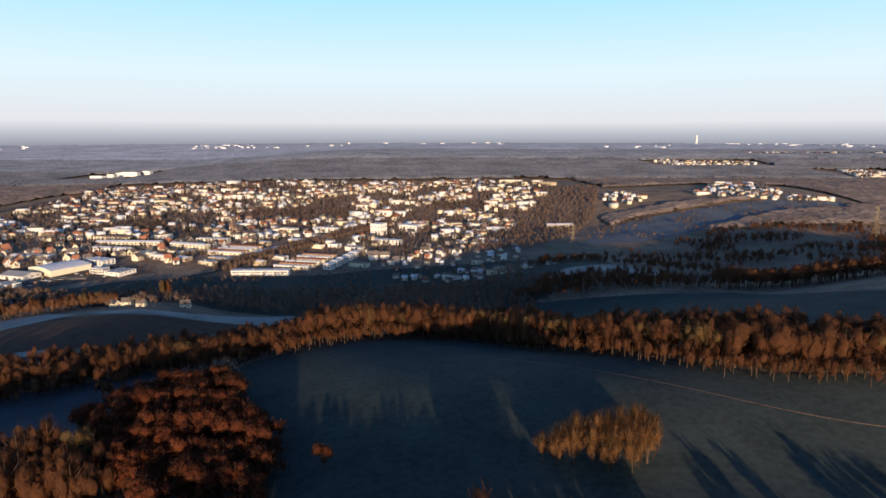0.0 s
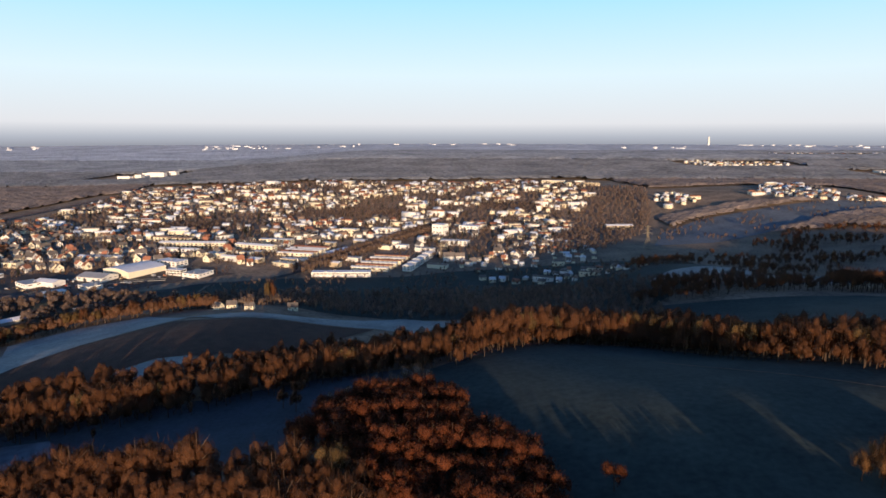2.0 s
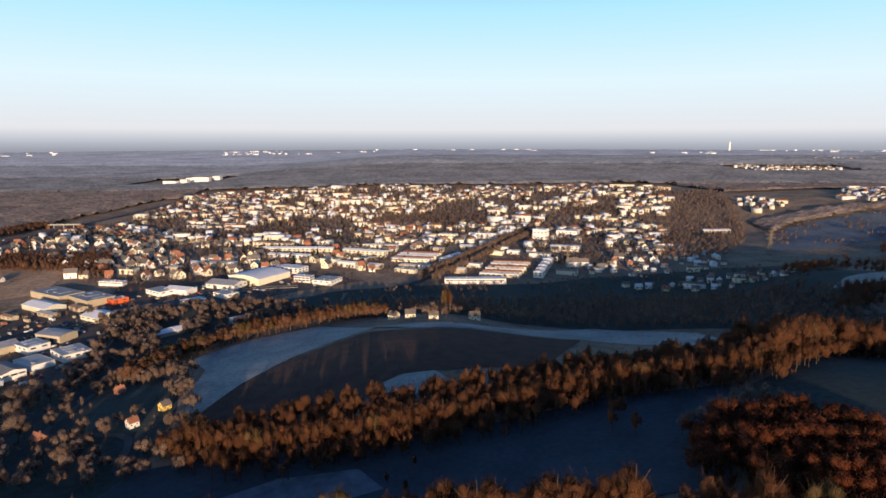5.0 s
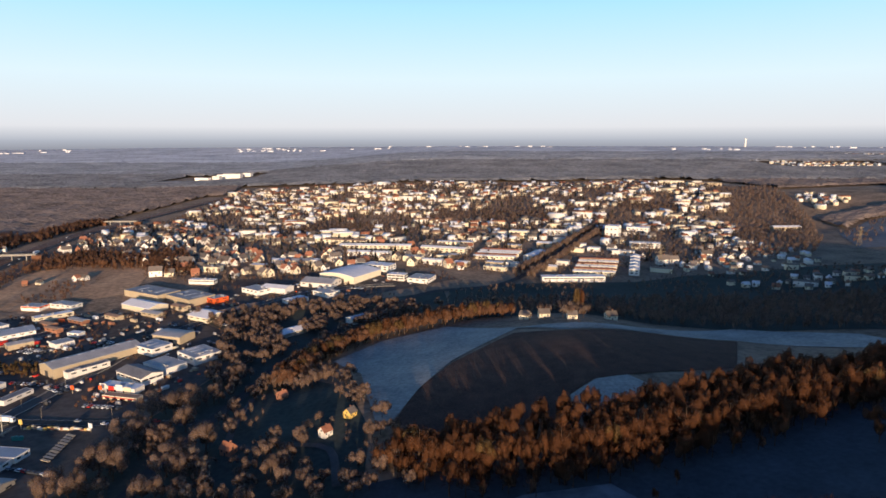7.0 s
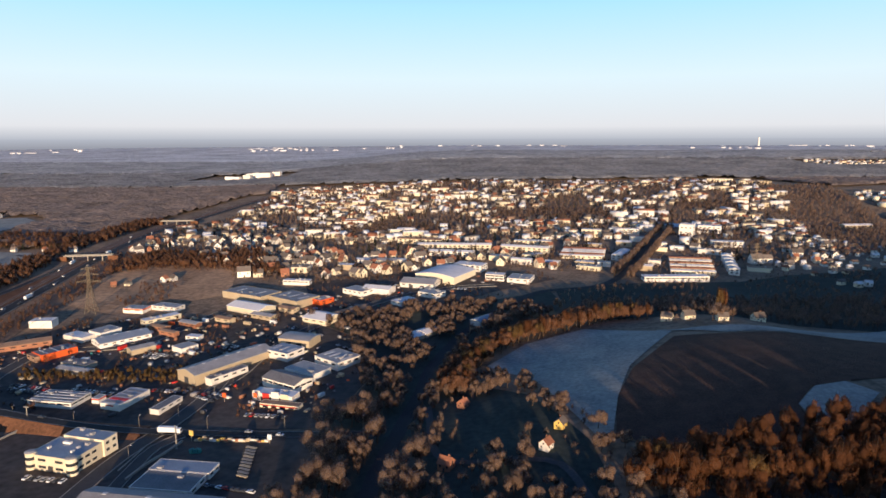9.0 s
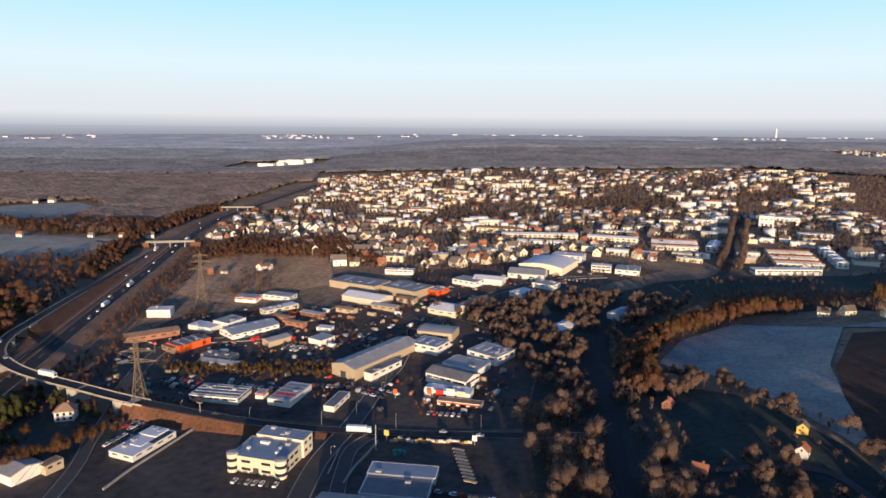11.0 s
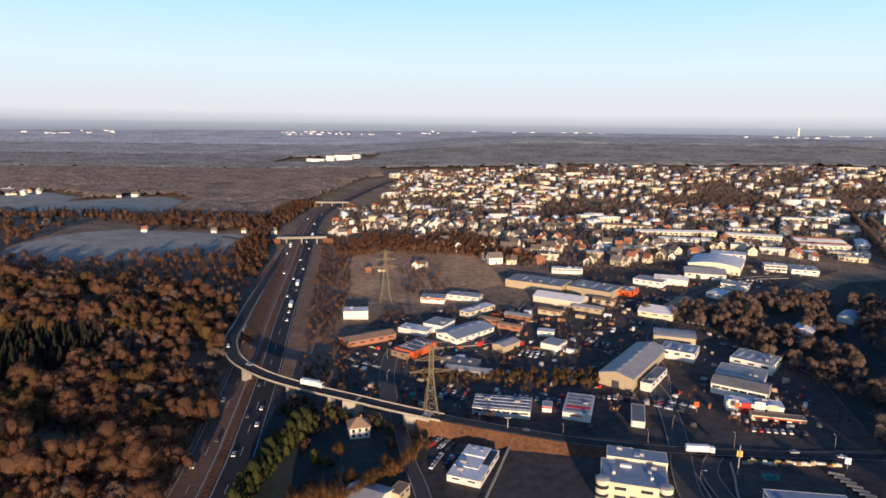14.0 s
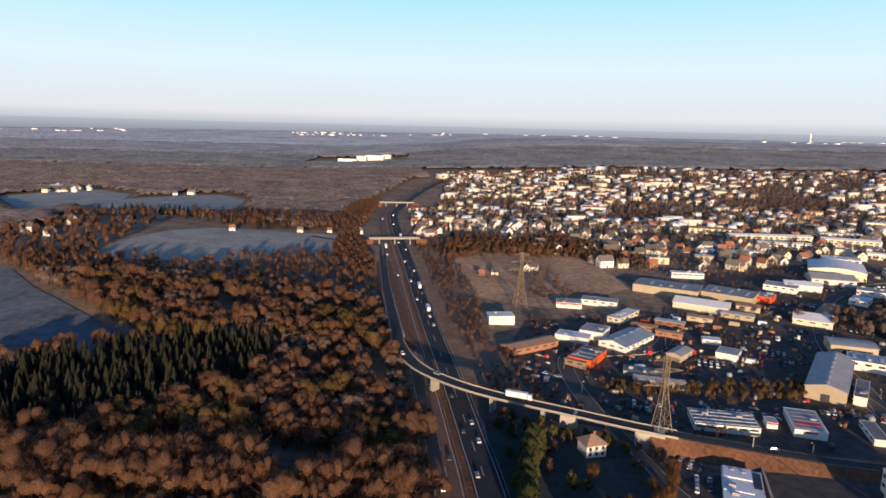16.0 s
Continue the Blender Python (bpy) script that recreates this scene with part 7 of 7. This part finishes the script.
# ---- small things ----
def box_thing(name, x, y, w, d, h, rot, mat, label, category, base=0.25):
    """A container or crate with ribs and door bars."""
    ob = thing(name, x, y, gz(x, y) + base, rot, label, category)
    part("body", Shape().box(0, 0, 0, w, d, h), mat, ob)
    k = max(2, int(w / 0.8))
    for i in range(k):
        for v in (-d / 2 - 0.02, d / 2 + 0.02):
            part("rib", Shape().box((i + 0.5) * w / k - w / 2, v, 0.1, 0.12, 0.06, h - 0.2), mat, ob)
    part("door_bar", Shape().box(w / 2 + 0.03, 0, 0.1, 0.05, 0.1, h - 0.2), M["dark"], ob)
    return ob


for x, y, w, r, m, lab in ((-494, 407, 9, -10, "red", "red"), (-510, 406, 5, 70, "red", "red"), (-446, 385, 4, -10, "carwhite", "white"), (-520, 388, 4, 0, "carwhite", "white"), (-470, 398, 5, -30, "carwhite", "white"), 
                           (-500, 446, 4, -28, "orange", "orange"), (-482, 452, 4, -28, "carwhite", "white"), (-466, 440, 4, -28, "brickwall", "brown"), (-455, 446, 5, -28, "tan", "tan"), (-440, 448, 4, -20, "carwhite", "white")):
    box_thing("container", x, y, w, 1.7, 1.8, r, M[m], lab + " steel container in a yard", "container")
for i in range(10):
    x, y = -409.2 + i * 0.35, 294.5 - i * 2.4
    ob = thing("slab_stack", x, y, gz(x, y) + 0.2, -24, "flat stack of pale boards stored in a row", "stack", "stacks beside the hall")
    part("board", Shape().box(0, 0, 0.55, 4.2, 1.1, 0.3), M["concrete" if i % 3 else "tan"], ob)
    for u in (-1.5, 1.5):
        part("bearer", Shape().box(u, 0, 0, 0.25, 1.0, 0.545), M["dark"], ob)
STOCK = ("white", "tan", "cream", "concrete", "yellow", "tan", "white", "brickwall")
for i in range(20):
    x, y = -432.6 + i * 1.45, 303.6 - i * 0.2 + CL.uniform(-0.8, 0.8)
    w, h, m = CL.uniform(1.0, 1.9), CL.uniform(0.6, 1.5), STOCK[int(CL.integers(0, 8))]
    ob = thing("goods_pallet", x, y, gz(x, y) + 0.2, -8 + CL.uniform(-8, 8), {"brickwall": "red-brown", "concrete": "grey"}.get(m, m) + " building goods stacked on a pallet", "pallet", "pallets along the road bank")
    part("pallet", Shape().box(0, 0, 0, w, 1.0, 0.16), M["tan"], ob)
    for k in range(2):
        part("bundle", Shape().box((k - 0.5) * w * 0.48, 0, 0.163, w * 0.44, CL.uniform(0.7, 0.95), h * CL.uniform(0.75, 1.0)), M[m], ob)
for i in range(5):
    x, y = -430.8 + (i % 3) * 1.5, 293.2 + (i // 3) * 1.6
    ob = thing("crate_stack", x, y, gz(x, y) + 0.2, 12 * i, "heap of teal plastic crates beside the hall", "crates", "teal crates")
    for k in range(3 - i // 3):
        part("crate", Shape().box(CL.uniform(-0.2, 0.2), CL.uniform(-0.2, 0.2), k * 0.52, 1.3, 1.0, 0.5, 0, 0.94), M["teal"], ob)
for x, y, h in ((-434.5, 303.4, 4.2), (-403.5, 298.5, 3.6), (-434, 340, 4), (-420, 338, 4.5)):
    ob = thing("sign_pylon", x, y, gz(x, y) + 0.2, -15, "advertising mast with a coloured panel", "sign")
    part("mast", Shape().beam((0, 0, 0), (0, 0, h), 0.13, 0.1, 6), M["steel"], ob)
    part("panel", Shape().box(0, 0, h - 2.0, 1.7, 0.3, 2.0), M["orange" if x > -440 and y > 330 else "yellow" if x == -434.5 else "carwhite"], ob, "plain coloured sign panel")
ob = thing("billboard", -506, 318.5, gz(-506, 318.5), -8, "slim roadside light mast on a concrete foot by the bank", "mast")
part("post", Shape().beam((0, 0, 0), (0, 0, 7.5), 0.22, 0.16, 6), M["concrete"], ob)
part("foot", Shape().box(0, -0.3, 0.6, 3.0, 1.2, 0.7), M["concrete"], ob)
part("head", Shape().box(0, 0, 7.4, 2.2, 0.4, 0.3), M["concrete"], ob)


def street_lamp(x, y, rot):
    ob = thing("street_lamp", x, y, gz(x, y) + 0.2, rot, "slim grey street lamp with a curved arm", "street lamp", "street lamps")
    part("pole", Shape().beam((0, 0, 0), (0, 0, 5), 0.07, 0.05, 5), M["steel"], ob)
    part("arm", Shape().beam((0, 0, 5), (1.0, 0, 5.2), 0.04, 0.03, 4), M["steel"], ob)
    part("lamp_head", Shape().box(1.2, 0, 5.12, 0.6, 0.2, 0.12), M["paleroof"], ob)


for i in range(0, len(RP), 7):
    if RP[i, 0] > -440 or (-530 < RP[i, 0] < -450):
        street_lamp(RP[i, 0] + RN[i, 0] * -4.0, RP[i, 1] + RN[i, 1] * -4.0, 90)
for x, y in ((-440, 345), (-437, 362), (-448, 325), (-452, 290), (-550, 360), (-552, 385), (-545, 400), (-500, 416), (-488, 445), (-428, 402), (-416, 434), (-396, 468)):
    street_lamp(x, y, CR.uniform(0, 360))


def fence(name, pts, h, label):
    """Posts with rails between."""
    root = tagged(new(name), label, "fence")
    L = smooth_line([(*p,) for p in pts], 3.0)
    post = Shape().box(0, 0, 0, 0.12, 0.12, h).mesh("post", M["concrete"])
    for p in L:
        part("post", post, None, root).location = (p[0], p[1], gz(p[0], p[1]) + 0.1)
    for f in (0.45, 0.9):
        s = Shape()
        for p, q2 in zip(L, L[1:]):
            s.beam((p[0], p[1], gz(p[0], p[1]) + 0.1 + f * h), (q2[0], q2[1], gz(q2[0], q2[1]) + 0.1 + f * h), 0.06)
        part("rail", s, M["concrete"], root)


fence("fence", [(-291, 300), (-288, 292), (-287, 284), (-296, 305)], 1.2, "pale garden fence by the meadow")


def low_wall(pts, h, w, label):
    """A low wall that follows the ground, with a coping."""
    root = tagged(new("garden_wall"), label, "wall")
    L = smooth_line(pts, 2.5)
    body, cap = Shape(), Shape()
    for p, q2 in zip(L, L[1:]):
        dx, dy = q2[0] - p[0], q2[1] - p[1]
        x, y, rot = (p[0] + q2[0]) / 2, (p[1] + q2[1]) / 2, math.degrees(math.atan2(dy, dx))
        body.box(x, y, gz(x, y) - 0.2, math.hypot(dx, dy) + 0.01, w, h + 0.2, rot)
        cap.box(x, y, gz(x, y) + h + 0.003, math.hypot(dx, dy) + 0.02, w + 0.12, 0.1, rot)
    part("wall_body", body, M["concrete"], root)
    part("coping", cap, M["parapet"], root)


low_wall([(-437.6, 302.5), (-440, 294), (-443.4, 284.3), (-445.5, 274)], 1.0, 0.4, "low pale wall along the junction road")
low_wall([(-505.4, 314), (-508.5, 304), (-512, 293), (-515.5, 282), (-518, 270)], 0.8, 0.5, "low pale wall between two yards")
low_wall([(-504.6, 313.6), (-496, 311.6), (-488, 309.9)], 0.6, 0.4, "low pale wall at the foot of the road bank")
low_wall([(-438.8, 311), (-442, 308.6), (-444.4, 304.5), (-446, 297), (-447, 290), (-448, 280)], 0.28, 0.35, "pale raised kerb round the junction corner")
low_wall([(-459, 314.3), (-455, 313.6), (-452.2, 311), (-450.8, 306), (-450.4, 299), (-451.5, 281)], 0.28, 0.35, "pale raised kerb round the junction corner")
ob = thing("tall_mast", -437.7, 297.1, gz(-437.7, 297.1), 0, "tall slim pale mast beside the yard wall", "mast")
part("mast", Shape().beam((0, 0, 0), (0, 0, 9.5), 0.24, 0.18, 8), M["concrete"], ob)
part("foot", Shape().box(0, 0, 0, 0.9, 0.9, 0.4), M["concrete"], ob)
